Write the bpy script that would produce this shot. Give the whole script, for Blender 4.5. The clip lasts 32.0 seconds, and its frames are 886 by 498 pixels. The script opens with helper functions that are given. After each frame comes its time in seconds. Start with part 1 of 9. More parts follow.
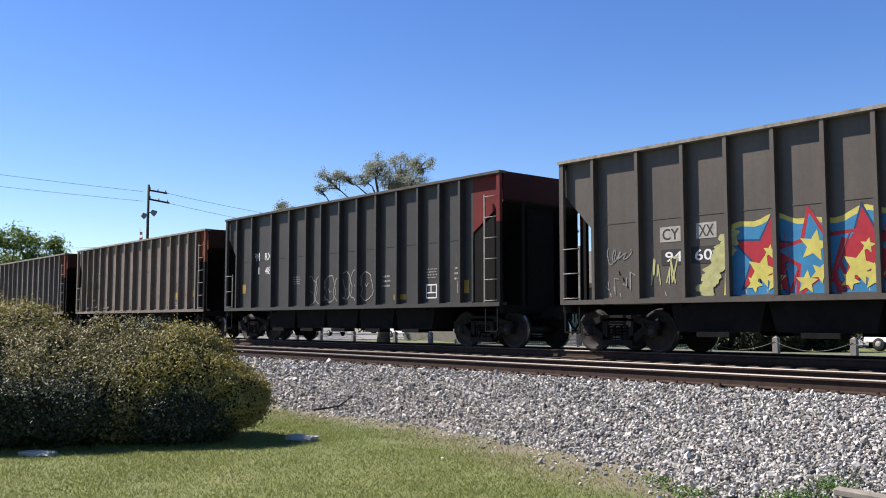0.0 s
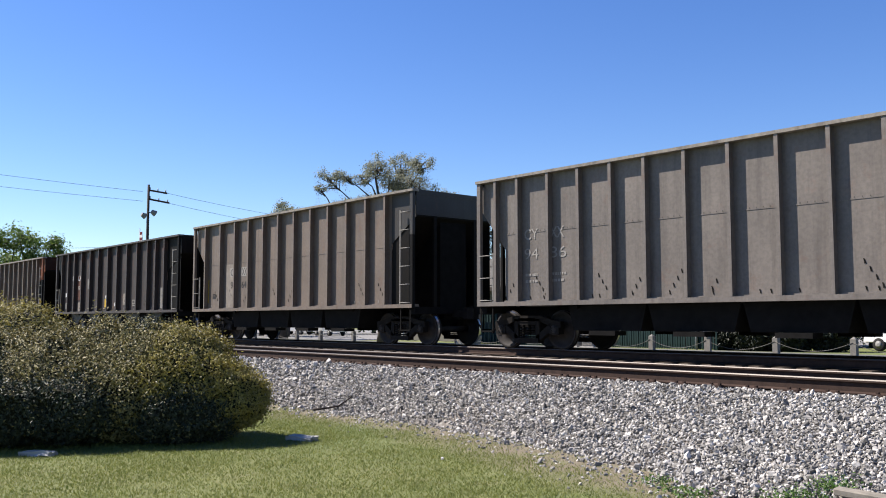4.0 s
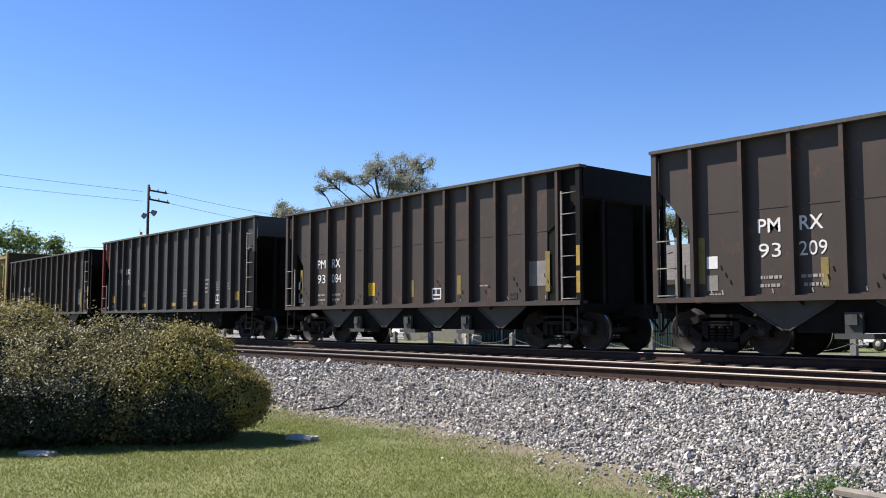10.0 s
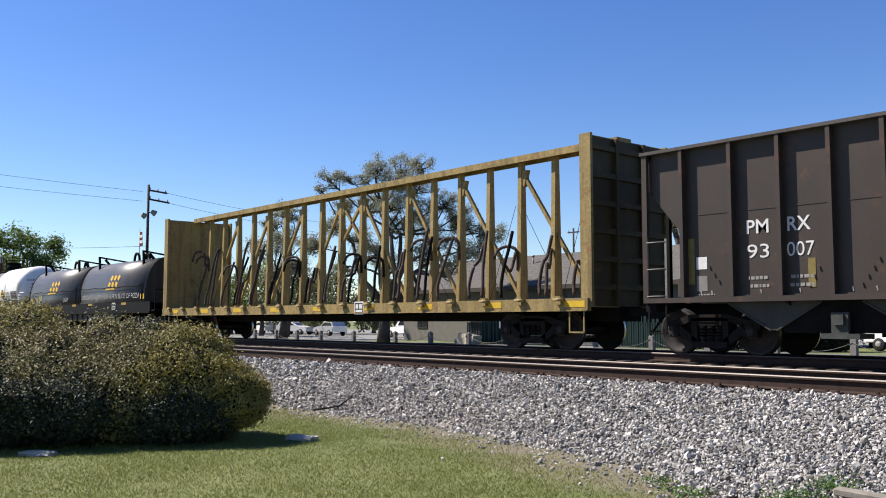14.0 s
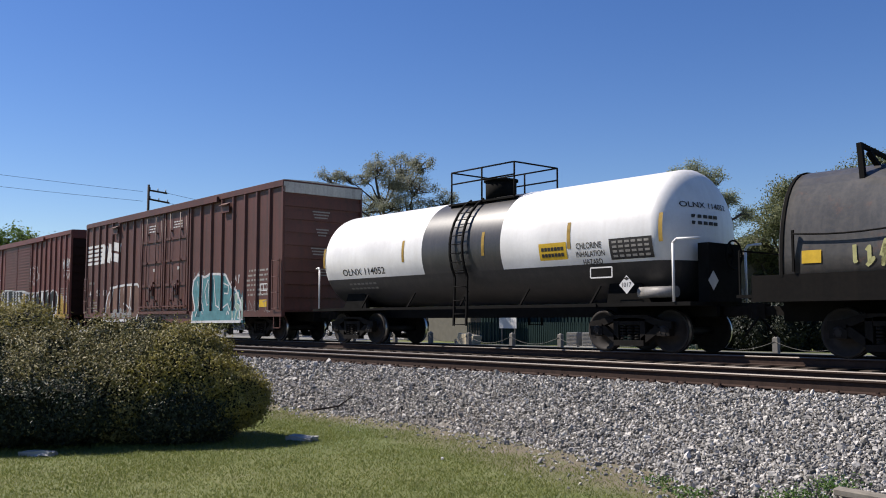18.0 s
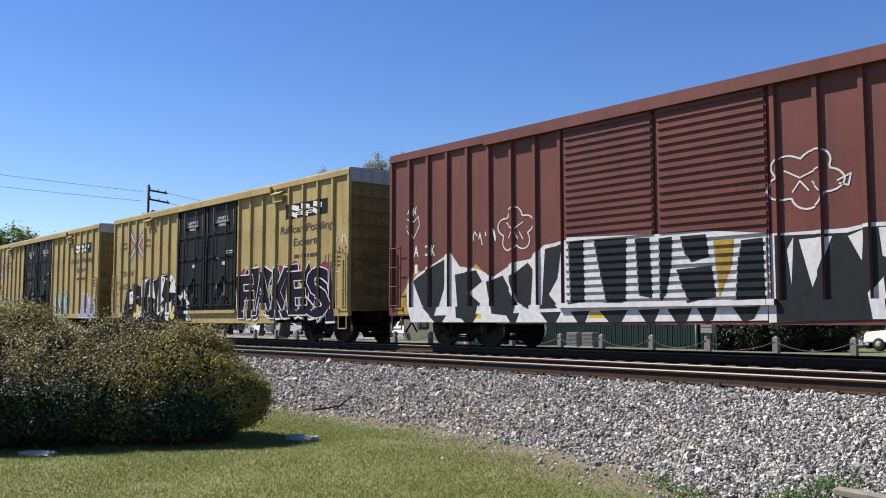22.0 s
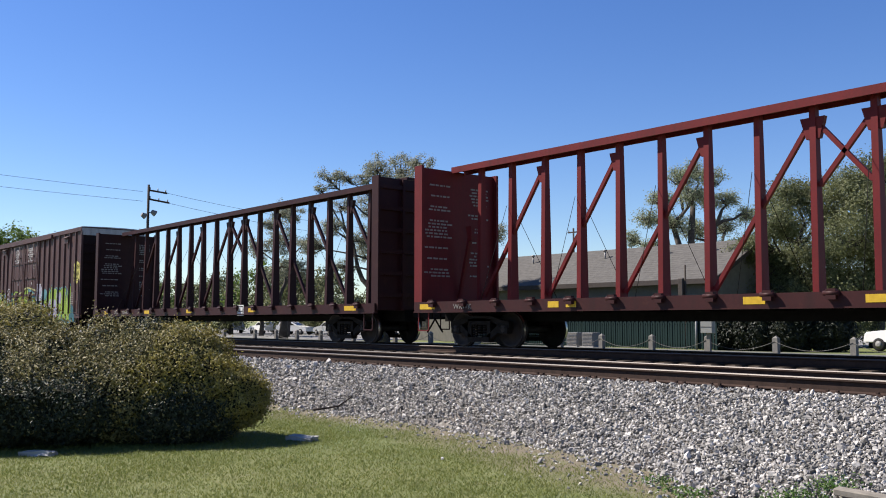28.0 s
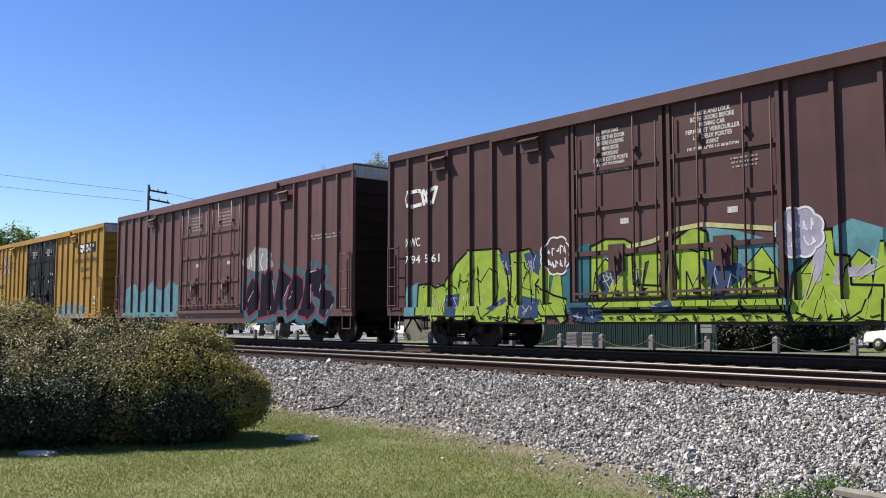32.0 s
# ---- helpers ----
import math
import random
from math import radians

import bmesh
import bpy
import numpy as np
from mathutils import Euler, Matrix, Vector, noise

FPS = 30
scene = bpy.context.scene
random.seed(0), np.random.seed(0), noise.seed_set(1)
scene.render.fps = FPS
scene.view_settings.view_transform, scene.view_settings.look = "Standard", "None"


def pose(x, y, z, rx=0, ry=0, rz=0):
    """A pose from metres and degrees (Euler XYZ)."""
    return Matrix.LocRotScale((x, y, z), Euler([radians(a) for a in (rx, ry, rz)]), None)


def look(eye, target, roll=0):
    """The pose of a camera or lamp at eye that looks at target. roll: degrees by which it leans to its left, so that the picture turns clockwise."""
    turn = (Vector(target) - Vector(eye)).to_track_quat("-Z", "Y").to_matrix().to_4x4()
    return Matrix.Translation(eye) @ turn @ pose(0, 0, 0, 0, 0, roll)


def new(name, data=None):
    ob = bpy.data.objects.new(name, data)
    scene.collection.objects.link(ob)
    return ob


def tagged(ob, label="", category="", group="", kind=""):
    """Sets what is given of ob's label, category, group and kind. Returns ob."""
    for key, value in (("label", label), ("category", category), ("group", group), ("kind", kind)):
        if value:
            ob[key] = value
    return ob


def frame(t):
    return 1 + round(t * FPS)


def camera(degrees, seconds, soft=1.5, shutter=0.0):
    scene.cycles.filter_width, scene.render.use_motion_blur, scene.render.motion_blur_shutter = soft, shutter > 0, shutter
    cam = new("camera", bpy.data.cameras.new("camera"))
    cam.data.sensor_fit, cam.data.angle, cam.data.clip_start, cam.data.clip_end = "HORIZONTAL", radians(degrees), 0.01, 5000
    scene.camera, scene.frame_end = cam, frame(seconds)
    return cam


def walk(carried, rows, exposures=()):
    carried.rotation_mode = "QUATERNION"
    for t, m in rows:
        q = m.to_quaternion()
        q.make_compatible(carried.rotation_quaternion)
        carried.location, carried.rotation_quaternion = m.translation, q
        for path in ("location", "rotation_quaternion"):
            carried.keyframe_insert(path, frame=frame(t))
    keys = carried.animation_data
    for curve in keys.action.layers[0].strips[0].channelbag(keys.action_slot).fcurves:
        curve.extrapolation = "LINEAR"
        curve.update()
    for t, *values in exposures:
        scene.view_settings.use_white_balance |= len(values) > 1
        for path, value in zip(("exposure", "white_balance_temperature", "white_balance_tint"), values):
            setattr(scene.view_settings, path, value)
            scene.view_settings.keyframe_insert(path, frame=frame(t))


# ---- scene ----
# ---------- camera ----------
cam = camera(52.336, 32.0, soft=1.0, shutter=0.0)
EYE = (0.0, 0.0, 0.663)
AIM = (-0.7580, 0.6472, 0.07998)
CAM_POSE = look(EYE, (EYE[0] + AIM[0], EYE[1] + AIM[1], EYE[2] + AIM[2]), 0.0)
STOPS = [(0.0, 1.12), (3.0, 1.14), (9.0, 1.18), (12.0, 1.15), (13.0, 1.2), (14.0, 1.0), (17.0, 0.76), (18.0, 0.6), (19.0, 0.7), (20.0, 0.88), (22.0, 0.92), (24.0, 0.8), (25.0, 0.92), (25.5, 0.93), (28.0, 0.94), (30.0, 0.97), (31.0, 1.1), (32.0, 1.0)]
walk(cam, [(0.0, CAM_POSE), (32.0, CAM_POSE)], [(t, e, 6400, 13) for t, e in STOPS])

# ---------- light ----------
SUN_TRAVEL = Vector((0.28, 0.17, -0.36))
sun_data = bpy.data.lights.new("sun", "SUN")
sun_data.energy, sun_data.angle, sun_data.color = 5.0, radians(0.53), (1.0, 0.93, 0.82)
sun = new("sun", sun_data)
sun.matrix_world = look((0, 0, 60), Vector((0, 0, 60)) + SUN_TRAVEL)

world = bpy.data.worlds.new("world")
scene.world = world
world.use_nodes = True
wt = world.node_tree
wt.nodes.clear()
sky = wt.nodes.new("ShaderNodeTexSky")
sky.sky_type, sky.sun_disc = "NISHITA", False
sky.sun_elevation = radians(47.7)
sky.sun_rotation = radians(238.7)
sky.air_density, sky.dust_density, sky.ozone_density = 1.0, 0.1, 4.0
wbg = wt.nodes.new("ShaderNodeBackground")
wbg.inputs["Strength"].default_value = 0.06
wout = wt.nodes.new("ShaderNodeOutputWorld")
deep = wt.nodes.new("ShaderNodeHueSaturation")
deep.inputs["Hue"].default_value = 0.513
deep.inputs["Saturation"].default_value, deep.inputs["Value"].default_value = 1.22, 1.22
wt.links.new(sky.outputs[0], deep.inputs["Color"])
wt.links.new(deep.outputs[0], wbg.inputs["Color"])
wt.links.new(wbg.outputs[0], wout.inputs["Surface"])

# ---------- plan ----------
GROUND = -0.9            # lawn and street level below the rail heads
NEAR_TRACK = 11.21       # centre line of the empty track
TRAIN_TRACK = 16.79      # centre line of the train's track
RAIL_X0, RAIL_X1 = -620.0, 420.0
# distance the train has run, every four seconds
RUN = [(0, 0.0), (4, 45.4), (8, 91.01), (12, 136.92), (16, 182.58), (20, 227.69), (24, 272.33), (28, 316.51), (32, 360.33)]


# ---------- materials ----------
def nodes_of(name):
    m = bpy.data.materials.new(name)
    m.use_nodes = True
    nt = m.node_tree
    return m, nt, nt.nodes["Principled BSDF"]


def noise_node(nt, coord, scale, detail=4.0, rough=0.55, stretch=None):
    n = nt.nodes.new("ShaderNodeTexNoise")
    n.inputs["Scale"].default_value, n.inputs["Detail"].default_value, n.inputs["Roughness"].default_value = scale, detail, rough
    src = coord
    if stretch:
        mp = nt.nodes.new("ShaderNodeMapping")
        mp.inputs["Scale"].default_value = stretch
        nt.links.new(coord, mp.inputs["Vector"])
        src = mp.outputs[0]
    nt.links.new(src, n.inputs["Vector"])
    return n.outputs["Fac"]


def ramp(nt, fac, stops):
    r = nt.nodes.new("ShaderNodeValToRGB")
    el = r.color_ramp.elements
    while len(el) < len(stops):
        el.new(0.5)
    for e, (p, c) in zip(el, stops):
        e.position, e.color = p, (*c, 1.0) if len(c) == 3 else c
    nt.links.new(fac, r.inputs["Fac"])
    return r.outputs["Color"]


def mix(nt, fac, a, b, kind="MIX"):
    n = nt.nodes.new("ShaderNodeMix")
    n.data_type, n.blend_type = "RGBA", kind
    for sock, v in ((n.inputs[0], fac), (n.inputs[6], a), (n.inputs[7], b)):
        if isinstance(v, (int, float)):
            sock.default_value = v
        elif isinstance(v, tuple):
            sock.default_value = (*v, 1.0)
        else:
            nt.links.new(v, sock)
    return n.outputs[2]


def bump(nt, bsdf, height, strength, distance=0.01):
    b = nt.nodes.new("ShaderNodeBump")
    b.inputs["Strength"].default_value, b.inputs["Distance"].default_value = strength, distance
    nt.links.new(height, b.inputs["Height"])
    nt.links.new(b.outputs[0], bsdf.inputs["Normal"])


def tint(c, k):
    return tuple(min(1.0, v * k) for v in c)


def paint(name, col, dirt=(0.034, 0.028, 0.024), grime=0.45, rough=0.55, rust=0.0, spec=0.14, streak=1.0):
    """Weathered paint on steel: mottled tone, vertical dirt streaks, a little rust."""
    m, nt, b = nodes_of(name)
    co = nt.nodes.new("ShaderNodeTexCoord").outputs["Object"]
    big = noise_node(nt, co, 0.7, 3)
    fine = noise_node(nt, co, 14.0, 6, 0.65)
    run = noise_node(nt, co, 1.0, 5, 0.6, (5.0, 5.0, 0.35))
    c = ramp(nt, big, [(0.3, tint(col, 0.84)), (0.7, tint(col, 1.14))])
    s = ramp(nt, run, [(0.46, (0, 0, 0)), (0.72, (grime * streak,) * 3)])
    c = mix(nt, s, c, dirt)
    f = ramp(nt, fine, [(0.35, (grime * 0.6,) * 3), (0.6, (0, 0, 0))])
    c = mix(nt, f, c, dirt)
    if rust:
        rr = noise_node(nt, co, 2.3, 8, 0.75)
        r = ramp(nt, rr, [(0.56, (0, 0, 0)), (0.64, (rust,) * 3)])
        c = mix(nt, r, c, (0.16, 0.062, 0.028))
    nt.links.new(c, b.inputs["Base Color"])
    b.inputs["Roughness"].default_value = rough
    b.inputs["Specular IOR Level"].default_value = spec
    bump(nt, b, fine, 0.12, 0.004)
    return m


def plain(name, col, rough=0.6, metal=0.0, vary=0.18, scale=6.0, bumpy=0.15, spec=0.22):
    m, nt, b = nodes_of(name)
    co = nt.nodes.new("ShaderNodeTexCoord").outputs["Object"]
    n = noise_node(nt, co, scale, 6, 0.6)
    c = ramp(nt, n, [(0.3, tint(col, 1 - vary)), (0.7, tint(col, 1 + vary))])
    nt.links.new(c, b.inputs["Base Color"])
    b.inputs["Roughness"].default_value, b.inputs["Metallic"].default_value = rough, metal
    b.inputs["Specular IOR Level"].default_value = spec
    if bumpy:
        bump(nt, b, n, bumpy, 0.01)
    return m


def leafy(name, dark, light, trans=0.25):
    """Leaves: every clump has its own tone."""
    m, nt, b = nodes_of(name)
    geo = nt.nodes.new("ShaderNodeNewGeometry")
    c = ramp(nt, geo.outputs["Random Per Island"], [(0.0, dark), (0.55, tuple((a + z) / 2 for a, z in zip(dark, light))), (1.0, light)])
    nt.links.new(c, b.inputs["Base Color"])
    b.inputs["Roughness"].default_value = 0.55
    b.inputs["Specular IOR Level"].default_value = 0.3
    if trans:
        t = nt.nodes.new("ShaderNodeBsdfTranslucent")
        nt.links.new(c, t.inputs["Color"])
        ms = nt.nodes.new("ShaderNodeMixShader")
        ms.inputs[0].default_value = trans
        nt.links.new(b.outputs[0], ms.inputs[1])
        nt.links.new(t.outputs[0], ms.inputs[2])
        nt.links.new(ms.outputs[0], nt.nodes["Material Output"].inputs["Surface"])
    return m


# ---------- mesh helpers ----------
def box(bm, x0, x1, y0, y1, z0, z1):
    v = [bm.verts.new(p) for p in ((x0, y0, z0), (x1, y0, z0), (x1, y1, z0), (x0, y1, z0), (x0, y0, z1), (x1, y0, z1), (x1, y1, z1), (x0, y1, z1))]
    for q in ((3, 2, 1, 0), (4, 5, 6, 7), (0, 1, 5, 4), (1, 2, 6, 5), (2, 3, 7, 6), (3, 0, 4, 7)):
        bm.faces.new([v[i] for i in q])


def prism(bm, pts, axis, a, b):
    """A closed outline, pulled along one axis from a to b. Outline coordinates are the two other axes, in order."""
    def at(p, k):
        return (k, p[0], p[1]) if axis == "x" else (p[0], k, p[1]) if axis == "y" else (p[0], p[1], k)
    lo = [bm.verts.new(at(p, a)) for p in pts]
    hi = [bm.verts.new(at(p, b)) for p in pts]
    n = len(pts)
    bm.faces.new(lo)
    bm.faces.new(hi[::-1])
    for i in range(n):
        bm.faces.new((lo[i], hi[i], hi[(i + 1) % n], lo[(i + 1) % n]))


def bar(bm, p, q, w, d=None):
    """A square bar from p to q."""
    p, q = Vector(p), Vector(q)
    d = d or w
    z = (q - p).normalized()
    x = z.cross(Vector((0, 1, 0)) if abs(z.y) < 0.9 else Vector((1, 0, 0))).normalized()
    y = z.cross(x)
    c = [x * (sx * w / 2) + y * (sy * d / 2) for sx, sy in ((-1, -1), (1, -1), (1, 1), (-1, 1))]
    lo = [bm.verts.new(p + k) for k in c]
    hi = [bm.verts.new(q + k) for k in c]
    bm.faces.new(lo[::-1])
    bm.faces.new(hi)
    for i in range(4):
        bm.faces.new((lo[i], lo[(i + 1) % 4], hi[(i + 1) % 4], hi[i]))


def rod(bm, p, q, r0, r1=None, n=8, caps=True):
    p, q = Vector(p), Vector(q)
    r1 = r0 if r1 is None else r1
    z = (q - p).normalized()
    x = z.cross(Vector((0, 0, 1)) if abs(z.z) < 0.9 else Vector((1, 0, 0))).normalized()
    y = z.cross(x)
    lo, hi = [], []
    for i in range(n):
        a = 2 * math.pi * i / n
        k = x * math.cos(a) + y * math.sin(a)
        lo.append(bm.verts.new(p + k * r0))
        hi.append(bm.verts.new(q + k * r1))
    for i in range(n):
        f = bm.faces.new((lo[i], lo[(i + 1) % n], hi[(i + 1) % n], hi[i]))
        f.smooth = True
    if caps:
        bm.faces.new(lo[::-1])
        bm.faces.new(hi)


def lathe(bm, profile, axis_y=True, n=32, centre=(0, 0, 0)):
    """Turns (radius, y) points about the y axis (or x axis)."""
    rings = []
    for r, k in profile:
        ring = []
        for i in range(n):
            a = 2 * math.pi * i / n
            p = (r * math.cos(a), k, r * math.sin(a)) if axis_y else (k, r * math.cos(a), r * math.sin(a))
            ring.append(bm.verts.new(Vector(p) + Vector(centre)))
        rings.append(ring)
    for r0, r1 in zip(rings, rings[1:]):
        for i in range(n):
            f = bm.faces.new((r0[i], r0[(i + 1) % n], r1[(i + 1) % n], r1[i]))
            f.smooth = True
    bm.faces.new(rings[0][::-1])
    bm.faces.new(rings[-1])


def tube(bm, pts, r, n=6):
    """One bent tube through points."""
    pts = [Vector(p) for p in pts]
    rings = []
    for i, p in enumerate(pts):
        z = (pts[min(i + 1, len(pts) - 1)] - pts[max(i - 1, 0)]).normalized()
        x = z.cross(Vector((0.13, 0.2, 1)) if abs(z.z) < 0.9 else Vector((1, 0.1, 0))).normalized()
        y = z.cross(x)
        rr = r(i) if callable(r) else r
        rings.append([bm.verts.new(p + (x * math.cos(2 * math.pi * k / n) + y * math.sin(2 * math.pi * k / n)) * rr) for k in range(n)])
    for a, b in zip(rings, rings[1:]):
        for k in range(n):
            bm.faces.new((a[k], a[(k + 1) % n], b[(k + 1) % n], b[k])).smooth = True
    bm.faces.new(rings[0][::-1])
    bm.faces.new(rings[-1])


def mesh_of(name, bm, mats, fix=True):
    me = bpy.data.meshes.new(name)
    if fix:
        bmesh.ops.recalc_face_normals(bm, faces=bm.faces)
    bm.to_mesh(me)
    bm.free()
    for m in (mats if isinstance(mats, (list, tuple)) else [mats]):
        me.materials.append(m)
    return me


def part(name, bm, material, parent=None, label="", loc=None):
    """One mesh object under a thing or a part. bm may be a mesh that is shared."""
    me = bm if isinstance(bm, bpy.types.Mesh) else mesh_of(name, bm, material)
    ob = new(name, me)
    ob.parent = parent
    if loc:
        ob.location = loc
    if label:
        tagged(ob, label)
    return ob


def thing(name, label, category, group="", loc=(0, 0, 0), kind=""):
    e = new(name)
    e.location = loc
    e.empty_display_size = 0.3
    return tagged(e, label, category, group, kind)


def soup(name, verts, faces, material, smooth=False):
    me = bpy.data.meshes.new(name)
    me.from_pydata(np.asarray(verts).tolist(), [], np.asarray(faces).tolist() if not isinstance(faces, list) else faces)
    me.materials.append(material)
    if smooth:
        me.shade_smooth()
    me.update()
    return me


def frange(a, b, n):
    return [a + (b - a) * i / (n - 1) for i in range(n)]


# ---------- colours ----------
M_RAIL = plain("rail_rust", (0.04, 0.024, 0.018), 0.85, 0.0, 0.3, 9)
M_RAILTOP = plain("rail_head_steel", (0.14, 0.125, 0.112), 0.5, 0.7, 0.1, 20, 0.05)
M_TIE = plain("old_tie_wood", (0.05, 0.038, 0.03), 0.9, 0, 0.4, 12, 0.5)
M_DARKSTEEL = plain("dark_truck_steel", (0.0125, 0.011, 0.01), 0.8, 0.0, 0.35, 7, 0.15, 0.08)
M_WHEEL = plain("wheel_steel", (0.025, 0.021, 0.019), 0.7, 0.1, 0.3, 9)
M_TREAD = plain("wheel_tread", (0.5, 0.49, 0.47), 0.3, 1.0, 0.1, 20, 0)
M_BLACK = plain("black_underframe", (0.009, 0.0085, 0.008), 0.85, 0, 0.3, 5, 0.15, 0.06)
M_GREYSTEEL = plain("grey_steel", (0.22, 0.21, 0.2), 0.55, 0.2, 0.25, 8)

P_BROWN = paint("dusty_brown_paint", (0.045, 0.0345, 0.028), grime=0.5, rust=0.25, rough=0.5, spec=0.25)
P_TAN = paint("tan_grey_paint", (0.15, 0.116, 0.09), grime=0.4, rust=0.2, rough=0.5, spec=0.4)
P_DUST = paint("dusty_brown_grey_paint", (0.068, 0.057, 0.045), grime=0.5, rust=0.15, rough=0.5, spec=0.4)
P_GREY = paint("dusty_grey_paint", (0.15, 0.13, 0.112), grime=0.45, rust=0.15, rough=0.5, spec=0.4)
P_DARK = paint("sooty_black_paint", (0.041, 0.039, 0.037), grime=0.5, rust=0.1, rough=0.5, spec=0.25)
# chord paints are paler than the sheets below them
P_CHORD = paint("pale_chord_paint", (0.26, 0.235, 0.2), grime=0.5, rust=0.1)
P_CHORDDARK = paint("dull_grey_chord_paint", (0.085, 0.078, 0.072), grime=0.5, rust=0.15)
# near-black: hopper-end shade put into colour, soot on corner panels, coil-car sill
P_NEARBLACK = paint("near_black_paint", (0.008, 0.0075, 0.007), (0.02, 0.016, 0.013), grime=0.4, spec=0.06)
# shaded copies of the red and the orange paint, for front ends
P_REDSHADE = paint("shaded_red_paint", (0.05, 0.009, 0.007), (0.015, 0.011, 0.01), grime=0.6, spec=0.08)
P_RUSTSHADE = paint("shaded_rust_paint", (0.045, 0.016, 0.009), (0.015, 0.012, 0.01), grime=0.6, rust=0.15, spec=0.08)
M_RUNG = plain("worn_grab_iron", (0.16, 0.15, 0.135), 0.6, 0, 0.25, 9)
M_GATE = plain("dusty_gate_steel", (0.045, 0.048, 0.044), 0.7, 0.1, 0.3, 8)
M_STRAP = plain("faded_strap_web", (0.05, 0.038, 0.034), 0.9, 0, 0.35, 6)
P_SLATE = paint("dark_slate_paint", (0.05, 0.05, 0.046), grime=0.5, rust=0.2)
P_PLUM = paint("dull_plum_paint", (0.046, 0.036, 0.033), grime=0.5, rust=0.25, rough=0.5, spec=0.25)
P_REDEND = paint("faded_red_paint", (0.125, 0.0135, 0.0115), grime=0.4)
P_ORANGE = paint("faded_orange_paint", (0.17, 0.05, 0.02), grime=0.5, rust=0.3)
P_BOXRED = paint("oxide_red_paint", (0.1, 0.038, 0.03), grime=0.45, rust=0.15, rough=0.5, spec=0.25)
P_BOXRED_B = paint("dark_oxide_paint", (0.128, 0.036, 0.028), grime=0.45, rust=0.15, rough=0.5, spec=0.25)
P_MAROON = paint("dull_maroon_paint", (0.105, 0.043, 0.042), grime=0.45, rust=0.12, rough=0.5, spec=0.25)
# red-brown body paint darkened: the shade of the ends put into colour
P_ENDSHADE = paint("shaded_red_brown_paint", (0.022, 0.012, 0.011), (0.012, 0.009, 0.008), grime=0.5, spec=0.08)
P_CNBROWN = paint("deep_brown_paint", (0.075, 0.038, 0.037), grime=0.3)
P_YELLOW = paint("railbox_yellow_paint", (0.32, 0.247, 0.104), (0.16, 0.105, 0.043), grime=0.38, rust=0.3)
# darker, dirtier copy of the yellow for the car ends
P_ENDYELLOW = paint("dull_dirty_yellow_paint", (0.23, 0.17, 0.068), (0.07, 0.045, 0.022), grime=0.65, rust=0.35)
P_YELLOW_B = paint("golden_yellow_paint", (0.306, 0.17, 0.0255), (0.16, 0.1, 0.05), grime=0.35, rust=0.2)
P_CBYELLOW = paint("weathered_ochre_paint", (0.29, 0.215, 0.085), (0.07, 0.052, 0.03), grime=0.7, rust=0.6)
# ochre darkened to carry the shade of the bulkhead backs
P_OCHRESHADE = paint("shaded_grimy_ochre_paint", (0.05, 0.038, 0.017), (0.035, 0.027, 0.017), grime=0.7, rust=0.4)
P_CBRED = paint("bright_oxide_red_paint", (0.125, 0.0145, 0.0155), (0.05, 0.014, 0.013), grime=0.35, rust=0.08)
# dark red for sill dirt, and for the shade of the bulkhead backs
P_CBREDDARK = paint("grime_and_shade_red_paint", (0.042, 0.013, 0.013), (0.02, 0.012, 0.011), grime=0.5, rust=0.1)
P_CBBROWN = paint("maroon_brown_paint", (0.034, 0.0115, 0.0125), (0.022, 0.011, 0.011), grime=0.4, rust=0.08)
P_DOORBLK = paint("black_door_paint", (0.0065, 0.007, 0.0085), (0.012, 0.012, 0.0125), grime=0.3, spec=0.1)
P_COIL = paint("faded_black_hood_paint", (0.034, 0.0345, 0.036), (0.09, 0.082, 0.075), grime=0.45, rough=0.42, rust=0.2, spec=0.35)
P_BELLY = paint("dusty_black_girder_paint", (0.03, 0.029, 0.028), (0.06, 0.052, 0.045), grime=0.5, rough=0.6, spec=0.15)
P_TANKWHITE = paint("white_tank_paint", (0.7, 0.69, 0.67), (0.4, 0.36, 0.3), grime=0.15, rough=0.4, spec=0.5)
P_TANKBLACK = paint("black_tank_paint", (0.03, 0.03, 0.032), (0.12, 0.1, 0.09), grime=0.2, rough=0.4, spec=0.5)
P_ROOF = paint("galvanised_roof", (0.42, 0.41, 0.39), grime=0.3, rough=0.5)
P_ROOFEDGE = paint("cream_roof_edge_paint", (0.46, 0.43, 0.33), grime=0.25)
P_WHITE = plain("white_stencil_paint", (0.55, 0.545, 0.53), 0.6, 0, 0.1, 8, 0)
P_STENCIL_DULL = plain("worn_white_stencil_paint", (0.24, 0.225, 0.205), 0.7, 0, 0.25, 15, 0)
P_PLATE = plain("scuffed_white_plate", (0.35, 0.345, 0.33), 0.6, 0, 0.3, 20, 0)
P_BLACKLET = plain("black_stencil_paint", (0.03, 0.028, 0.027), 0.6, 0, 0.1, 8, 0)
P_SAFETY = plain("yellow_reflective_tape", (0.5, 0.32, 0.025), 0.5, 0, 0.15, 8, 0)

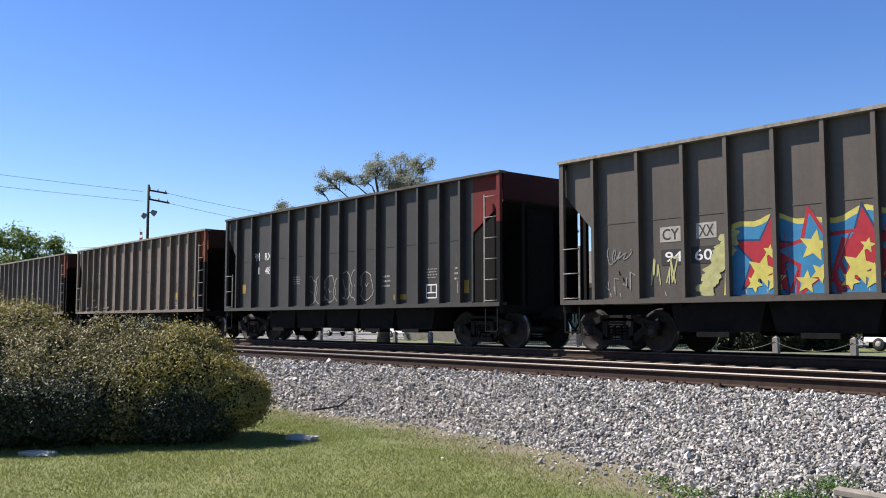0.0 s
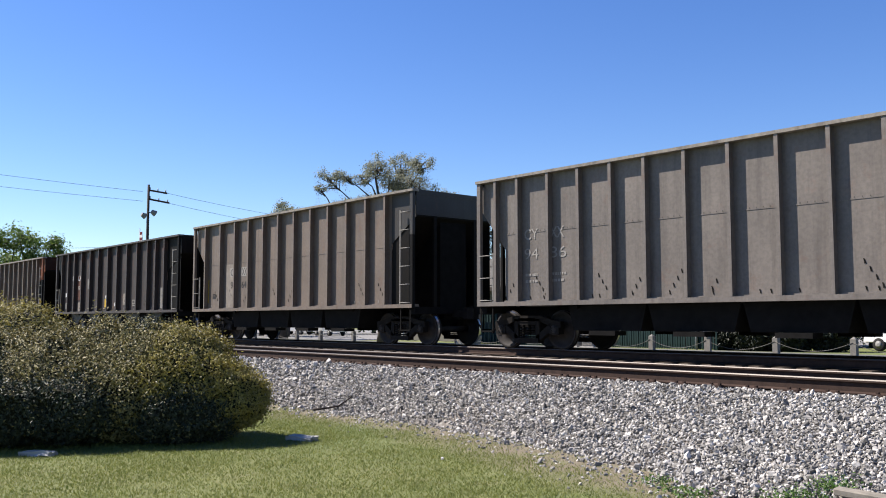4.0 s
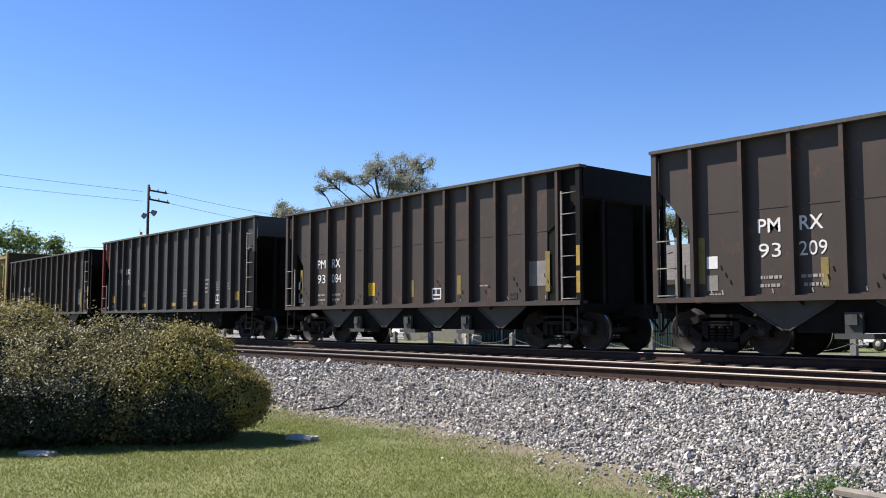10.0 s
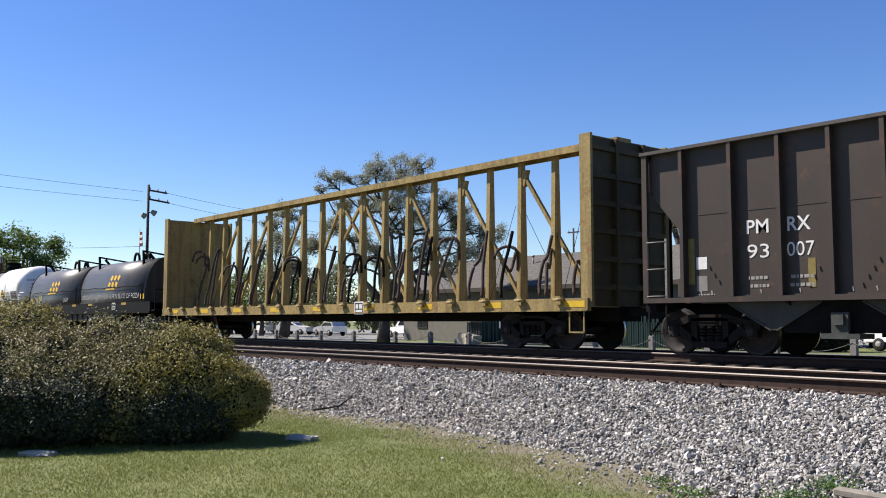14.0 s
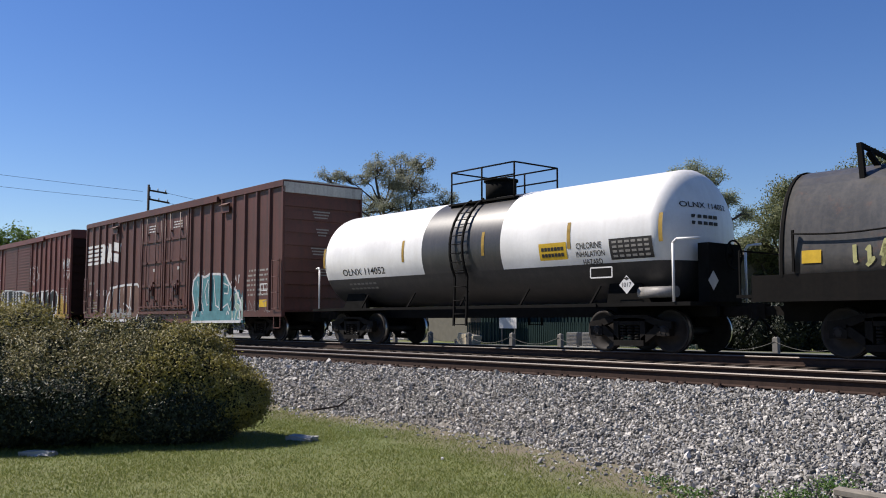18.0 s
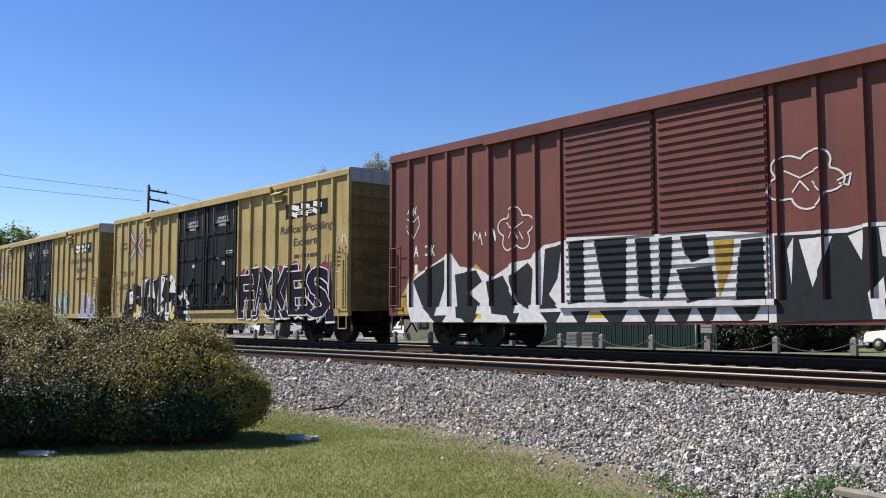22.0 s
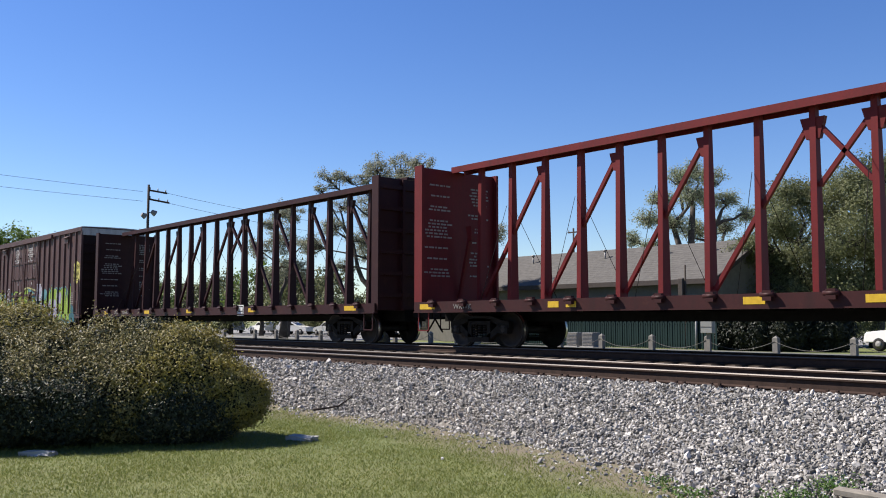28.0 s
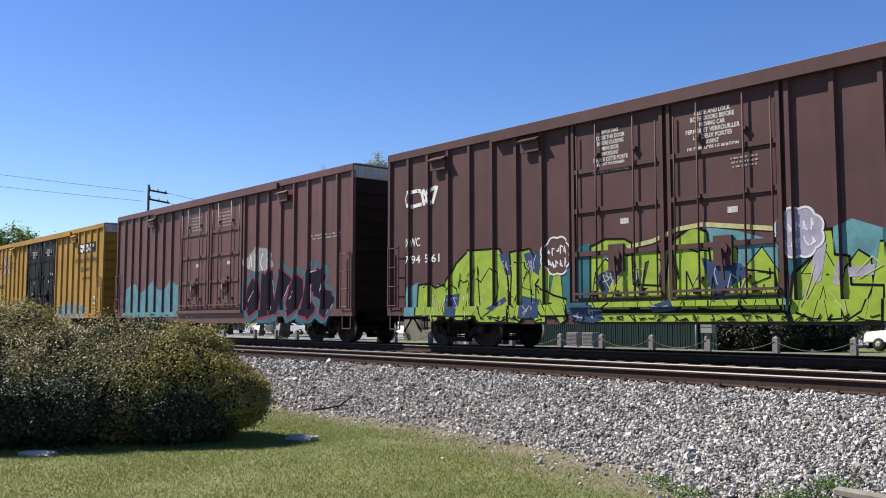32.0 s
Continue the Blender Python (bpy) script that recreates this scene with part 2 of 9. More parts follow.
# ---------- ground ----------
def ground_material():
    m, nt, b = nodes_of("lawn_and_soil")
    co = nt.nodes.new("ShaderNodeTexCoord").outputs["Object"]
    big = noise_node(nt, co, 0.35, 4)
    mid = noise_node(nt, co, 2.2, 6, 0.65)
    fine = noise_node(nt, co, 45, 5, 0.7)
    g = ramp(nt, big, [(0.3, (0.115, 0.15, 0.034)), (0.7, (0.18, 0.19, 0.055))])
    g = mix(nt, ramp(nt, mid, [(0.5, (0, 0, 0)), (0.75, (0.5,) * 3)]), g, (0.2, 0.17, 0.085))
    sep = nt.nodes.new("ShaderNodeSeparateXYZ")
    nt.links.new(co, sep.inputs[0])
    # worn earth follows the foot of the ballast, which bends towards the lawn
    def math_node(op, a, b_):
        nd = nt.nodes.new("ShaderNodeMath")
        nd.operation = op
        for k, val in enumerate((a, b_)):
            if isinstance(val, (int, float)):
                nd.inputs[k].default_value = val
            else:
                nt.links.new(val, nd.inputs[k])
        return nd.outputs[0]
    kx = nt.nodes.new("ShaderNodeMapRange")
    kx.inputs["From Min"].default_value, kx.inputs["From Max"].default_value = -11.0, -4.5
    nt.links.new(sep.outputs["X"], kx.inputs["Value"])
    toe = math_node("SUBTRACT", 8.78, math_node("MULTIPLY", math_node("MULTIPLY", kx.outputs[0], kx.outputs[0]), 1.6))
    near = math_node("SUBTRACT", sep.outputs["Y"], toe)
    near = math_node("ADD", near, math_node("MULTIPLY", math_node("SUBTRACT", big, 0.5), 1.6))
    strip = nt.nodes.new("ShaderNodeMapRange")
    strip.inputs["From Min"].default_value, strip.inputs["From Max"].default_value = -1.5, -0.7
    nt.links.new(near, strip.inputs["Value"])
    far = nt.nodes.new("ShaderNodeMath")
    far.operation = "LESS_THAN"
    far.inputs[1].default_value = 12.0
    nt.links.new(sep.outputs["Y"], far.inputs[0])
    m1 = nt.nodes.new("ShaderNodeMath")
    m1.operation = "MULTIPLY"
    nt.links.new(strip.outputs[0], m1.inputs[0])
    nt.links.new(far.outputs[0], m1.inputs[1])
    worn = mix(nt, 1.0, m1.outputs[0], ramp(nt, mid, [(0.25, (0.15,) * 3), (0.5, (1, 1, 1))]), "MULTIPLY")
    g = mix(nt, worn, g, (0.2, 0.16, 0.11))
    g = mix(nt, ramp(nt, fine, [(0.3, (0.7,) * 3), (0.65, (0, 0, 0))]), g, (0.028, 0.035, 0.012))
    nt.links.new(g, b.inputs["Base Color"])
    b.inputs["Roughness"].default_value = 0.9
    bump(nt, b, fine, 0.5, 0.02)
    return m


def ballast_material(name, lo, hi):
    m, nt, b = nodes_of(name)
    geo = nt.nodes.new("ShaderNodeNewGeometry")
    co = nt.nodes.new("ShaderNodeTexCoord").outputs["Object"]
    n = noise_node(nt, co, 30, 5, 0.65)
    mid = tuple((a + z) / 2 for a, z in zip(lo, hi))
    c = ramp(nt, geo.outputs["Random Per Island"], [(0.0, lo), (0.3, tint(mid, 0.62)), (0.65, tint(mid, 1.04)), (1.0, hi)])
    c = mix(nt, ramp(nt, n, [(0.4, (0.4,) * 3), (0.65, (0, 0, 0))]), c, tint(lo, 0.7))
    nt.links.new(c, b.inputs["Base Color"])
    b.inputs["Roughness"].default_value = 0.85
    bump(nt, b, n, 0.3, 0.006)
    return m


def bed_material():
    m, nt, b = nodes_of("fine_ballast_bed")
    co = nt.nodes.new("ShaderNodeTexCoord").outputs["Object"]
    v = nt.nodes.new("ShaderNodeTexVoronoi")
    v.inputs["Scale"].default_value = 17
    nt.links.new(co, v.inputs["Vector"])
    n = noise_node(nt, co, 1.4, 4)
    c = ramp(nt, v.outputs["Color"], [(0.0, (0.07, 0.066, 0.06)), (1.0, (0.29, 0.278, 0.255))])
    c = mix(nt, ramp(nt, v.outputs["Distance"], [(0.3, (0, 0, 0)), (0.7, (0.8,) * 3)]), c, (0.05, 0.045, 0.04))
    c = mix(nt, ramp(nt, n, [(0.45, (0, 0, 0)), (0.7, (0.5,) * 3)]), c, (0.13, 0.1, 0.075))
    nt.links.new(c, b.inputs["Base Color"])
    b.inputs["Roughness"].default_value = 0.9
    bump(nt, b, v.outputs["Distance"], -0.8, 0.03)
    return m


M_GROUND = ground_material()
M_BED = bed_material()
M_STONE = ballast_material("limestone_ballast", (0.1, 0.095, 0.087), (0.7, 0.66, 0.605))
M_STREET = plain("pale_street_asphalt", (0.2, 0.195, 0.185), 0.9, 0, 0.15, 3, 0.2)


def toe_y(x):
    """Where the ballast runs out into the grass."""
    k = min(1.0, max(0.0, (x + 11.0) / 6.5))
    return 8.78 - 1.6 * k * k


def bed_z(x, y):
    """Height of the ballast bed and of the lawn."""
    t = toe_y(x)
    if y <= t:
        return GROUND
    k = min(1.0, (y - t) / (9.85 - t))
    up = 1 - (1 - k) ** 1.35 if t > 8.2 else k ** 0.9
    return GROUND + up * (0.73 - 0.0)


bm = bmesh.new()
v = [bm.verts.new(p) for p in ((-2500, -2500, GROUND), (2500, -2500, GROUND), (2500, 2500, GROUND), (-2500, 2500, GROUND))]
bm.faces.new(v)
tagged(part("ground", bm, M_GROUND), "mown green lawn with worn brown patches", "ground", kind="structure")

# the track bed: a long low bank with a shaped near slope
xs = [RAIL_X0, -200, -90, -50] + frange(-34, 6, 81) + [30, 90, RAIL_X1]
ys = [7.0 - 0.2 + 0.1 * i for i in range(32)]
verts, faces = [], []
cols = ys + [14.0, 18.9, 20.6]
for x in xs:
    for y in cols:
        if y < 13:
            z = bed_z(x, y) - 0.015 + (noise.noise((x * 1.5, y * 1.5, 0)) * 0.03 if -34 <= x <= 6 else 0)
            if y <= toe_y(x):
                z = GROUND - 0.04
        else:
            z = {14.0: -0.25, 18.9: -0.2, 20.6: GROUND - 0.04}[y]
        verts.append((x, y, z))
nc = len(cols)
for i in range(len(xs) - 1):
    for j in range(nc - 1):
        a = i * nc + j
        faces.append((a, a + nc, a + nc + 1, a + 1))
tagged(part("track_bed", soup("track_bed", verts, faces, M_BED), None), "grey stone ballast bank under the two tracks", "track bed", kind="structure")


def rail(name, y):
    bm = bmesh.new()
    head = [(-0.036, -0.014), (-0.03, -0.001), (0.03, -0.001), (0.036, -0.014), (0.036, -0.035), (0.009, -0.048), (0.009, -0.145), (0.07, -0.16), (0.07, -0.172), (-0.07, -0.172), (-0.07, -0.16), (-0.009, -0.145), (-0.009, -0.048), (-0.036, -0.035)]
    prism(bm, [(y + a, b) for a, b in head], "x", RAIL_X0, RAIL_X1)
    bm.faces.ensure_lookup_table()
    me = mesh_of(name, bm, [M_RAIL, M_RAILTOP])
    for p in me.polygons:
        if p.normal.z > 0.2 and p.center.z > -0.01:
            p.material_index = 1
    return tagged(part(name, me, None), "rusty steel rail with a polished head", "rail", "rails", kind="structure")


for c in (NEAR_TRACK, TRAIN_TRACK):
    for s in (-1, 1):
        rail("rail", c + s * 0.753)

BED = bpy.data.objects["track_bed"]
tm = bmesh.new()
box(tm, -0.115, 0.115, -1.3, 1.3, -0.36, -0.176)
bmesh.ops.bevel(tm, geom=tm.edges[:], offset=0.012, segments=1, affect="EDGES")
TIE = mesh_of("tie", tm, M_TIE)
tm = bmesh.new()
box(tm, -0.1, 0.1, -0.19, 0.19, -0.175, -0.158)
for a in (-0.06, 0.06):
    for b in (-0.1, 0.1):
        box(tm, a - 0.015, a + 0.015, b - 0.02, b + 0.02, -0.158, -0.135)
PLATE = mesh_of("tie_plate", tm, M_RAIL)
tie_rng = random.Random(4)
for c, n0, x0 in ((NEAR_TRACK, 110, -2.0), (TRAIN_TRACK, 110, -4.0)):
    for i in range(n0):
        t = part("tie", TIE, None, BED, "", (x0 - i * 0.52 + tie_rng.uniform(-0.03, 0.03), c + tie_rng.uniform(-0.06, 0.06), 0.0))
        t.rotation_euler.z = tie_rng.uniform(-0.02, 0.02)
        if c == NEAR_TRACK and i < 70:
            part("tie_plate", PLATE, None, t, "", (0, -0.753, 0))


# ---------- rolling stock ----------
WHEEL_R, WHEELBASE = 0.457, 1.78
CARS, WHEELS = [], []
SLATS = 24             # slats of a slatted door
ZONES = {}     # where paint lies on a side: from, to, distance from the centre line


def wheelset_mesh():
    bm = bmesh.new()
    for s in (-1, 1):
        y = s * 0.753
        prof = [(0.06, y + s * 0.075), (0.14, y + s * 0.085), (0.16, y + s * 0.04), (0.34, y + s * 0.0), (0.39, y + s * 0.06), (0.445, y + s * 0.07), (0.457, y + s * 0.05), (0.459, y - s * 0.02), (0.485, y - s * 0.045), (0.47, y - s * 0.07), (0.385, y - s * 0.065), (0.33, y - s * 0.03), (0.15, y - s * 0.06), (0.09, y - s * 0.09)]
        lathe(bm, prof, True, 28)
        for k in range(3):
            a = 2.1 * k
            rod(bm, (0.07 * math.cos(a), y + s * 0.33, 0.07 * math.sin(a)), (0.07 * math.cos(a), y + s * 0.36, 0.07 * math.sin(a)), 0.018, None, 6)
        lathe(bm, [(0.09, y + s * 0.08), (0.105, y + s * 0.14), (0.125, y + s * 0.17), (0.125, y + s * 0.31), (0.10, y + s * 0.335), (0.03, y + s * 0.34)], True, 16)
    rod(bm, (0, -0.7, 0), (0, 0.7, 0), 0.08, None, 12)
    me = mesh_of("wheelset", bm, [M_WHEEL, M_TREAD])
    for p in me.polygons:
        c = p.center
        r = math.hypot(c.x, c.z)
        if r > 0.447 and abs(p.normal.y) < 0.5:
            p.material_index = 1
    return me


def side_frame_mesh():
    """Cast side frame, seen from the side: a bow with two openings and a spring nest."""
    bm = bmesh.new()
    y0, y1 = -0.07, 0.07
    half = WHEELBASE / 2
    top = [(-half - 0.2, 0.50), (-half - 0.2, 0.66), (-half + 0.1, 0.70), (-0.45, 0.80), (0.45, 0.80), (half - 0.1, 0.70), (half + 0.2, 0.66), (half + 0.2, 0.50), (half - 0.12, 0.54), (0.42, 0.67), (-0.42, 0.67), (-half + 0.12, 0.54)]
    prism(bm, top, "y", y0, y1)
    for s in (-1, 1):
        leg = [(s * (half - 0.14), 0.62), (s * (half - 0.14), 0.42), (s * 0.36, 0.17), (s * 0.30, 0.17), (s * 0.30, 0.30)]
        prism(bm, leg, "y", y0, y1)
        box(bm, min(s * 0.29, s * 0.42), max(s * 0.29, s * 0.42), y0, y1, 0.2, 0.72)
        box(bm, min(s * (half - 0.16), s * (half + 0.16)), max(s * (half - 0.16), s * (half + 0.16)), y0 - 0.02, y1 + 0.02, 0.36, 0.52)
    box(bm, -0.4, 0.4, y0 - 0.03, y1 + 0.03, 0.14, 0.26)
    box(bm, -0.28, 0.28, y0, y1, 0.58, 0.74)
    return mesh_of("side_frame", bm, M_DARKSTEEL)


def spring_mesh():
    bm = bmesh.new()
    for i in range(3):
        for k in range(5):
            z = 0.27 + k * 0.062
            rod(bm, (-0.19 + i * 0.19, 0, z), (-0.19 + i * 0.19, 0, z + 0.04), 0.075, None, 8)
    return mesh_of("spring_nest", bm, M_DARKSTEEL)


def bolster_mesh():
    bm = bmesh.new()
    box(bm, -0.2, 0.2, -0.95, 0.95, 0.5, 0.78)
    rod(bm, (0, 0, 0.78), (0, 0, 0.9), 0.2, None, 12)
    for s in (-1, 1):
        box(bm, s * 0.62 - 0.05, s * 0.62 + 0.05, -1.0, 1.0, 0.36, 0.44)
    return mesh_of("truck", bm, M_DARKSTEEL)


ME_WHEELSET, ME_FRAME, ME_SPRING, ME_BOLSTER = wheelset_mesh(), side_frame_mesh(), spring_mesh(), bolster_mesh()


def add_truck(car, x):
    t = part("truck", ME_BOLSTER, None, car, "", (x, 0, 0))
    for s in (-1, 1):
        part("side_frame", ME_FRAME, None, t, "", (0, s * 1.0, 0))
        part("spring_nest", ME_SPRING, None, t, "", (0, s * 1.0, 0))
        w = part("wheelset", ME_WHEELSET, None, t, "", (s * WHEELBASE / 2, 0, WHEEL_R))
        WHEELS.append((w, s))


def coupler_mesh():
    bm = bmesh.new()
    box(bm, -0.1, 0.55, -0.09, 0.09, 0.78, 0.97)
    prism(bm, [(0.5, -0.14), (0.72, -0.2), (0.86, -0.12), (0.8, -0.02), (0.86, 0.1), (0.74, 0.18), (0.5, 0.12)], "z", 0.72, 1.02)
    rod(bm, (0.55, 0.25, 0.75), (0.85, 0.3, 0.35), 0.025, None, 6)
    return mesh_of("coupler", bm, M_DARKSTEEL)


ME_COUPLER = coupler_mesh()


def add_running_gear(car, half, truck_in, draft=0.0):
    for s in (-1, 1):
        add_truck(car, s * (half - truck_in))
        c = part("coupler", ME_COUPLER, None, car, "", (s * (half - 0.05 + draft), 0, 0))
        c.rotation_euler.z = 0 if s > 0 else math.pi


def ladder(car, x, y, z0, z1, n, w, mat, name="ladder", rail_w=0.05):
    """Ladder on a side, rungs along x."""
    bm = bmesh.new()
    for s in (-1, 1):
        bar(bm, (x + s * w / 2, y, z0), (x + s * w / 2, y, z1), rail_w, 0.03)
    for z in frange(z0 + 0.06, z1 - 0.06, n):
        rod(bm, (x - w / 2, y - 0.015 * (1 if y < 0 else -1), z), (x + w / 2, y - 0.015 * (1 if y < 0 else -1), z), 0.013, None, 6)
    return part(name, bm, mat, car)


def stirrup(car, x, y, mat, z0=0.42, z1=1.0, w=0.42):
    bm = bmesh.new()
    for s in (-1, 1):
        bar(bm, (x + s * w / 2, y, z0), (x + s * w / 2, y, z1), 0.035, 0.02)
    bar(bm, (x - w / 2, y, z0), (x + w / 2, y, z0), 0.035, 0.05)
    part("stirrup_step", bm, mat, car)


def hopper_car(f, r, zt, body, end_front, end_rear, label, ribs=13, gates=4, vis_gates=True, chord=None, side_end_f=None, side_end_r=None, cut=(0.87, 1.12)):
    """Open-top coal hopper. f, r: its two ends along the track at the start."""
    L = f - r
    h = L / 2
    car = thing("hopper_car", label, "rail car", "cars of the train")
    zs = 1.03                      # underside of the side sill
    yo, ys_ = 1.59, 1.445          # face of the ribs, face of the sheets
    exr, exf = cut                 # length of the open end bays, rear and front
    ez = zt - 0.8                  # height where the slope begins
    chord = chord or body
    x0, x1 = -h + exr, h - exf
    for s in (-1, 1):
        sheet = bmesh.new()
        a, b = (ys_ - 0.02, ys_) if s > 0 else (-ys_, -ys_ + 0.02)
        prism(sheet, [(x0, zs + 0.1), (x1, zs + 0.1), (x1, zt - 0.05), (x0, zt - 0.05)], "y", a, b)
        part("side_sheet", sheet, body, car)
        for e, mt, lab in ((1, side_end_f or body, ""), (-1, side_end_r or body, "")):
            tri = bmesh.new()
            xi, xe = (x1 if e > 0 else x0), e * (h - 0.03)
            prism(tri, [(xi, zt - 0.05), (xe, zt - 0.05), (xe, ez + 0.05), (xi, zt - (1.45 if e > 0 else 1.75))], "y", a, b)
            part("end_gusset", tri, mt, car)
            if e > 0:
                # dark sheet stands in for the shade inside the end bay
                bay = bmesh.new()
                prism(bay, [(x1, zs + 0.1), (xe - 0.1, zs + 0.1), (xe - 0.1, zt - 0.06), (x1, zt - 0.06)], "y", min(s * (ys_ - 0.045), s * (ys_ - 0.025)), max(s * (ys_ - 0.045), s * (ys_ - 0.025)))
                part("end_bay_shade", bay, P_NEARBLACK, car)
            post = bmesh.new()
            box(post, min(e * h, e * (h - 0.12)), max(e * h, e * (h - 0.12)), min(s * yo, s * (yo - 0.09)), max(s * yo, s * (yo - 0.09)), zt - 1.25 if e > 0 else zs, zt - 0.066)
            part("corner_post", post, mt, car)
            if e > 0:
                # the front corner post turns near-black lower down
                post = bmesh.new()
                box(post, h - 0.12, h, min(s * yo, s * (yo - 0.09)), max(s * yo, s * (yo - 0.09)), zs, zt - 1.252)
                part("lower_corner_post", post, P_NEARBLACK, car)
        seam = bmesh.new()
        box(seam, x0, x1, min(s * ys_, s * (ys_ + 0.008)), max(s * ys_, s * (ys_ + 0.008)), zs + 1.72, zs + 1.745)
        part("weld_seam", seam, body, car)
        foot = bmesh.new()
        box(foot, x0, x1, min(s * ys_, s * (ys_ + 0.05)), max(s * ys_, s * (ys_ + 0.05)), zs + 0.1, zs + 0.13)
        part("foot_strip", foot, body, car)
        top = bmesh.new()
        box(top, -h - 0.03, h + 0.03, min(s * (yo + 0.03), s * (ys_ - 0.06)), max(s * (yo + 0.03), s * (ys_ - 0.06)), zt - 0.065, zt)
        part("top_chord", top, P_CHORD if chord in (P_TAN, P_GREY, P_DUST) else P_CHORDDARK, car)
        sill = bmesh.new()
        box(sill, -h + 0.02, h - 0.02, min(s * (yo + 0.01), s * (ys_ - 0.1)), max(s * (yo + 0.01), s * (ys_ - 0.1)), zs, zs + 0.1)
        part("side_sill", sill, body, car)
        rm = bmesh.new()
        box(rm, -0.026, 0.026, min(s * yo, s * ys_), max(s * yo, s * ys_), zs + 0.1, zt - 0.065)
        box(rm, -0.04, 0.04, min(s * (yo + 0.012), s * (yo + 0.002)), max(s * (yo + 0.012), s * (yo + 0.002)), zs + 0.1, zt - 0.065)
        rme = mesh_of("rib", rm, body)
        for x in (ribs if isinstance(ribs, tuple) else frange(x0, x1, ribs)):
            part("rib", rme, None, car, "", (x, 0, 0))
    ZONES[car.name] = [(-h, h, ys_ + 0.005)]
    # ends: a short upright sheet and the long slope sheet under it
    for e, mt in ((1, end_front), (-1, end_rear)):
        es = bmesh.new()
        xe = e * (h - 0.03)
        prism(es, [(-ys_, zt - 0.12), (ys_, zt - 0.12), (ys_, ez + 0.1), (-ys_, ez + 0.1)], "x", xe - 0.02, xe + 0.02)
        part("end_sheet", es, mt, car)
        # slope sheet and end posts: shade under the slope put into near-black paint
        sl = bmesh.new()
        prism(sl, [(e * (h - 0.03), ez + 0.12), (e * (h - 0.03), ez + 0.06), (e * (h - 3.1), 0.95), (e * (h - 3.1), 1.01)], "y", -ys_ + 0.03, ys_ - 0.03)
        part("slope_sheet", sl, P_NEARBLACK, car)
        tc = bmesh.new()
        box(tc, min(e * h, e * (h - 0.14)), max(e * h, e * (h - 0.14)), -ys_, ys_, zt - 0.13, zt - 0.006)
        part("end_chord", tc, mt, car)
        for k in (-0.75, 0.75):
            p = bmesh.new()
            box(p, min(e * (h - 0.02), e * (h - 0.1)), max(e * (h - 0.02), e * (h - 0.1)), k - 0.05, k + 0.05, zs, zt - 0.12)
            part("end_post", p, P_NEARBLACK, car)
        es = bmesh.new()
        box(es, min(e * (h - 0.25), e * h), max(e * (h - 0.25), e * h), -1.5, 1.5, 0.86, 1.06)
        part("end_sill", es, M_BLACK, car)
        # boxed web under the slope sheet
        wb = bmesh.new()
        prism(wb, [(e * (h - 0.14), zs), (e * (h - 3.0), zs), (e * (h - 0.14), ez + 0.04)], "y", -0.48, 0.48)
        part("end_web", wb, M_BLACK, car)
        for s in (-1, 1):
            n = 6 if s * e < 0 else 3
            ladder(car, e * (h - 0.33), s * (yo - 0.02), zs + 0.08, zt - 0.55 if n == 6 else zs + 1.3, n, 0.46, M_RUNG)
            stirrup(car, e * (h - 0.33), s * (yo - 0.03), M_BLACK)
        # floor above the trucks
    bm = bmesh.new()
    box(bm, -h + 0.1, h - 0.1, -0.33, 0.33, 0.72, 1.02)
    part("centre_sill", bm, M_BLACK, car)
    # dark chutes over the whole belly; on some cars dusty plates hang between the gates
    gx0, gx1 = -h + 2.75, h - 2.75
    w = (gx1 - gx0) / gates
    for i in range(gates):
        xc = gx0 + (i + 0.5) * w
        bm = bmesh.new()
        for s in (-1, 1):
            a, b = (0.34, 1.33) if s > 0 else (-1.33, -0.34)
            d = w / 2 - 0.02
            prism(bm, [(xc - d, zs), (xc + d, zs), (xc + d * 0.86, 0.46), (xc - d * 0.86, 0.46)], "y", a, b)
        part("hopper_tub", bm, M_BLACK, car)
        for s in (-1, 1):
            y = s * 1.2
            gate = bmesh.new()
            if vis_gates:
                box(gate, xc - 0.34, xc + 0.34, y - 0.28, y + 0.28, 0.36, 0.45)
                box(gate, xc - 0.15, xc + 0.15, min(y + s * 0.2, y + s * 0.28), max(y + s * 0.2, y + s * 0.28), 0.452, 0.82)
                box(gate, xc - 0.09, xc + 0.09, min(y + s * 0.281, y + s * 0.34), max(y + s * 0.281, y + s * 0.34), 0.6, 0.78)
            else:
                box(gate, xc - 0.36, xc + 0.36, y - 0.28, y + 0.1, 0.36, 0.455)
            part("discharge_gate", gate, M_GATE if vis_gates else M_BLACK, car)
    if vis_gates:
        for s in (-1, 1):
            for i in range(gates + 1):
                xb = gx0 + i * w
                pl = bmesh.new()
                d = w * 0.36
                prism(pl, [(xb - d, zs - 0.002), (xb + d, zs - 0.002), (xb + 0.06, 0.5), (xb - 0.06, 0.5)], "y", min(s * 1.34, s * 1.36), max(s * 1.34, s * 1.36))
                bar(pl, (xb - d, s * 1.37, zs - 0.02), (xb - 0.06, s * 1.37, 0.5), 0.03, 0.02)
                bar(pl, (xb + d, s * 1.37, zs - 0.02), (xb + 0.06, s * 1.37, 0.5), 0.03, 0.02)
                part("chute_plate", pl, P_SLATE, car)
    add_running_gear(car, h, 1.2)
    CARS.append((car, (f + r) / 2))
    return car


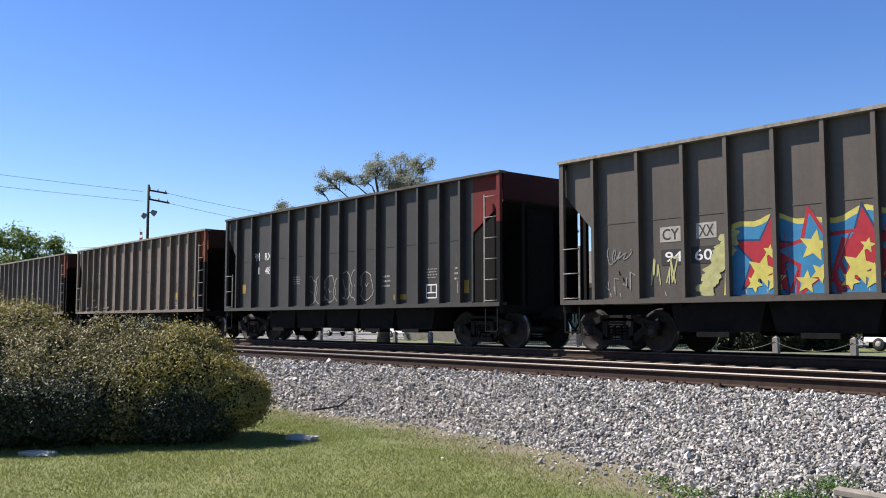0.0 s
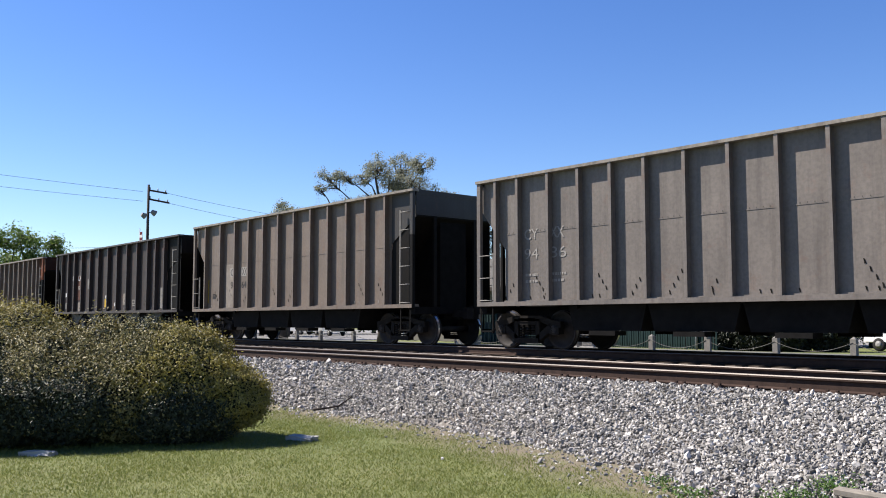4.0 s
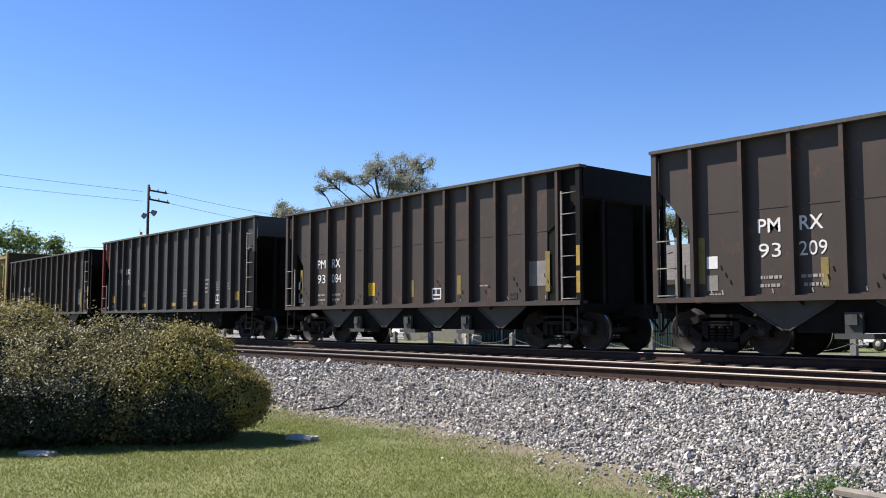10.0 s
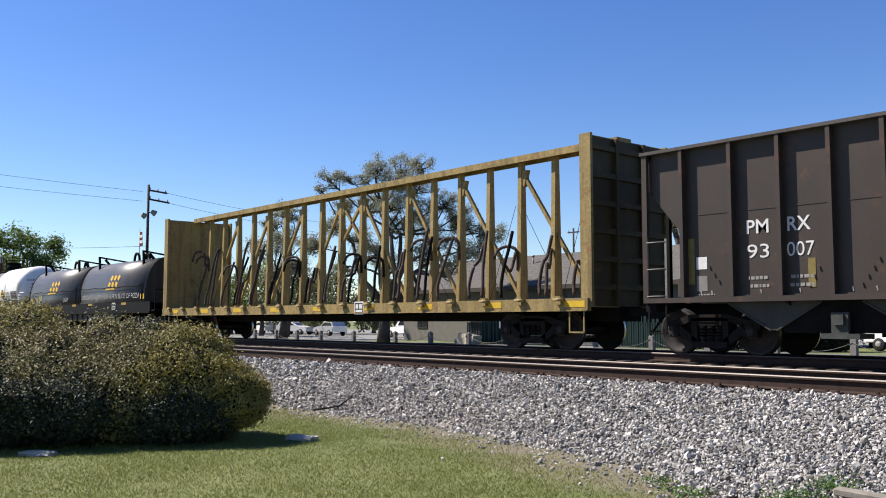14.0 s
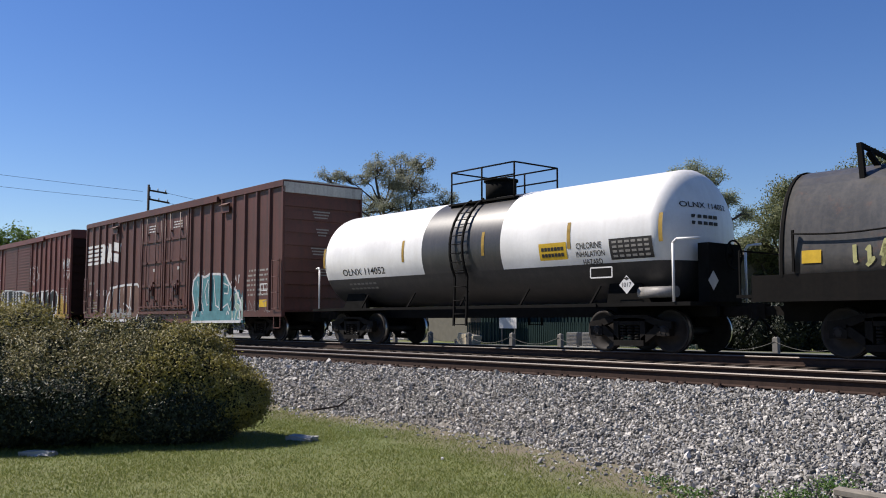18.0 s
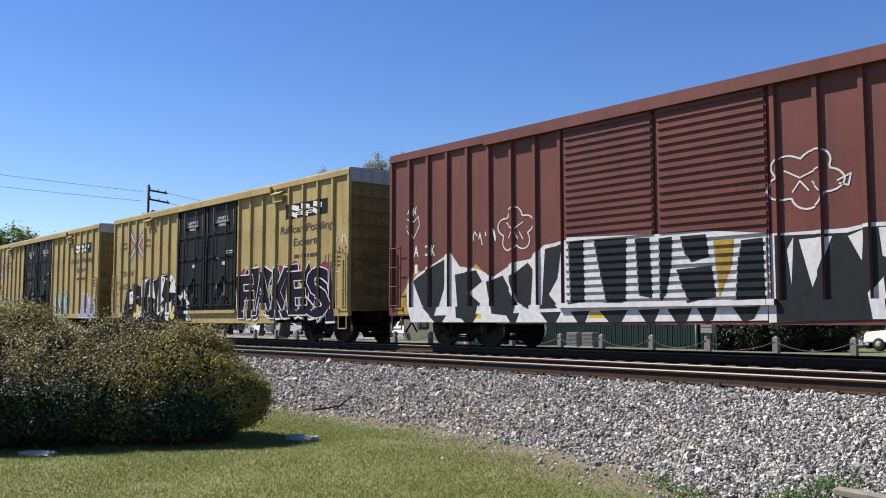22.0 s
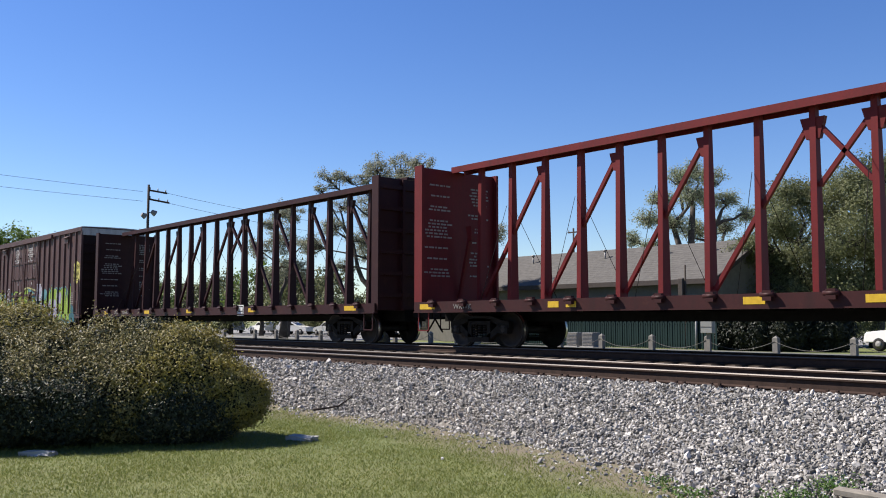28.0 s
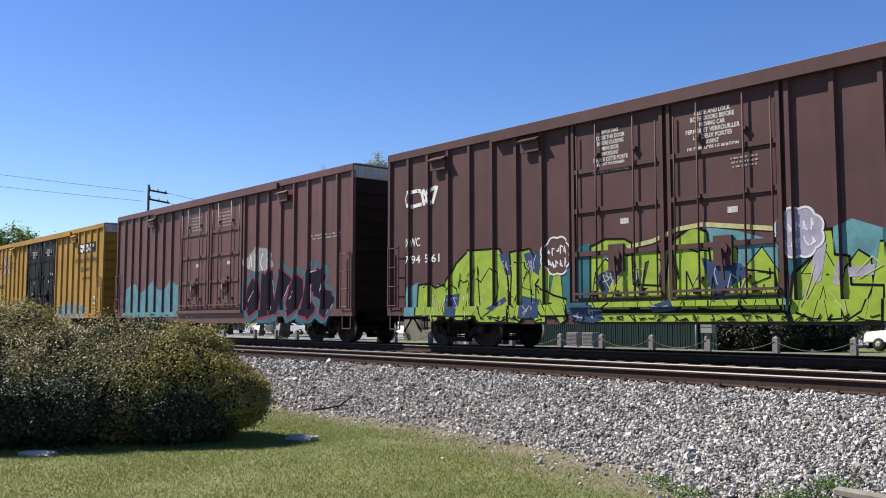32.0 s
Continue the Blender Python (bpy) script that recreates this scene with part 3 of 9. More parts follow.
def box_car(f, r, zt, body, roof, label, ribs=10, door=(-1.6, 1.6), door_mat=None, name="box_car", door_kind="plug", end_mat=None):
    """High box car with side posts, two doors a side, ribbed ends."""
    L = f - r
    h = L / 2
    car = thing(name, label, "rail car", "cars of the train")
    zs, yo, ys_ = 0.98, 1.60, 1.53
    zr = zt - 0.1
    door_mat = door_mat or body
    zones = [(-h, h, ys_ + 0.004), (door[0] + 0.03, door[1] - 0.03, ys_ + (0.044 if door_kind == "plug" else 0.07))]
    if door_kind == "slat":
        zones.pop()
        zones.append((door[0] + 0.03, door[1] - 0.03, ys_ + 0.044))
        for i in range(SLATS):
            z = zs + 0.12 + (zr - 0.32 - zs) * (i + 0.2) / SLATS
            zones.append((door[0] + 0.06, door[1] - 0.06, ys_ + 0.076, z, z + (zr - 0.32 - zs) / SLATS * 0.5))
    bm = bmesh.new()
    box(bm, -h + 0.06, h - 0.06, -ys_, ys_, zs, zr)
    part("body", bm, body, car)
    bm = bmesh.new()
    prism(bm, [(-1.56, zr + 0.045), (-1.56, zr + 0.06), (-0.5, zr + 0.095), (0.5, zr + 0.095), (1.56, zr + 0.06), (1.56, zr + 0.045)], "x", -h, h)
    part("roof", bm, roof, car)
    bm = bmesh.new()
    box(bm, -h, h, -1.6, 1.6, zr, zr + 0.044)
    part("eaves_rail", bm, P_ROOFEDGE if body == P_YELLOW else body, car)
    for s in (-1, 1):
        for nm, a, b, d in (("side_sill", zs - 0.16, zs + 0.06, 0.0), ("top_chord", zr - 0.16, zr - 0.003, 0.012)):
            bm = bmesh.new()
            box(bm, -h, h, min(s * (yo + d), s * (ys_ - 0.06)), max(s * (yo + d), s * (ys_ - 0.06)), a, b)
            part(nm, bm, body, car)
        rm = bmesh.new()
        prism(rm, [(-0.075, s * ys_), (-0.045, s * yo), (0.045, s * yo), (0.075, s * ys_)], "z", zs + 0.06, zr - 0.16)
        rme = mesh_of("side_post", rm, body)
        # posts either side of the doors
        left, right = -h + 0.05, h - 0.05
        spans = ((left, door[0] - 0.1), (door[1] + 0.1, right)) if s < 0 else ((left, -door[1] - 0.1), (-door[0] + 0.1, right))
        for a, b in spans:
            n = max(2, round((b - a) / (L / (2 * ribs))))
            for x in frange(a, b, n + 1):
                part("side_post", rme, None, car, "", (x, 0, 0))
                if s < 0:
                    zones.append((x - 0.046, x + 0.046, yo + 0.004, zs + 0.06, zr - 0.16))
        # doors
        d0, d1 = (door if s < 0 else (-door[1], -door[0]))
        md = (d0 + d1) / 2
        for a, b in ((d0, md - 0.02), (md + 0.02, d1)):
            add_door(car, a, b, s, zs, zr, yo, ys_, door_mat, door_kind)
        bm = bmesh.new()
        box(bm, d0 - 2.5, d1 + 2.5, min(s * (yo + 0.1), s * (yo - 0.02)), max(s * (yo + 0.1), s * (yo - 0.02)), zr - 0.24, zr - 0.05)
        part("door_track", bm, body, car)
        bm = bmesh.new()
        box(bm, d0 - 0.1, d1 + 0.1, min(s * (yo + 0.08), s * (yo - 0.03)), max(s * (yo + 0.08), s * (yo - 0.03)), zs - 0.02, zs + 0.09)
        part("lower_door_track", bm, body, car)
        bm = bmesh.new()
        box(bm, -h + 4.3, h - 4.3, min(s * (yo - 0.012), s * (ys_ - 0.06)), max(s * (yo - 0.012), s * (ys_ - 0.06)), zs - 0.38, zs - 0.161)
        part("sill_web", bm, body, car)
    zones.append((-h, h, yo + 0.004, zs - 0.38, zs + 0.06))
    zones.append((door[0] - 0.1, door[1] + 0.1, yo + 0.084, zs - 0.02, zs + 0.09))
    ZONES[car.name] = zones
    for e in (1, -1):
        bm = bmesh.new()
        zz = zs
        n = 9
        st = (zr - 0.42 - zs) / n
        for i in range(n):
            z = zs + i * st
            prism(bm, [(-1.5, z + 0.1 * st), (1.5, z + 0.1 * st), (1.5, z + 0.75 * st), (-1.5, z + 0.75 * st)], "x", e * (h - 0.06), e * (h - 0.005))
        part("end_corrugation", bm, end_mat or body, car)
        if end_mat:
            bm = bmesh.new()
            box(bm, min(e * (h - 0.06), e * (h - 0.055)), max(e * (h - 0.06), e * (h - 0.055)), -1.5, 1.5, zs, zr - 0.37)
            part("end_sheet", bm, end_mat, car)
        bm = bmesh.new()
        box(bm, min(e * (h - 0.06), e * (h + 0.01)), max(e * (h - 0.06), e * (h + 0.01)), -1.58, 1.58, zr - 0.36, zr - 0.01)
        part("end_cap_panel", bm, roof, car)
        bm = bmesh.new()
        for s in (-1, 1):
            box(bm, min(e * (h - 0.1), e * (h + 0.004)), max(e * (h - 0.1), e * (h + 0.004)), min(s * 1.5, s * 1.597), max(s * 1.5, s * 1.597), zs - 0.14, zr - 0.37)
        part("corner_post", bm, body, car)
        for s in (-1, 1):
            ladder(car, e * (h - 0.32), s * (yo + 0.05), zs + 0.05, zs + 1.75, 4, 0.46, body)
            stirrup(car, e * (h - 0.32), s * (yo - 0.02), body, 0.45, 0.9)
    bm = bmesh.new()
    box(bm, -h, h, -0.35, 0.35, 0.66, 0.98)
    for x in frange(-h + 3.2, h - 3.2, 9):
        box(bm, x - 0.06, x + 0.06, -1.5, 1.5, 0.78, 0.97)
    part("underframe", bm, M_BLACK, car)
    add_running_gear(car, h, 2.35, 0.1)
    CARS.append((car, (f + r) / 2))
    return car


def add_door(car, a, b, s, zs, zr, yo, ys_, mat, kind):
    y = lambda d: s * (ys_ + d)
    lo, hi = zs + 0.12, zr - 0.2
    def bx(bm, x0, x1, d0, d1, z0, z1):
        box(bm, x0, x1, min(y(d0), y(d1)), max(y(d0), y(d1)), z0, z1)
    bm = bmesh.new()
    bx(bm, a + 0.03, b - 0.03, 0.0, 0.04, lo, hi)
    door = part("door", bm, mat, car)
    pieces = []
    if kind == "plug":
        for x0, x1 in ((a + 0.03, a + 0.11), (b - 0.11, b - 0.03)):
            pieces.append((x0, x1, 0.04, 0.085, lo, hi))
        for k in (0.0, 0.26, 0.5, 0.72, 1.0):
            z = lo + (hi - lo) * k
            pieces.append((a + 0.112, b - 0.112, 0.04, 0.08, max(lo, z - 0.05), min(hi, z + 0.05)))
    else:
        n = SLATS
        for i in range(n):
            z = lo + (hi - lo) * (i + 0.2) / n
            pieces.append((a + 0.06, b - 0.06, 0.04, 0.072, z, z + (hi - lo) / n * 0.5))
    for q in pieces:
        fr = bmesh.new()
        bx(fr, *q)
        part("door_stiffener" if kind == "plug" else "door_slat", fr, mat, door)
    if kind == "plug":
        for k in (0.3, 0.7):
            x = a + (b - a) * k
            bm = bmesh.new()
            rod(bm, (x, y(0.11), lo), (x, y(0.11), hi - 0.1), 0.02, None, 6)
            for kk in (0.1, 0.5, 0.8):
                z = lo + (hi - lo) * kk
                bx(bm, x - 0.06, x + 0.06, 0.04, 0.12, z - 0.03, z + 0.03)
            part("lock_rod", bm, mat, door)
        for k in (0.08, 0.92):
            x = a + (b - a) * k
            bm = bmesh.new()
            rod(bm, (x, y(0.09), lo + 0.1), (x, y(0.09), hi - 0.3), 0.016, None, 6)
            part("guide_rod", bm, mat, door)
        x = a + (b - a) * 0.5
        bm = bmesh.new()
        bx(bm, x - 0.2, x + 0.2, 0.04, 0.1, lo + 0.62, lo + 1.2)
        rod(bm, (x, y(0.1), lo + 0.95), (x, y(0.14), lo + 0.95), 0.13, None, 12)
        part("lock_gear", bm, mat, door)
        bm = bmesh.new()
        bar(bm, (x, y(0.16), lo + 0.95), (x + 0.05, y(0.16), lo + 0.35), 0.045)
        part("lock_handle", bm, mat, door)
        bm = bmesh.new()
        bar(bm, (a + 0.1, y(0.12), lo + 0.16), (b - 0.1, y(0.12), lo + 0.16), 0.05)
        for kk in (0.25, 0.5, 0.75):
            bx(bm, a + (b - a) * kk - 0.04, a + (b - a) * kk + 0.04, 0.04, 0.1, lo + 0.1, lo + 0.22)
        part("operating_bar", bm, mat, door)
        if s < 0:
            bm = bmesh.new()
            bx(bm, x - 0.36, x - 0.24, 0.041, 0.046, lo + 0.75, lo + 1.05)
            part("instruction_plate", bm, P_PLATE, door)
            bm = bmesh.new()
            bx(bm, x + 0.1, x + 0.32, 0.041, 0.046, lo + 1.62, lo + 1.74)
            part("instruction_plate", bm, P_PLATE, door)


def centerbeam_car(f, r, zt, body, label, name="centerbeam_flat_car", straps=False, lead=0.1, tape=()):
    L = f - r
    h = L / 2
    car = thing(name, label, "rail car", "cars of the train")
    zd = 1.18
    grimy = P_CBREDDARK if body == P_CBRED else body
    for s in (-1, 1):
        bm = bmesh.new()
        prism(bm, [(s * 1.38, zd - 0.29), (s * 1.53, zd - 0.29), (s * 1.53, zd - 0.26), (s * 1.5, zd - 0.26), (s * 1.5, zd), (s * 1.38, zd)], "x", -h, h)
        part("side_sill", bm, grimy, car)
    bm = bmesh.new()
    box(bm, -h, h, -1.38, 1.38, zd - 0.1, zd - 0.02)
    part("deck", bm, body, car)
    bm = bmesh.new()
    box(bm, -h, h, -0.4, 0.4, 0.66, zd - 0.1)
    for x in frange(-h + 2.8, h - 2.8, 12):
        box(bm, x - 0.07, x + 0.07, -1.36, 1.36, 0.86, zd - 0.1)
    part("underframe", bm, M_BLACK, car)
    bm = bmesh.new()
    zk = zt + 0.08
    prism(bm, [(-0.26, zk), (0.26, zk), (0.26, zk - 0.17), (0.22, zk - 0.17), (0.22, zk - 0.08), (-0.22, zk - 0.08), (-0.22, zk - 0.17), (-0.26, zk - 0.17)], "x", -h + 0.1, h - 0.1)
    part("top_chord", bm, body, car)
    for e in (1, -1):
        bm = bmesh.new()
        box(bm, min(e * h, e * (h - 0.1)), max(e * h, e * (h - 0.1)), -1.42, 1.42, zd - 0.2, zt - 0.03)
        part("bulkhead", bm, body, car)
        # outer faces get a plate with their shade put into darker body paint
        back = {P_CBYELLOW: P_OCHRESHADE, P_CBRED: P_CBREDDARK}.get(body, body)
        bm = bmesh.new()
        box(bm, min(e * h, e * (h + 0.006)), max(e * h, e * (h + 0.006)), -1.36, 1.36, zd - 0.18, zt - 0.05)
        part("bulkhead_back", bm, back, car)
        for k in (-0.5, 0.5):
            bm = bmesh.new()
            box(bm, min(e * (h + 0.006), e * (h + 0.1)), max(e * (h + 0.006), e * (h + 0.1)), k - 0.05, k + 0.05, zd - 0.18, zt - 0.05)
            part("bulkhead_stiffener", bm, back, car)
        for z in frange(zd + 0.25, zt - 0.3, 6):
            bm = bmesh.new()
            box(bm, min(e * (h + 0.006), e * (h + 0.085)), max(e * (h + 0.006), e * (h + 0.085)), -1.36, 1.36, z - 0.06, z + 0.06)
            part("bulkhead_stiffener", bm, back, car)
        for s in (-1, 1):
            bm = bmesh.new()
            box(bm, min(e * (h - 0.24), e * (h + 0.08)), max(e * (h - 0.24), e * (h + 0.08)), min(s * 1.361, s * 1.44), max(s * 1.361, s * 1.44), zd - 0.2, zt)
            part("bulkhead_post", bm, body, car)
        for s in (-1, 1):
            stirrup(car, e * (h - 0.35), s * 1.46, body, 0.42, 0.92)
    n = 17
    pitch = 1.19
    xs_ = [(i - 8) * pitch + lead for i in range(n)]
    xs_ = [x - pitch / 2 for x in xs_] + [xs_[-1] + pitch / 2]
    n = len(xs_)
    tm = bmesh.new()
    for s in (-1, 1):
        # posts taper towards the top
        prism(tm, [(0, zd), (s * 0.15, zd), (s * 0.07, zt - 0.01), (0, zt - 0.01)], "x", -0.065, 0.065)
    tme = mesh_of("beam_post", tm, body)
    for x in xs_:
        part("beam_post", tme, None, car, "", (x, 0, 0))

    def brace(xa, za, xb, zb):
        bm = bmesh.new()
        bar(bm, (xa, 0, za), (xb, 0, zb), 0.09, 0.09)
        # gusset plate at the upper end
        k = 0.16 if xb > xa else -0.16
        prism(bm, [(xb - k, zb + 0.12), (xb + k * 0.5, zb + 0.12), (xb + k * 0.5, zb - 0.3), (xb - k * 0.3, zb - 0.3)], "y", -0.06, 0.06)
        part("brace", bm, body, car)

    m_ = n // 2
    # long braces span two bays and lean to the middle of the car; the middle bay has a small cross
    for i in range(m_ - 1, 0, -2):
        if i - 2 >= 0:
            brace(xs_[i - 2] + 0.1, zd + 0.15, xs_[i] - 0.1, zt - 0.4)
            j = n - 1 - i
            brace(xs_[j + 2] - 0.1, zd + 0.15, xs_[j] + 0.1, zt - 0.4)
    for e in (1, -1):
        brace(e * (h - 0.15), zd + 0.15, e * (xs_[-1] + 0.05), zd + 2.0)
    brace(xs_[m_ - 1] + 0.08, zd + 2.1, xs_[m_] - 0.08, zt - 0.4)
    brace(xs_[m_] - 0.08, zd + 2.1, xs_[m_ - 1] + 0.08, zt - 0.4)
    ZONES[car.name] = [(-h, h, 1.505)]
    for s in (-1, 1):
        bm = bmesh.new()
        box(bm, -0.09, 0.09, min(s * 1.5, s * 1.6), max(s * 1.5, s * 1.6), zd - 0.14, zd + 0.05)
        rod(bm, (-0.14, s * 1.57, zd - 0.03), (0.14, s * 1.57, zd - 0.03), 0.045, None, 8)
        wme = mesh_of("strap_winch", bm, P_CBREDDARK if body == P_CBRED else P_CBBROWN if body == P_CBBROWN else body)
        for x in frange(-h + 0.8, h - 0.8, 18):
            part("strap_winch", wme, None, car, "", (x, 0, 0))
    if not straps:
        r_ = random.Random(6)
        for y0, y1 in ((-1.25, -0.25), (0.35, 1.2)):
            bm = bmesh.new()
            z = zt - 0.5
            while z > zd + 0.5:
                y = y0 + r_.uniform(0, 0.25)
                while y < y1 - 0.15:
                    w = r_.uniform(0.05, 0.2)
                    vs = [bm.verts.new((-h + 0.106, a, b)) for a, b in ((y, z), (y + w, z), (y + w, z + 0.045), (y, z + 0.045))]
                    bm.faces.new(vs)
                    y += w + 0.04
                z -= r_.choice((0.09, 0.09, 0.09, 0.3))
            part("small_print", bm, P_STENCIL_DULL, car)
    if straps:
        r_ = random.Random(12)
        for i, x in enumerate(xs_):
            for k in range(2 if i % 3 else 3):
                z = zd + r_.uniform(1.5, 2.6) - 0.03 * i
                px = x + r_.uniform(-0.12, 0.12)
                y = -0.17 - 0.05 * k
                q = r_.uniform(-0.18, 0.18)
                if r_.random() < 0.3:
                    pts = [(px, y + 0.05, z - 0.5), (px, y, z), (px - 0.25, y - 0.1, z + 0.12), (px - 0.5, y - 0.2, z + 0.02), (px - 0.62, y - 0.25, z - r_.uniform(0.2, 0.4))]
                else:
                    pts = [(px, y, z), (px + q * 0.5, y - 0.15, z - 0.5), (px + q, y - 0.3, zd + 0.9), (px + q * 1.6, y - 0.4, zd + 0.4), (px + q * 1.2 + 0.1, y - 0.5, zd + 0.03)]
                sm = []
                for j in range(len(pts) - 1):
                    for q in range(4):
                        t = q / 4
                        p0, p1, p2, p3 = (Vector(pts[max(0, min(len(pts) - 1, j + d))]) for d in (-1, 0, 1, 2))
                        sm.append(0.5 * ((2 * p1) + (p2 - p0) * t + (2 * p0 - 5 * p1 + 4 * p2 - p3) * t * t + (3 * p1 - p0 - 3 * p2 + p3) * t ** 3))
                bm = bmesh.new()
                tube(bm, sm, 0.045, 5)
                part("loose_strap", bm, M_STRAP if r_.random() < 0.7 else M_BLACK, car, "slack dark tie-down strap")
    for s in (-1, 1):
        for x in xs_[1::2]:
            bm = bmesh.new()
            rod(bm, (x + 0.3, s * 1.44, zd), (x - 0.1, s * 0.12, zt - 1.2), 0.007, None, 5)
            part("tie_down_cable", bm, M_DARKSTEEL, car)
    for s in (-1, 1):
        for x, w in tape or [(q + 0.12, 0.6) for q in frange(-h + 0.8, h - 0.8, 9)]:
            tp = bmesh.new()
            box(tp, x, x + w, min(s * 1.5, s * 1.506), max(s * 1.5, s * 1.506), zd - 0.2, zd - 0.06)
            part("yellow_sill_patch", tp, P_SAFETY, car)
    add_running_gear(car, h, 2.1, 0.1)
    CARS.append((car, (f + r) / 2))
    return car


def coil_car(f, r, label):
    L = f - r
    h = L / 2
    car = thing("coil_car", label, "rail car", "cars of the train")
    zd = 1.45
    for s in (-1, 1):
        bm = bmesh.new()
        prism(bm, [(s * 1.38, 1.02), (s * 1.54, 1.02), (s * 1.54, 1.08), (s * 1.5, 1.08), (s * 1.5, zd + 0.06), (s * 1.38, zd + 0.06)], "x", -h, h)
        part("side_sill", bm, P_NEARBLACK, car)
    bm = bmesh.new()
    box(bm, -h + 0.02, h - 0.02, -1.4, 1.4, 1.02, 1.2)
    box(bm, -h, h, -0.35, 0.35, 0.66, 1.02)
    part("underframe", bm, M_BLACK, car)
    bm = bmesh.new()
    x0, x1 = -h + 3.4, h - 3.4
    for s in (-1, 1):
        prism(bm, [(x0, 1.04), (x1, 1.04), (x1 - 0.5, 0.66), (x0 + 0.5, 0.66)], "y", min(s * 1.35, s * 1.41), max(s * 1.35, s * 1.41))
        for x in frange(x0 + 0.6, x1 - 0.6, 14):
            box(bm, x - 0.03, x + 0.03, min(s * 1.41, s * 1.47), max(s * 1.41, s * 1.47), 0.66, 1.02)
    part("belly_girder", bm, P_BELLY, car)
    for a, b in ((-h + 0.55, -0.06), (0.06, h - 0.55)):
        bm = bmesh.new()
        pts = []
        for i in range(21):
            t = math.pi * i / 20
            c, s_ = math.cos(t), math.sin(t)
            pts.append((1.49 * math.copysign(abs(c) ** 0.62, c), zd + 0.02 + 2.02 * s_ ** 0.9 if s_ > 0 else zd + 0.02))
        prism(bm, pts, "x", a, b)
        for fc in bm.faces:
            fc.smooth = abs(fc.normal.x) < 0.5 and len(fc.verts) == 4
        hood = part("coil_hood", bm, P_COIL, car)
        for xx in (a + 0.02, b - 0.08):
            bm = bmesh.new()
            prism(bm, [(p[0] * 1.012, zd + (p[1] - zd) * 1.012) for p in pts], "x", xx, xx + 0.06)
            part("hood_rim", bm, M_BLACK, hood)
        for xx, d in ((a + (b - a) * 0.17, 1), (a + (b - a) * 0.83, 1)):
            bm = bmesh.new()
            z = zd + 1.9
            bar(bm, (xx, -1.0, z - 0.5), (xx - 0.05, -1.02, z + 0.45), 0.09)
            bar(bm, (xx - 0.05, -1.02, z + 0.42), (xx + 0.05, 0.9, z + 0.16), 0.07)
            bar(bm, (xx - 0.02, -0.75, z + 0.32), (xx + 0.12, -0.45, z - 0.1), 0.09)
            bar(bm, (xx, -1.0, z - 0.42), (xx + 0.3, -0.72, z - 0.12), 0.06)
            part("lift_guide", bm, M_BLACK, hood)
        bm = bmesh.new()
        mx = (a + b) / 2
        for s in (-1, 1):
            last = None
            for i in range(11):
                t = math.pi * i / 10
                p = (mx - 0.0 + 0.0, s * 0.28 + 0.0, 0)
                q = (mx + 0.3 * math.cos(t), s * 0.25, zd + 1.95 + 0.45 * math.sin(t) ** 0.6)
                if last:
                    bar(bm, last, q, 0.09)
                last = q
        box(bm, mx - 1.0, mx + 1.0, -0.35, 0.35, zd + 1.93, zd + 2.03)
        part("lift_bracket", bm, M_BLACK, hood)
        bm = bmesh.new()
        tube(bm, [(a + 0.3 + (b - a - 0.6) * i / 24, -1.53, zd + 0.78 - 0.05 * abs(math.sin(i * math.pi / 6))) for i in range(25)], 0.018, 5)
        for xx in (a + 0.3, b - 0.3):
            bar(bm, (xx, -1.52, zd + 0.1), (xx, -1.52, zd + 0.85), 0.04)
        part("hood_handrail", bm, M_BLACK, hood)
    for e in (1, -1):
        bm = bmesh.new()
        box(bm, min(e * h, e * (h + 0.35)), max(e * h, e * (h + 0.35)), -1.45, 1.45, 1.1, 1.16)
        part("end_platform", bm, M_BLACK, car)
        bm = bmesh.new()
        for s in (-1, 1):
            bar(bm, (e * (h + 0.3), s * 1.4, 1.16), (e * (h + 0.3), s * 1.4, 2.0), 0.03)
        bar(bm, (e * (h + 0.3), -1.4, 2.0), (e * (h + 0.3), 1.4, 2.0), 0.03)
        part("end_handrail", bm, M_BLACK, car)
    ZONES[car.name] = [(-h, h, 1.545)]
    add_running_gear(car, h, 2.3, 0.1)
    CARS.append((car, (f + r) / 2))
    return car


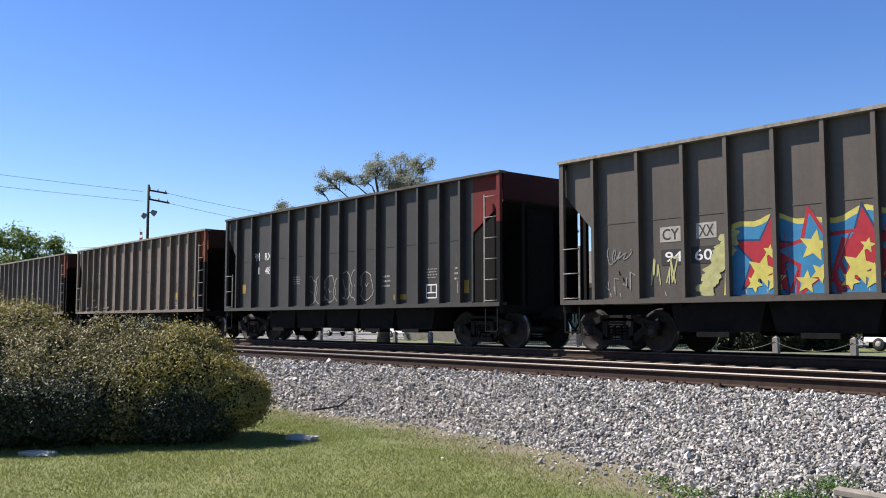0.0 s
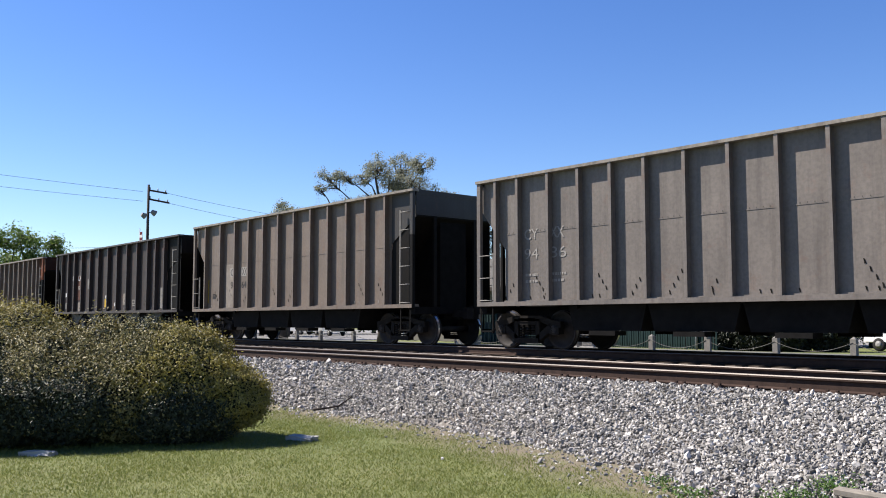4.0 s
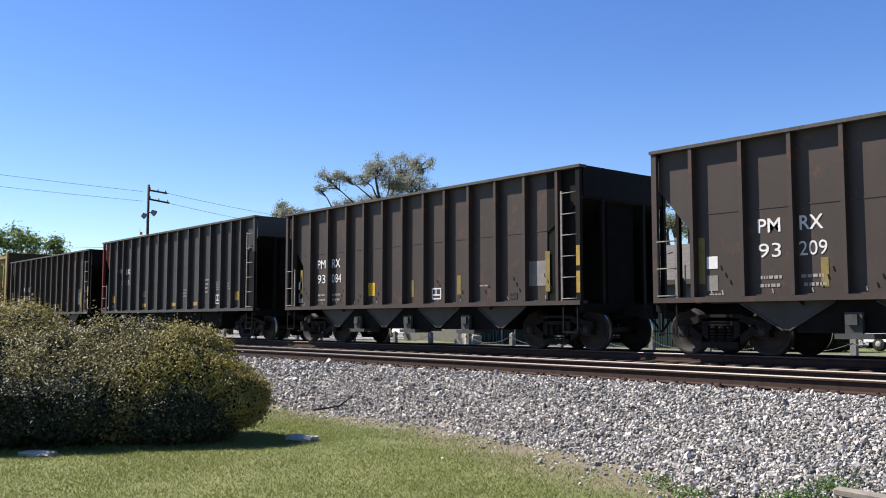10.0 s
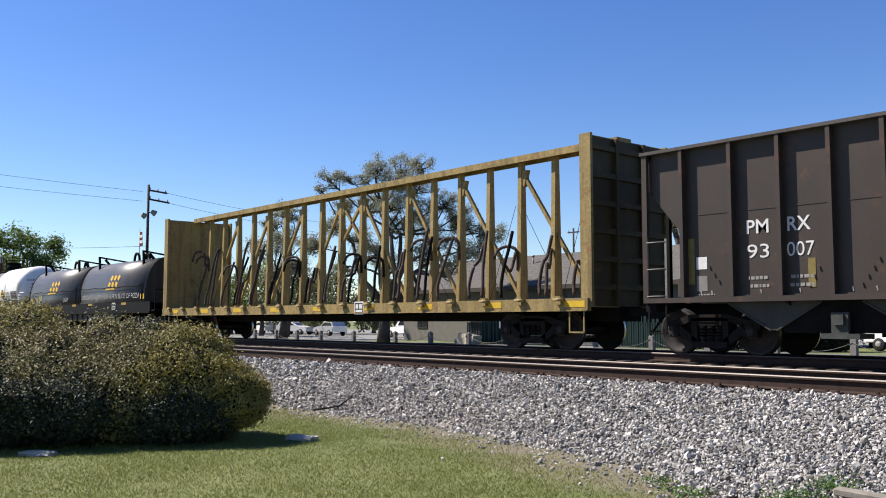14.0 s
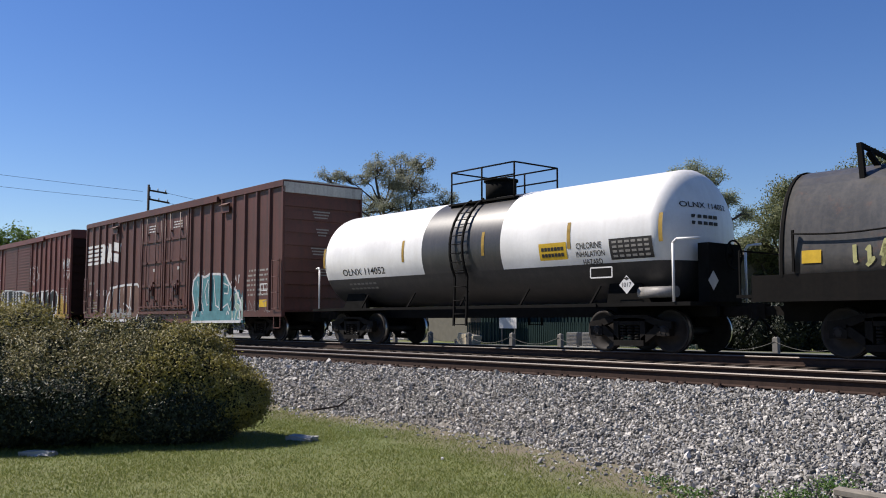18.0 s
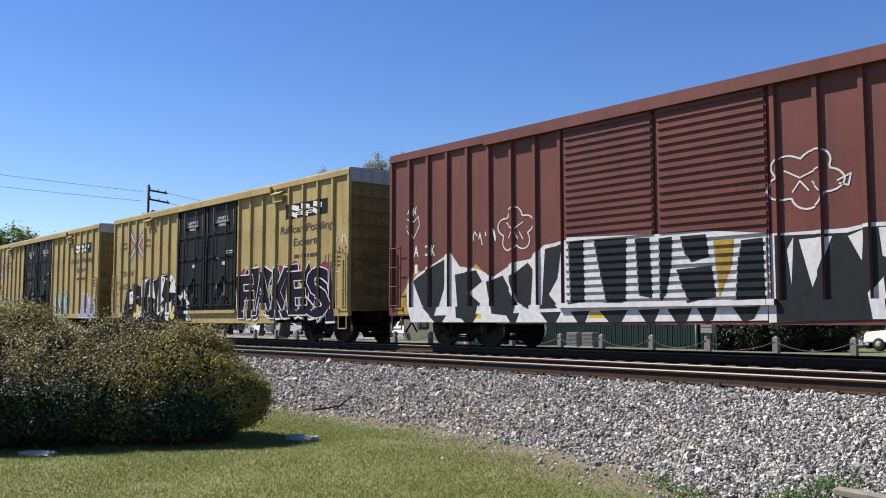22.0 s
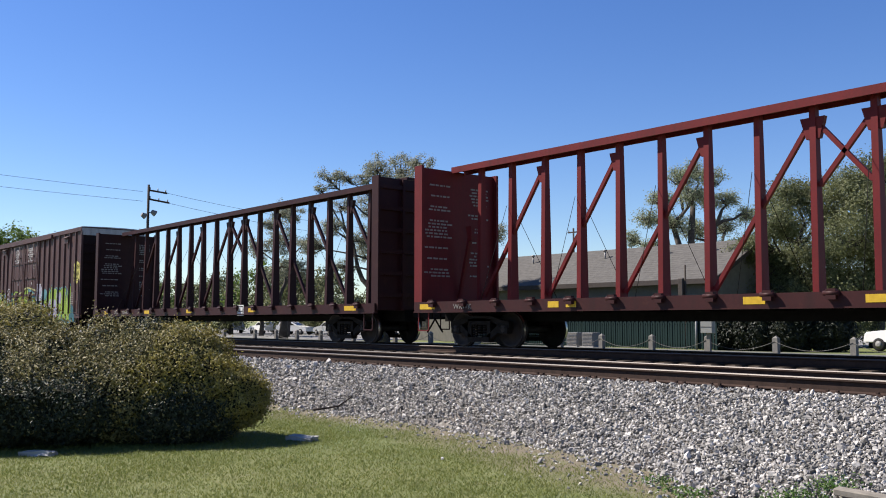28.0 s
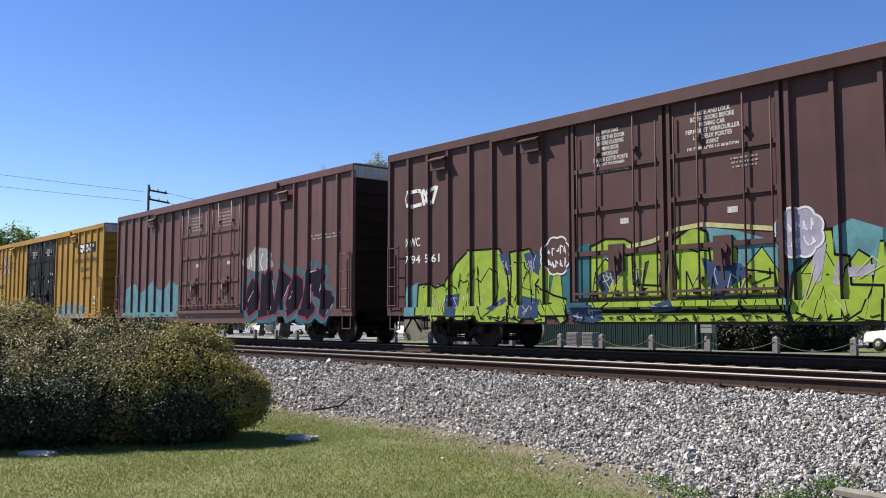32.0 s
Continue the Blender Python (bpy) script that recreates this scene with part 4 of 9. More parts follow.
def tank_car(f, r, label):
    L = f - r
    h = L / 2
    car = thing("tank_car", label, "rail car", "cars of the train")
    R, zc = 1.44, 2.53
    n = 48
    th = h - 0.28

    def shell(bm, x0, x1, upper, cap0=False, cap1=False):
        """A stretch of the tank's skin, above or below the level colour line."""
        prof = [(x0, R), (x1, R)]
        if cap1:
            prof += [(x1 + 0.62 * math.sin(k * math.pi / 2 / 10), R * math.cos(k * math.pi / 2 / 10)) for k in range(1, 11)]
        if cap0:
            prof = [(x0 - 0.62 * math.sin(k * math.pi / 2 / 10), R * math.cos(k * math.pi / 2 / 10)) for k in range(10, 0, -1)] + prof
        rows = []
        m_ = 32
        for x, q in prof:
            q = max(q, 0.004)
            a = math.acos(min(1.0, max(-1.0, 0.6 / q)))
            lo, hi = (a, 2 * math.pi - a) if upper else (-a, a)
            rows.append([bm.verts.new((x, -q * math.sin(lo + (hi - lo) * i / m_), zc - q * math.cos(lo + (hi - lo) * i / m_))) for i in range(m_ + 1)])
        for a, b in zip(rows, rows[1:]):
            for i in range(m_):
                fc = bm.faces.new((a[i], b[i], b[i + 1], a[i + 1]))
                fc.smooth = True
        bmesh.ops.remove_doubles(bm, verts=bm.verts[:], dist=0.0005)

    tx = th - 0.62
    bm = bmesh.new()
    shell(bm, -tx, -1.42, True, cap0=True)
    part("white_shell", bm, P_TANKWHITE, car, "white painted half of the tank")
    bm = bmesh.new()
    shell(bm, 1.63, tx, True, cap1=True)
    part("white_shell", bm, P_TANKWHITE, car, "white painted half of the tank")
    bm = bmesh.new()
    shell(bm, -1.42, 1.63, True)
    part("black_band", bm, P_TANKBLACK, car, "black band round the middle of the tank")
    bm = bmesh.new()
    shell(bm, -tx, tx, False, True, True)
    part("black_belly", bm, P_TANKBLACK, car, "black lower half of the tank")
    bm = bmesh.new()
    for s in (-1, 1):
        box(bm, -h, h, min(s * 0.42, s * 0.3), max(s * 0.42, s * 0.3), 0.76, 1.0)
    for e in (1, -1):
        box(bm, min(e * h, e * (h - 2.6)), max(e * h, e * (h - 2.6)), -1.35, 1.35, 0.98, 1.06)
        for s in (-1, 1):
            prism(bm, [(e * (h - 1.2), 1.06), (e * (h - 2.4), 1.06), (e * (h - 2.3), 1.55), (e * (h - 1.5), 1.55)], "y", min(s * 0.9, s * 1.0), max(s * 0.9, s * 1.0))
    part("underframe", bm, M_BLACK, car)
    bm = bmesh.new()
    for s in (-1, 1):
        box(bm, -h + 2.4, h - 2.4, min(s * 1.3, s * 1.38), max(s * 1.3, s * 1.38), 0.98, 1.05)
        for x in frange(-h + 2.6, h - 2.6, 5):
            bar(bm, (x, s * 1.34, 1.02), (x + 0.2, s * 1.2, 1.45), 0.04)
    part("running_board", bm, M_BLACK, car)
    bm = bmesh.new()
    zt_ = zc + R
    rod(bm, (0.2, 0, zt_ - 0.1), (0.2, 0, zt_ + 0.42), 0.42, None, 20)
    rod(bm, (0.2, 0, zt_ + 0.42), (0.2, 0, zt_ + 0.47), 0.47, None, 20)
    part("dome_housing", bm, M_BLACK, car)
    xa, xb = -0.9, 1.5
    for s in (-1, 1):
        for x in (xa, (xa + xb) / 2, xb):
            bm = bmesh.new()
            rod(bm, (x, s * 0.8, zt_ - 0.3), (x, s * 0.8, zt_ + 0.72), 0.025, None, 6)
            part("platform_post", bm, M_BLACK, car)
        bm = bmesh.new()
        for z in (0.4, 0.72):
            rod(bm, (xa, s * 0.8, zt_ + z), (xb, s * 0.8, zt_ + z), 0.022, None, 6)
        part("platform_rail", bm, M_BLACK, car)
        bm = bmesh.new()
        box(bm, xa - 0.05, xb + 0.05, min(s * 0.5, s * 0.86), max(s * 0.5, s * 0.86), zt_ - 0.2, zt_ - 0.15)
        part("platform_deck", bm, M_BLACK, car)
    for x in (xa, xb):
        bm = bmesh.new()
        rod(bm, (x, -0.8, zt_ + 0.72), (x, 0.8, zt_ + 0.72), 0.022, None, 6)
        part("platform_rail", bm, M_BLACK, car)
    for s in (-1, 1):
        bm = bmesh.new()
        for k in (-0.24, 0.24):
            last = None
            for i in range(9):
                a = radians(150 - i * 11)
                p = (0.1 + k, s * (R + 0.1) * math.sin(a), zc - (R + 0.1) * math.cos(a))
                if last:
                    bar(bm, last, p, 0.05)
                last = p
            bar(bm, last, (0.1 + k, s * 1.4, 0.55), 0.05)
        for i in range(10):
            a = radians(145 - i * 8.5)
            rod(bm, (-0.14, s * (R + 0.1) * math.sin(a), zc - (R + 0.1) * math.cos(a)), (0.34, s * (R + 0.1) * math.sin(a), zc - (R + 0.1) * math.cos(a)), 0.014, None, 6)
        for z in (1.9, 1.55, 1.2, 0.85, 0.58):
            rod(bm, (-0.14, s * 1.4, z), (0.34, s * 1.4, z), 0.014, None, 6)
        part("ladder", bm, M_BLACK, car)
        for e in (1, -1):
            bm = bmesh.new()
            x = e * (h - 0.25)
            pts = [(e * (h - 0.38), s * 1.36, 1.06), (e * (h - 0.38), s * 1.36, 2.26), (e * (h - 0.3), s * 1.34, 2.34), (e * (h + 0.12), s * 1.15, 2.34)]
            for p, q in zip(pts, pts[1:]):
                rod(bm, p, q, 0.028, None, 6)
            part("end_handrail", bm, P_TANKWHITE, car, "white bent grab rail")
    for s in (-1, 1):
        bm = bmesh.new()
        rod(bm, (h - 1.33, s * 1.2, 1.27), (h - 0.42, s * 1.2, 1.27), 0.12, None, 14)
        part("air_reservoir", bm, M_GREYSTEEL, car)
    # hand brake stand before the front head
    bm = bmesh.new()
    box(bm, h - 0.2, h + 0.05, -0.75, 0.45, 1.06, 2.28)
    part("brake_stand", bm, M_BLACK, car)
    bm = bmesh.new()
    ring = [(h + 0.14, 0.05 + 0.3 * math.cos(a * math.pi / 9), 2.05 + 0.3 * math.sin(a * math.pi / 9)) for a in range(19)]
    tube(bm, ring, 0.022, 5)
    for a in (0, 6, 12):
        rod(bm, ring[a], (h + 0.14, 0.05, 2.05), 0.016, None, 5)
    rod(bm, (h + 0.04, 0.05, 2.05), (h + 0.16, 0.05, 2.05), 0.05, None, 8)
    part("brake_wheel", bm, M_BLACK, car)
    bm = bmesh.new()
    prism(bm, [(-0.6, 1.3), (-0.42, 1.5), (-0.6, 1.7), (-0.78, 1.5)], "x", h + 0.051, h + 0.06)
    part("hazard_placard", bm, P_WHITE, car)
    add_running_gear(car, h, 1.75, 0.1)
    CARS.append((car, (f + r) / 2))
    return car


c0 = hopper_car(0.36, -13.74, 4.28, P_DUST, P_BROWN, P_DUST, "dusty grey coal hopper car with colourful graffiti on its side", (-6.08, -4.89, -3.78, -2.8, -1.82, -0.87, 0.02, 0.95, 1.9, 2.88, 3.86, 4.85, 5.8), 4, False, cut=(0.97, 1.12))
c1 = hopper_car(-15.68, -29.98, 4.35, P_DARK, P_REDSHADE, P_DARK, "black coal hopper car with a red end", (-6.30, -5.21, -3.87, -2.72, -1.70, -0.83, 0.18, 1.11, 2.05, 3.02, 3.96, 4.85, 5.67), 5, False, side_end_f=P_REDEND)
c2 = hopper_car(-31.63, -45.78, 4.16, P_TAN, P_RUSTSHADE, P_TAN, "tan coal hopper car with a rust-orange end", (-6.27, -5.53, -4.73, -3.86, -2.9, -1.92, -0.91, 0.06, 1.03, 2.02, 2.98, 3.94, 4.76, 5.58, 6.28), 4, False, side_end_f=P_ORANGE)
c3 = hopper_car(-47.62, -61.90, 4.15, P_GREY, P_RUSTSHADE, P_GREY, "pale grey coal hopper car with an orange end", (-6.49, -5.74, -4.76, -3.84, -2.93, -2.04, -1.06, -0.07, 0.93, 1.91, 2.87, 3.81, 4.69, 5.48, 6.24), 4, False, side_end_f=P_ORANGE)
c4 = hopper_car(-64.48, -78.03, 4.28, P_TAN, P_DARK, P_TAN, "grey-brown coal hopper car with a dark end", (-5.78, -4.57, -3.45, -2.44, -1.42, -0.42, 0.58, 1.58, 2.58, 3.58, 4.56, 5.5), 4, False, side_end_f=P_DARK, cut=(0.97, 1.12))
c5 = hopper_car(-79.39, -94.36, 4.12, P_PLUM, P_NEARBLACK, P_PLUM, "dark plum-brown coal hopper car with four gates", (-6.58, -5.61, -4.7, -3.65, -2.48, -1.37, -0.17, 0.96, 2.12, 3.26, 4.38, 5.22, 6.1), 4, True, cut=(0.89, 1.37), side_end_f=P_NEARBLACK)
c6 = hopper_car(-96.66, -110.11, 4.16, P_TAN, P_RUSTSHADE, P_TAN, "tan coal hopper car with a rust-orange end", (-5.97, -5.25, -4.41, -3.55, -2.56, -1.6, -0.6, 0.35, 1.29, 2.26, 3.2, 4.1, 4.9, 5.67), 4, False, side_end_f=P_ORANGE)
c7 = hopper_car(-111.96, -125.16, 4.15, P_BROWN, P_NEARBLACK, P_BROWN, "brown coal hopper car with a scrubbed white patch", (-5.66, -4.57, -3.58, -2.62, -1.69, -0.81, 0.09, 1.0, 1.92, 2.83, 3.78, 4.75, 5.77), 3, True, side_end_f=P_NEARBLACK)
c8 = hopper_car(-127.09, -139.69, 4.16, P_BROWN, P_NEARBLACK, P_BROWN, "dark brown coal hopper car with a pale patch", (-5.86, -4.82, -3.83, -2.84, -1.94, -1.03, -0.12, 0.80, 1.67, 2.60, 3.58, 4.57, 5.61), 3, True, side_end_f=P_NEARBLACK)
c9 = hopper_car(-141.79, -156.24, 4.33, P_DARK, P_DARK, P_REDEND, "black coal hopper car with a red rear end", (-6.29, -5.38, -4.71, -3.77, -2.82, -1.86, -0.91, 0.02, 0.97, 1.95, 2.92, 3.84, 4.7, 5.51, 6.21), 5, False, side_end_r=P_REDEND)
c10 = hopper_car(-158.04, -171.26, 4.15, P_BROWN, P_NEARBLACK, P_BROWN, "brown coal hopper car with white lettering", (-5.66, -4.57, -3.58, -2.62, -1.69, -0.81, 0.09, 1.0, 1.92, 2.83, 3.78, 4.75, 5.77), 3, True, side_end_f=P_NEARBLACK)
c11 = centerbeam_car(-172.83, -195.43, 4.87, P_CBYELLOW, "weathered ochre-yellow empty centerbeam lumber car with loose straps", straps=True)
c12 = coil_car(-196.72, -214.25, "black steel-coil car with two rounded hoods")
c13 = tank_car(-215.69, -229.63, "white and black pressure tank car")
c14 = box_car(-231.14, -249.74, 5.41, P_BOXRED, P_ROOF, "oxide-red high box car with a striped white emblem and blue graffiti", 11, (-2.5, 2.2))
c15 = box_car(-251.96, -270.16, 5.35, P_BOXRED_B, P_BOXRED_B, "dark red box car with corrugated doors and black and white graffiti", 11, (-2.65, 2.4), None, "box_car", "slat", P_ENDSHADE)
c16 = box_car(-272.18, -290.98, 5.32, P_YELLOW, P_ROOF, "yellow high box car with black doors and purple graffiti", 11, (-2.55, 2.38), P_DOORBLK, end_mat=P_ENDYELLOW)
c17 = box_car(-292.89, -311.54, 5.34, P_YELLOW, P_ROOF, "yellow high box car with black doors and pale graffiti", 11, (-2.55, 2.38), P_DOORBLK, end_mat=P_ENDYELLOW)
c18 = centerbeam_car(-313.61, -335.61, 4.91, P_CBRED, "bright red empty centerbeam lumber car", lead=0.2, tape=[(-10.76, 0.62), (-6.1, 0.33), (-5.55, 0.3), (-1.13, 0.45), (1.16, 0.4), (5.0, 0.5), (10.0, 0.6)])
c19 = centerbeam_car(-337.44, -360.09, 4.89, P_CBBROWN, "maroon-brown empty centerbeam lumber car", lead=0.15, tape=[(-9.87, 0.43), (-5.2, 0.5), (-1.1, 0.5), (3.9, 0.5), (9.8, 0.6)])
c20 = box_car(-361.76, -380.51, 5.39, P_CNBROWN, P_ROOF, "dark brown high box car with lime-green graffiti", 11, (-2.58, 2.5), end_mat=P_ENDSHADE)
c21 = box_car(-382.23, -400.83, 5.41, P_MAROON, P_ROOF, "faded maroon high box car with purple graffiti", 11, (-2.58, 2.5), end_mat=P_ENDSHADE)
c22 = box_car(-402.53, -421.23, 5.32, P_YELLOW_B, P_ROOF, "golden yellow high box car with black doors", 11, (-2.55, 2.38), P_DOORBLK)
c23 = box_car(-422.93, -441.63, 5.32, P_YELLOW_B, P_ROOF, "golden yellow high box car at the end of the string", 11, (-2.55, 2.38), P_DOORBLK)


# ---------- loose ground cover ----------
rng = np.random.default_rng(7)
M_GRASS = leafy("grass_blades", (0.1, 0.135, 0.026), (0.235, 0.245, 0.065), 0.35)
M_WEED = leafy("weed_leaves", (0.04, 0.1, 0.015), (0.12, 0.2, 0.04), 0.3)
M_BUSH_OLIVE = leafy("olive_shrub_leaves", (0.12, 0.106, 0.034), (0.27, 0.23, 0.085), 0.14)
# dark green, deepened to hold the shade low on the shrub front
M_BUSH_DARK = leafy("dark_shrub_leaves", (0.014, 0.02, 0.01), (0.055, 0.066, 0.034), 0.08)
M_BUSH_PALE = leafy("pale_glossy_shrub_leaves", (0.03, 0.04, 0.024), (0.26, 0.29, 0.22), 0.2)
M_BUSH_GOLD = leafy("yellow_green_shrub_leaves", (0.165, 0.14, 0.03), (0.34, 0.285, 0.07), 0.2)
# dark core: the shade between the leaves put into colour
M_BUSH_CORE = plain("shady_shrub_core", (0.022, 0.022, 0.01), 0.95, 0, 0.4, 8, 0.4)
M_BARK = plain("grey_brown_bark", (0.07, 0.06, 0.052), 0.9, 0, 0.4, 3, 0.6)
M_CONCRETE = plain("pale_concrete", (0.34, 0.325, 0.3), 0.85, 0, 0.15, 6, 0.2)
M_TIMBER = plain("weathered_timber", (0.2, 0.18, 0.15), 0.85, 0, 0.3, 9, 0.3)
M_STICK = plain("dark_stick_bark", (0.035, 0.027, 0.022), 0.9, 0, 0.3, 9, 0.3)

# twelve corners and twenty faces of a roughly round stone
GOLD = (1 + 5 ** 0.5) / 2
ICO = np.array([(-1, GOLD, 0), (1, GOLD, 0), (-1, -GOLD, 0), (1, -GOLD, 0), (0, -1, GOLD), (0, 1, GOLD), (0, -1, -GOLD), (0, 1, -GOLD), (GOLD, 0, -1), (GOLD, 0, 1), (-GOLD, 0, -1), (-GOLD, 0, 1)]) / 1.902
ICO_T = np.array([(0, 11, 5), (0, 5, 1), (0, 1, 7), (0, 7, 10), (0, 10, 11), (1, 5, 9), (5, 11, 4), (11, 10, 2), (10, 7, 6), (7, 1, 8), (3, 9, 4), (3, 4, 2), (3, 2, 6), (3, 6, 8), (3, 8, 9), (4, 9, 5), (2, 4, 11), (6, 2, 10), (8, 6, 7), (9, 8, 1)])


def turns(n):
    """Random rotation matrices."""
    q = rng.normal(size=(n, 4))
    q /= np.linalg.norm(q, axis=1)[:, None]
    w, x, y, z = q.T
    return np.stack([np.stack([1 - 2 * (y * y + z * z), 2 * (x * y - w * z), 2 * (x * z + w * y)], -1),
                     np.stack([2 * (x * y + w * z), 1 - 2 * (x * x + z * z), 2 * (y * z - w * x)], -1),
                     np.stack([2 * (x * z - w * y), 2 * (y * z + w * x), 1 - 2 * (x * x + y * y)], -1)], 1)


def stones(name, pts, size, label):
    n = len(pts)
    base = ICO[None] * (0.82 + 0.6 * rng.random((n, 12, 1))) + rng.normal(0, 0.2, (n, 12, 3))
    dims = size[:, None] * np.stack([rng.uniform(0.8, 1.35, n), rng.uniform(0.6, 1.0, n), rng.uniform(0.4, 0.8, n)], -1)
    v = np.einsum("nij,nkj->nki", turns(n), base * dims[:, None]) + pts[:, None]
    f = (ICO_T[None] + 12 * np.arange(n)[:, None, None]).reshape(-1, 3)
    return tagged(part(name, soup(name, v.reshape(-1, 3), f, M_STONE), None), label, "ballast", kind="stuff")


pts, size = [], []
for x0, x1, step, s in ((-14.0, -2.0, 0.034, 0.0185), (-23.0, -14.0, 0.052, 0.027), (-52.0, -23.0, 0.09, 0.042)):
    nx, ny = int((x1 - x0) / step), int(3.9 / step)
    gx, gy = np.meshgrid(x0 + step * np.arange(nx), 6.4 + step * np.arange(ny))
    gx = (gx + rng.uniform(-0.5, 0.5, gx.shape) * step).ravel()
    gy = (gy + rng.uniform(-0.5, 0.5, gy.shape) * step).ravel()
    for x, y, k, u in zip(gx, gy, rng.random(len(gx)), rng.random(len(gx))):
        t = toe_y(x) + 0.22 * noise.noise((x * 0.9, 3.0, 0))
        past = t - y
        if y > 9.88 or (past > 0 and k > 0.4 * math.exp(-past * 3.6)):
            continue
        big = s * (0.7 + 0.8 * u ** 2.5) * (1.5 if u > 0.985 else 1.0)
        pts.append((x, y, bed_z(x, y) + big * 0.3 + 0.026 * k))
        size.append(big)
stones("ballast_stones", np.array(pts), np.array(size), "angular pale grey limestone ballast stones")

# lawn: short blades, thinner towards the ballast
n = 520000
bx = np.where(np.arange(n) < 440000, rng.uniform(-19, -2.4, n), rng.uniform(-26, 6, n))
by = np.where(np.arange(n) < 440000, rng.uniform(1.6, 8.9, n), rng.uniform(-4, 8.9, n))


def lawn_cover(x, y):
    """How thickly blades stand: thin at the ballast, fading out away from the shrubs."""
    toe = 0.1 + max(0.0, toe_y(x) - 0.3 - y + 0.55 * noise.noise((x * 1.7, y * 1.7, 2.0))) * 0.6
    fade = min(1.0, max(0.0, (x + 25) / 6), max(0.0, (5.5 - x) / 8), max(0.0, (y + 3.5) / 5))
    return min(toe, fade)


keep = np.array([y < toe_y(x) + 0.35 and k < lawn_cover(x, y) and noise.noise((x * 0.8, y * 0.8, 4.0)) * 0.5 + noise.noise((x * 3, y * 3, 9.0)) * 0.35 + 0.75 > k for x, y, k in zip(bx, by, rng.random(n))])
bx, by = bx[keep], by[keep]
n = len(bx)
hgt, ang, lean = rng.uniform(0.014, 0.036, n), rng.uniform(0, 6.283, n), rng.normal(0, 0.018, (n, 2))
w = rng.uniform(0.0035, 0.0065, n)
base = np.stack([bx, by, np.full(n, GROUND - 0.004)], -1)
off = np.stack([np.cos(ang) * w, np.sin(ang) * w, np.zeros(n)], -1)
tip = base + np.stack([lean[:, 0], lean[:, 1], hgt], -1)
v = np.stack([base - off, base + off, tip], 1).reshape(-1, 3)
f = np.arange(3 * n).reshape(-1, 3)
tagged(part("lawn_grass", soup("lawn_grass", v, f, M_GRASS), None), "short mown green and straw-coloured grass blades", "grass", kind="stuff")


def leaves(name, pts, nrm, size, material, parent, stem=None, kind=""):
    """Small pointed leaves at points, turned loosely about their outward directions."""
    n = len(pts)
    a = rng.normal(size=(n, 3))
    d = nrm + 0.9 * a / np.linalg.norm(a, axis=1)[:, None]
    d /= np.linalg.norm(d, axis=1)[:, None] + 1e-9
    s = np.cross(d, rng.normal(size=(n, 3)))
    s /= np.linalg.norm(s, axis=1)[:, None] + 1e-9
    u = np.cross(d, s)
    L = size * rng.uniform(0.7, 1.3, n)
    p0, p2 = pts - u * (L * 0.5)[:, None], pts + u * (L * 0.5)[:, None] + d * (L * 0.12)[:, None]
    p1, p3 = pts + s * (L * 0.27)[:, None] - d * (L * 0.08)[:, None], pts - s * (L * 0.27)[:, None] - d * (L * 0.08)[:, None]
    v = np.stack([p0, p1, p2, p3], 1).reshape(-1, 3)
    ob = part(name, soup(name, v, np.arange(4 * n).reshape(-1, 4), material), None, parent)
    if kind:
        tagged(ob, kind=kind)
    return ob


def fibonacci(n):
    i = np.arange(n) + 0.5
    ph = np.arccos(1 - 2 * i / n)
    th = math.pi * (1 + 5 ** 0.5) * i
    return np.stack([np.cos(th) * np.sin(ph), np.sin(th) * np.sin(ph), np.cos(ph)], -1)


def shrub(lumps, label, size=0.042):
    """A mounded shrub of several lumps: (x, y, z, rx, ry, rz, leaf material, leaves)."""
    bush = thing("shrub", label, "shrub", "", (lumps[0][0], lumps[0][1], GROUND))
    ox, oy, oz = bush.location
    for x, y, z, rx, ry, rz, mt, count in lumps:
        core = bmesh.new()
        bmesh.ops.create_icosphere(core, subdivisions=3, radius=1.0)
        for vt in core.verts:
            d = vt.co.normalized()
            k = (0.85 + 0.22 * noise.noise(d * 2.2 + Vector((x, y, z)))) * (1 - 0.32 * max(0.0, -d.z))
            vt.co = Vector((d.x * rx * k + x - ox, d.y * ry * k + y - oy, max(d.z * rz * k + z, GROUND) - oz))
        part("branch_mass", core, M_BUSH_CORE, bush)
        d = fibonacci(int(count * 2.7))
        d += rng.normal(0, 0.06, d.shape)
        k = np.array([(0.93 + 0.22 * noise.noise(Vector(q) * 2.2 + Vector((x, y, z))) + 0.13 * noise.noise(Vector(q) * 5.5 + Vector((y, z, x)))) * (1 - 0.32 * max(0.0, -q[2])) for q in d])
        k += np.abs(rng.normal(0, 0.045, len(k))) - rng.uniform(0, 0.13, len(k)) + np.where(rng.random(len(k)) < 0.05, rng.uniform(0, 0.13, len(k)), 0.0)
        p = d * k[:, None] * np.array([rx, ry, rz]) + np.array([x, y, z])
        ok = p[:, 2] > GROUND + 0.03
        p, d = p[ok], d[ok]
        other = {M_BUSH_GOLD: M_BUSH_OLIVE, M_BUSH_OLIVE: M_BUSH_DARK, M_BUSH_DARK: M_BUSH_OLIVE, M_BUSH_PALE: M_BUSH_DARK}.get(mt)
        p -= np.array([ox, oy, oz])
        pick = rng.random(len(p)) < {M_BUSH_GOLD: 0.22, M_BUSH_OLIVE: 0.1, M_BUSH_DARK: 0.07, M_BUSH_PALE: 0.5}.get(mt, 0.0)
        leaves("foliage", p[~pick], d[~pick], size, mt, bush)
        if other:
            leaves("foliage", p[pick], d[pick], size, other, bush)
    return bush


